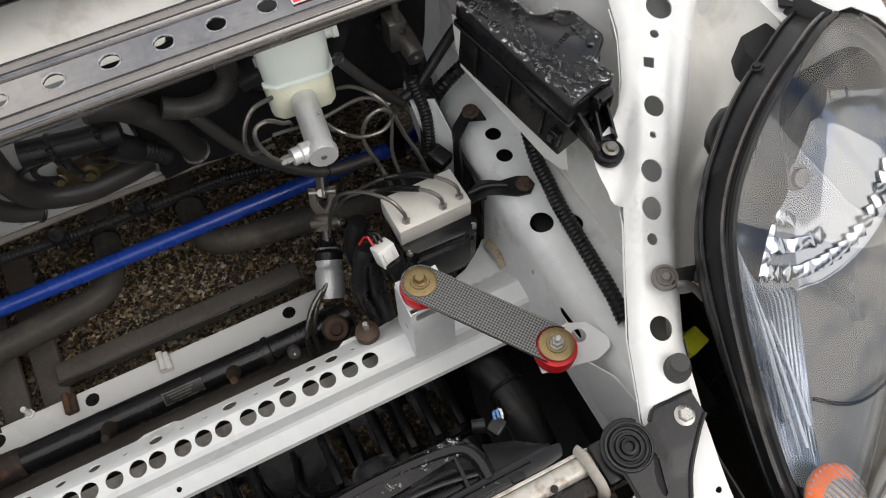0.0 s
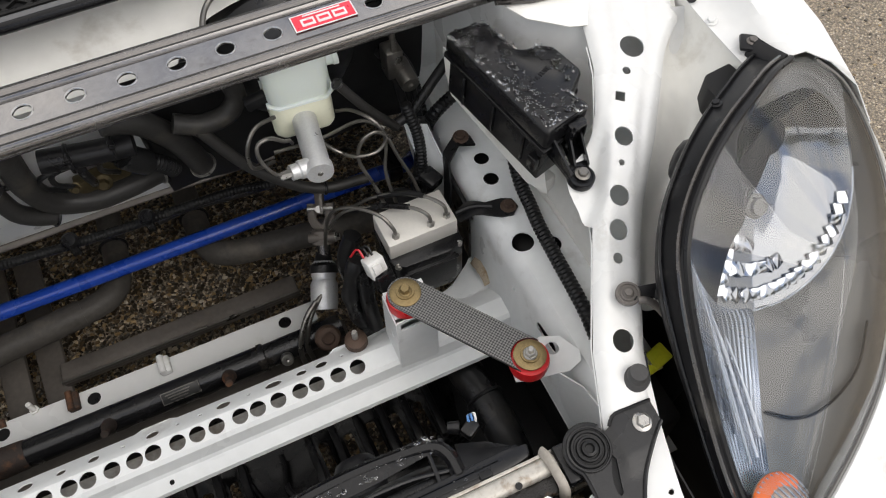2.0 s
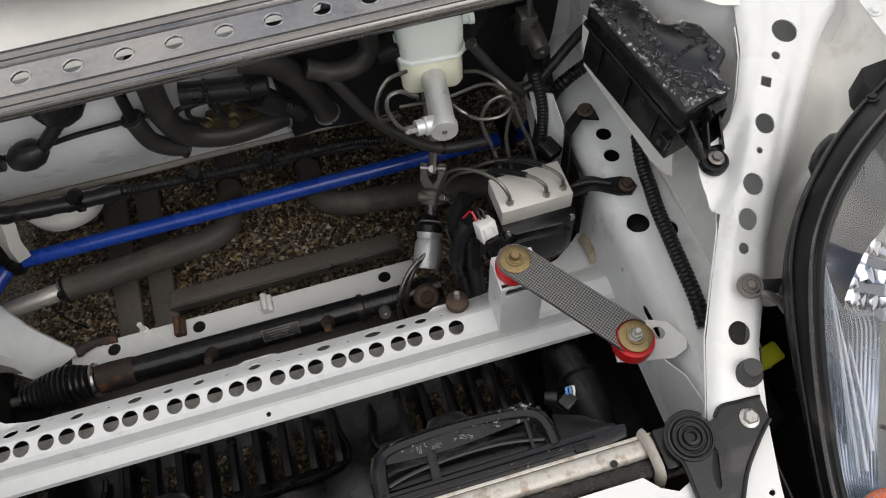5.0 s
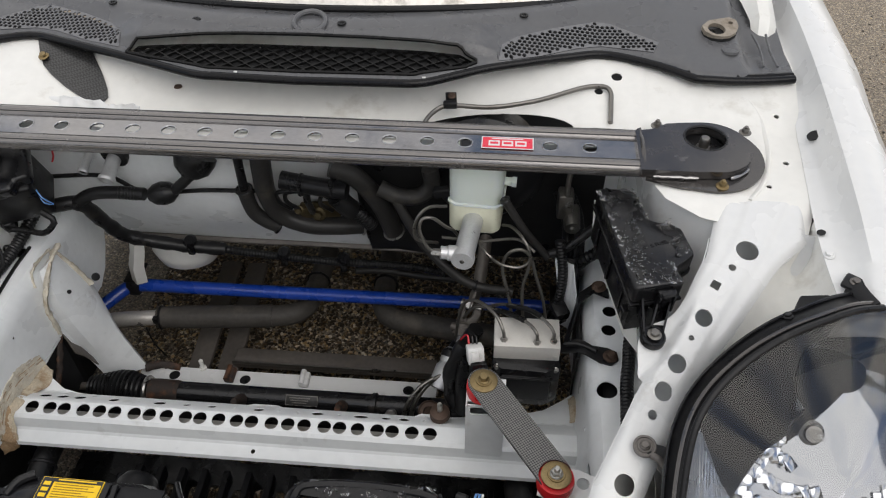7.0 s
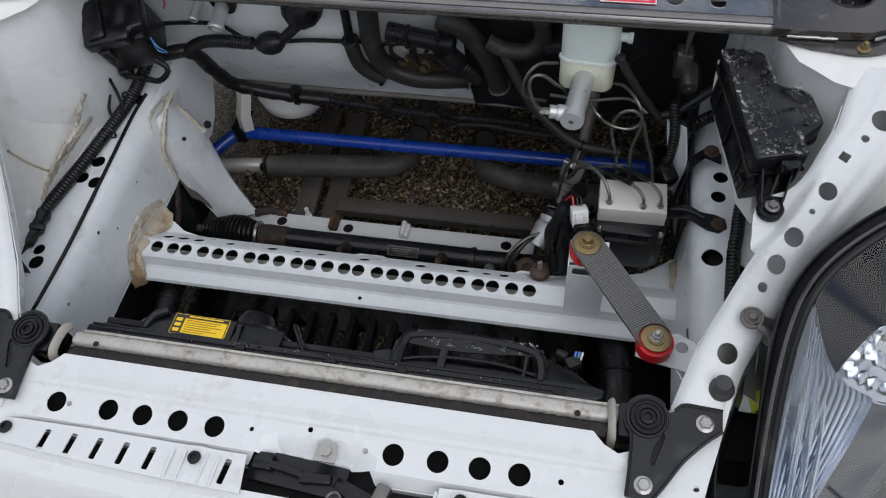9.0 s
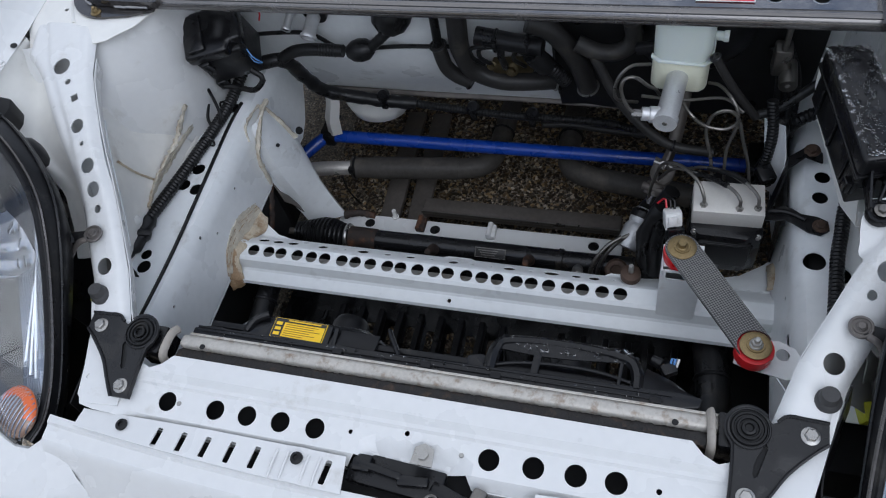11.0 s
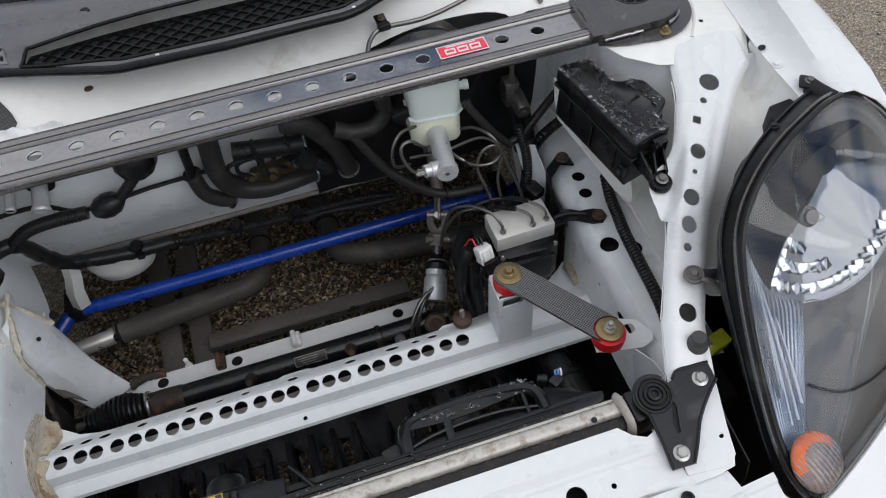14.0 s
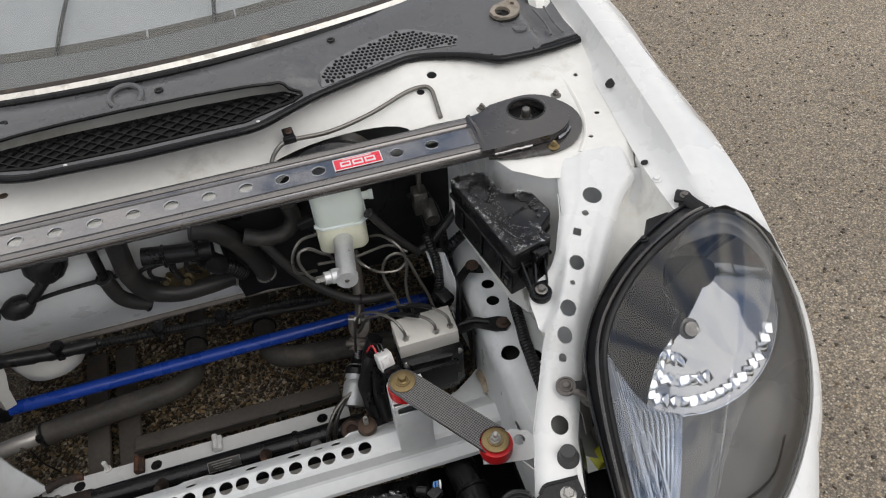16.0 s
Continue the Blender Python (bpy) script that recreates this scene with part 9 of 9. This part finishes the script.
    part("sealing_bead", conduit(bead, 0.0026, 6, 0.0035), STEEL_DARK, lamp, s=s)
    # back of the lamp so that it is closed
    backb = bowl([tuple(Vector(p).lerp(Vector((0.69, 0.11, p[2])), 0.14) - Vector((0, 0, 0.062))) for p in edge], (0.69, 0.14, 0.52), lambda k: (k, k), 4)
    part("back_shell", backb, PLASTIC_SAT, lamp, s=s)
    part("dust_cap", lathe([(0.024, 0), (0.024, 0.014), (0.026, 0.016), (0.026, 0.024), (0.020, 0.031), (0.010, 0.034), (0, 0.034)], (0.641, 0.248, 0.742), (-0.62, 0.72, 0.1), 24), PLASTIC_SAT, lamp, "domed black bulb cover", s=s)
    adj = part("adjuster", lathe([(0.016, 0), (0.016, 0.016), (0.021, 0.018), (0.021, 0.030), (0.012, 0.036), (0, 0.036)], (0.650, 0.262, 0.630), (-0.62, 0.72, 0.1), 16), PLASTIC, lamp, "black adjuster with a lever", s=s)
    part("lever", box((0.628, 0.292, 0.652), (0.006, 0.026, 0.012), 0.002, 35, 20), PLASTIC, adj, s=s)
    # made-up black block, shaped as the unlit gap behind the lamp
    part("gap_shade_block", prism([(0.690, 0.306), (0.690, 0.322), (0.700, 0.342), (0.736, 0.346), (0.742, 0.305), (0.705, 0.290)], 0.735, 0.774, 0.003), DARK, lamp, "black block standing in for the dark gap behind the lamp", s=s)
    # plastic shield that closes the gap to the rail under the lamp's lower end
    part("shield", solid(loft([[(lerp_at(y, *RR) + 0.004, y, lerp_at(y, *ZY) - 0.014), (lerp_at(y, *RR) + 0.016, y, lerp_at(y, *ZY) - 0.075), (lerp_at(y, *RR) + 0.014, y, lerp_at(y, *ZY) - 0.16), (lerp_at(y, *RR) + 0.02, y, 0.42)] for y in (-0.05, -0.02, 0.01, 0.04, 0.07, 0.10, 0.122)]), 0.002), PLASTIC_SAT, lamp, "dark plastic shield", s=s)
    # two more dark sheets, added only to make the gap behind the plug dark
    part("shield", solid(loft([[(x, 0.215, 0.60), (x, 0.20, 0.54), (x, 0.19, 0.44)] for x in (0.54, 0.58, 0.64)]), 0.002), PLASTIC_SAT, lamp, s=s)
    part("shield", solid(loft([[(0.605, y, 0.60), (0.60, y, 0.54), (0.58, y, 0.44)] for y in (0.10, 0.15, 0.215)]), 0.002), PLASTIC_SAT, lamp, s=s)
    bolt(lamp, (0.664, 0.2827, 0.7985), (-0.2, 0.3, 1), PLASTIC_SAT, 0.0045, s=s, flange=1.4, h=0.003)
    # fixing ears
    ear = part("ear", merge(box((0.531, 0.166, 0.6815), (0.034, 0.017, 0.004), 0.0015, -14, 0), tube([(0.540, 0.160, 0.684), (0.546, 0.152, 0.694), (0.548, 0.148, 0.706)], 0.009, 8, 0.006, 0.4)), PLASTIC_SAT, lamp, "dark fixing ear", s=s)
    part("eye", lathe([(0.0136, -0.002), (0.0136, 0.0012), (0.0126, 0.0020), (0.0108, 0.0020), (0.0102, 0.0008), (0.0088, 0.0008), (0.0082, 0.0018), (0, 0.0018)], (0.5112, 0.172, 0.683), (-0.1, -0.15, 1), 30), EYE_STEEL, ear, "ringed grey steel eye", s=s)
    part("strap", tube([(0.517, 0.1605, 0.6835), (0.523, 0.1575, 0.6835), (0.529, 0.154, 0.681), (0.535, 0.148, 0.675), (0.540, 0.140, 0.668)], 0.0042, 8, 0.004, 0.3), EYE_STEEL, ear, s=s)
    bolt(ear, (0.5112, 0.172, 0.6845), (-0.1, -0.15, 1), EYE_STEEL, 0.0050, s=s, flange=1.3, h=0.003)
    ear2 = part("ear", merge(box((0.757, 0.344, 0.7955), (0.027, 0.026, 0.006), 0.003, -35), tube([(0.754, 0.34, 0.7945), (0.757, 0.32, 0.797), (0.762, 0.30, 0.80)], 0.012, 8, 0.01, 0.4)), PLASTIC_SAT, lamp, s=s)
    bolt(ear2, (0.757, 0.344, 0.7982), (0, 0, 1), EYE_STEEL, 0.0050, s=s, flange=1.4, h=0.0035)
    part("wire_plug", box((0.5610, 0.138, 0.536), (0.030, 0.024, 0.030), 0.003, 15, 10), YELLOW_PL, lamp, "yellow wiring plug", s=s)


for side in (1, -1):
    headlamp(side)
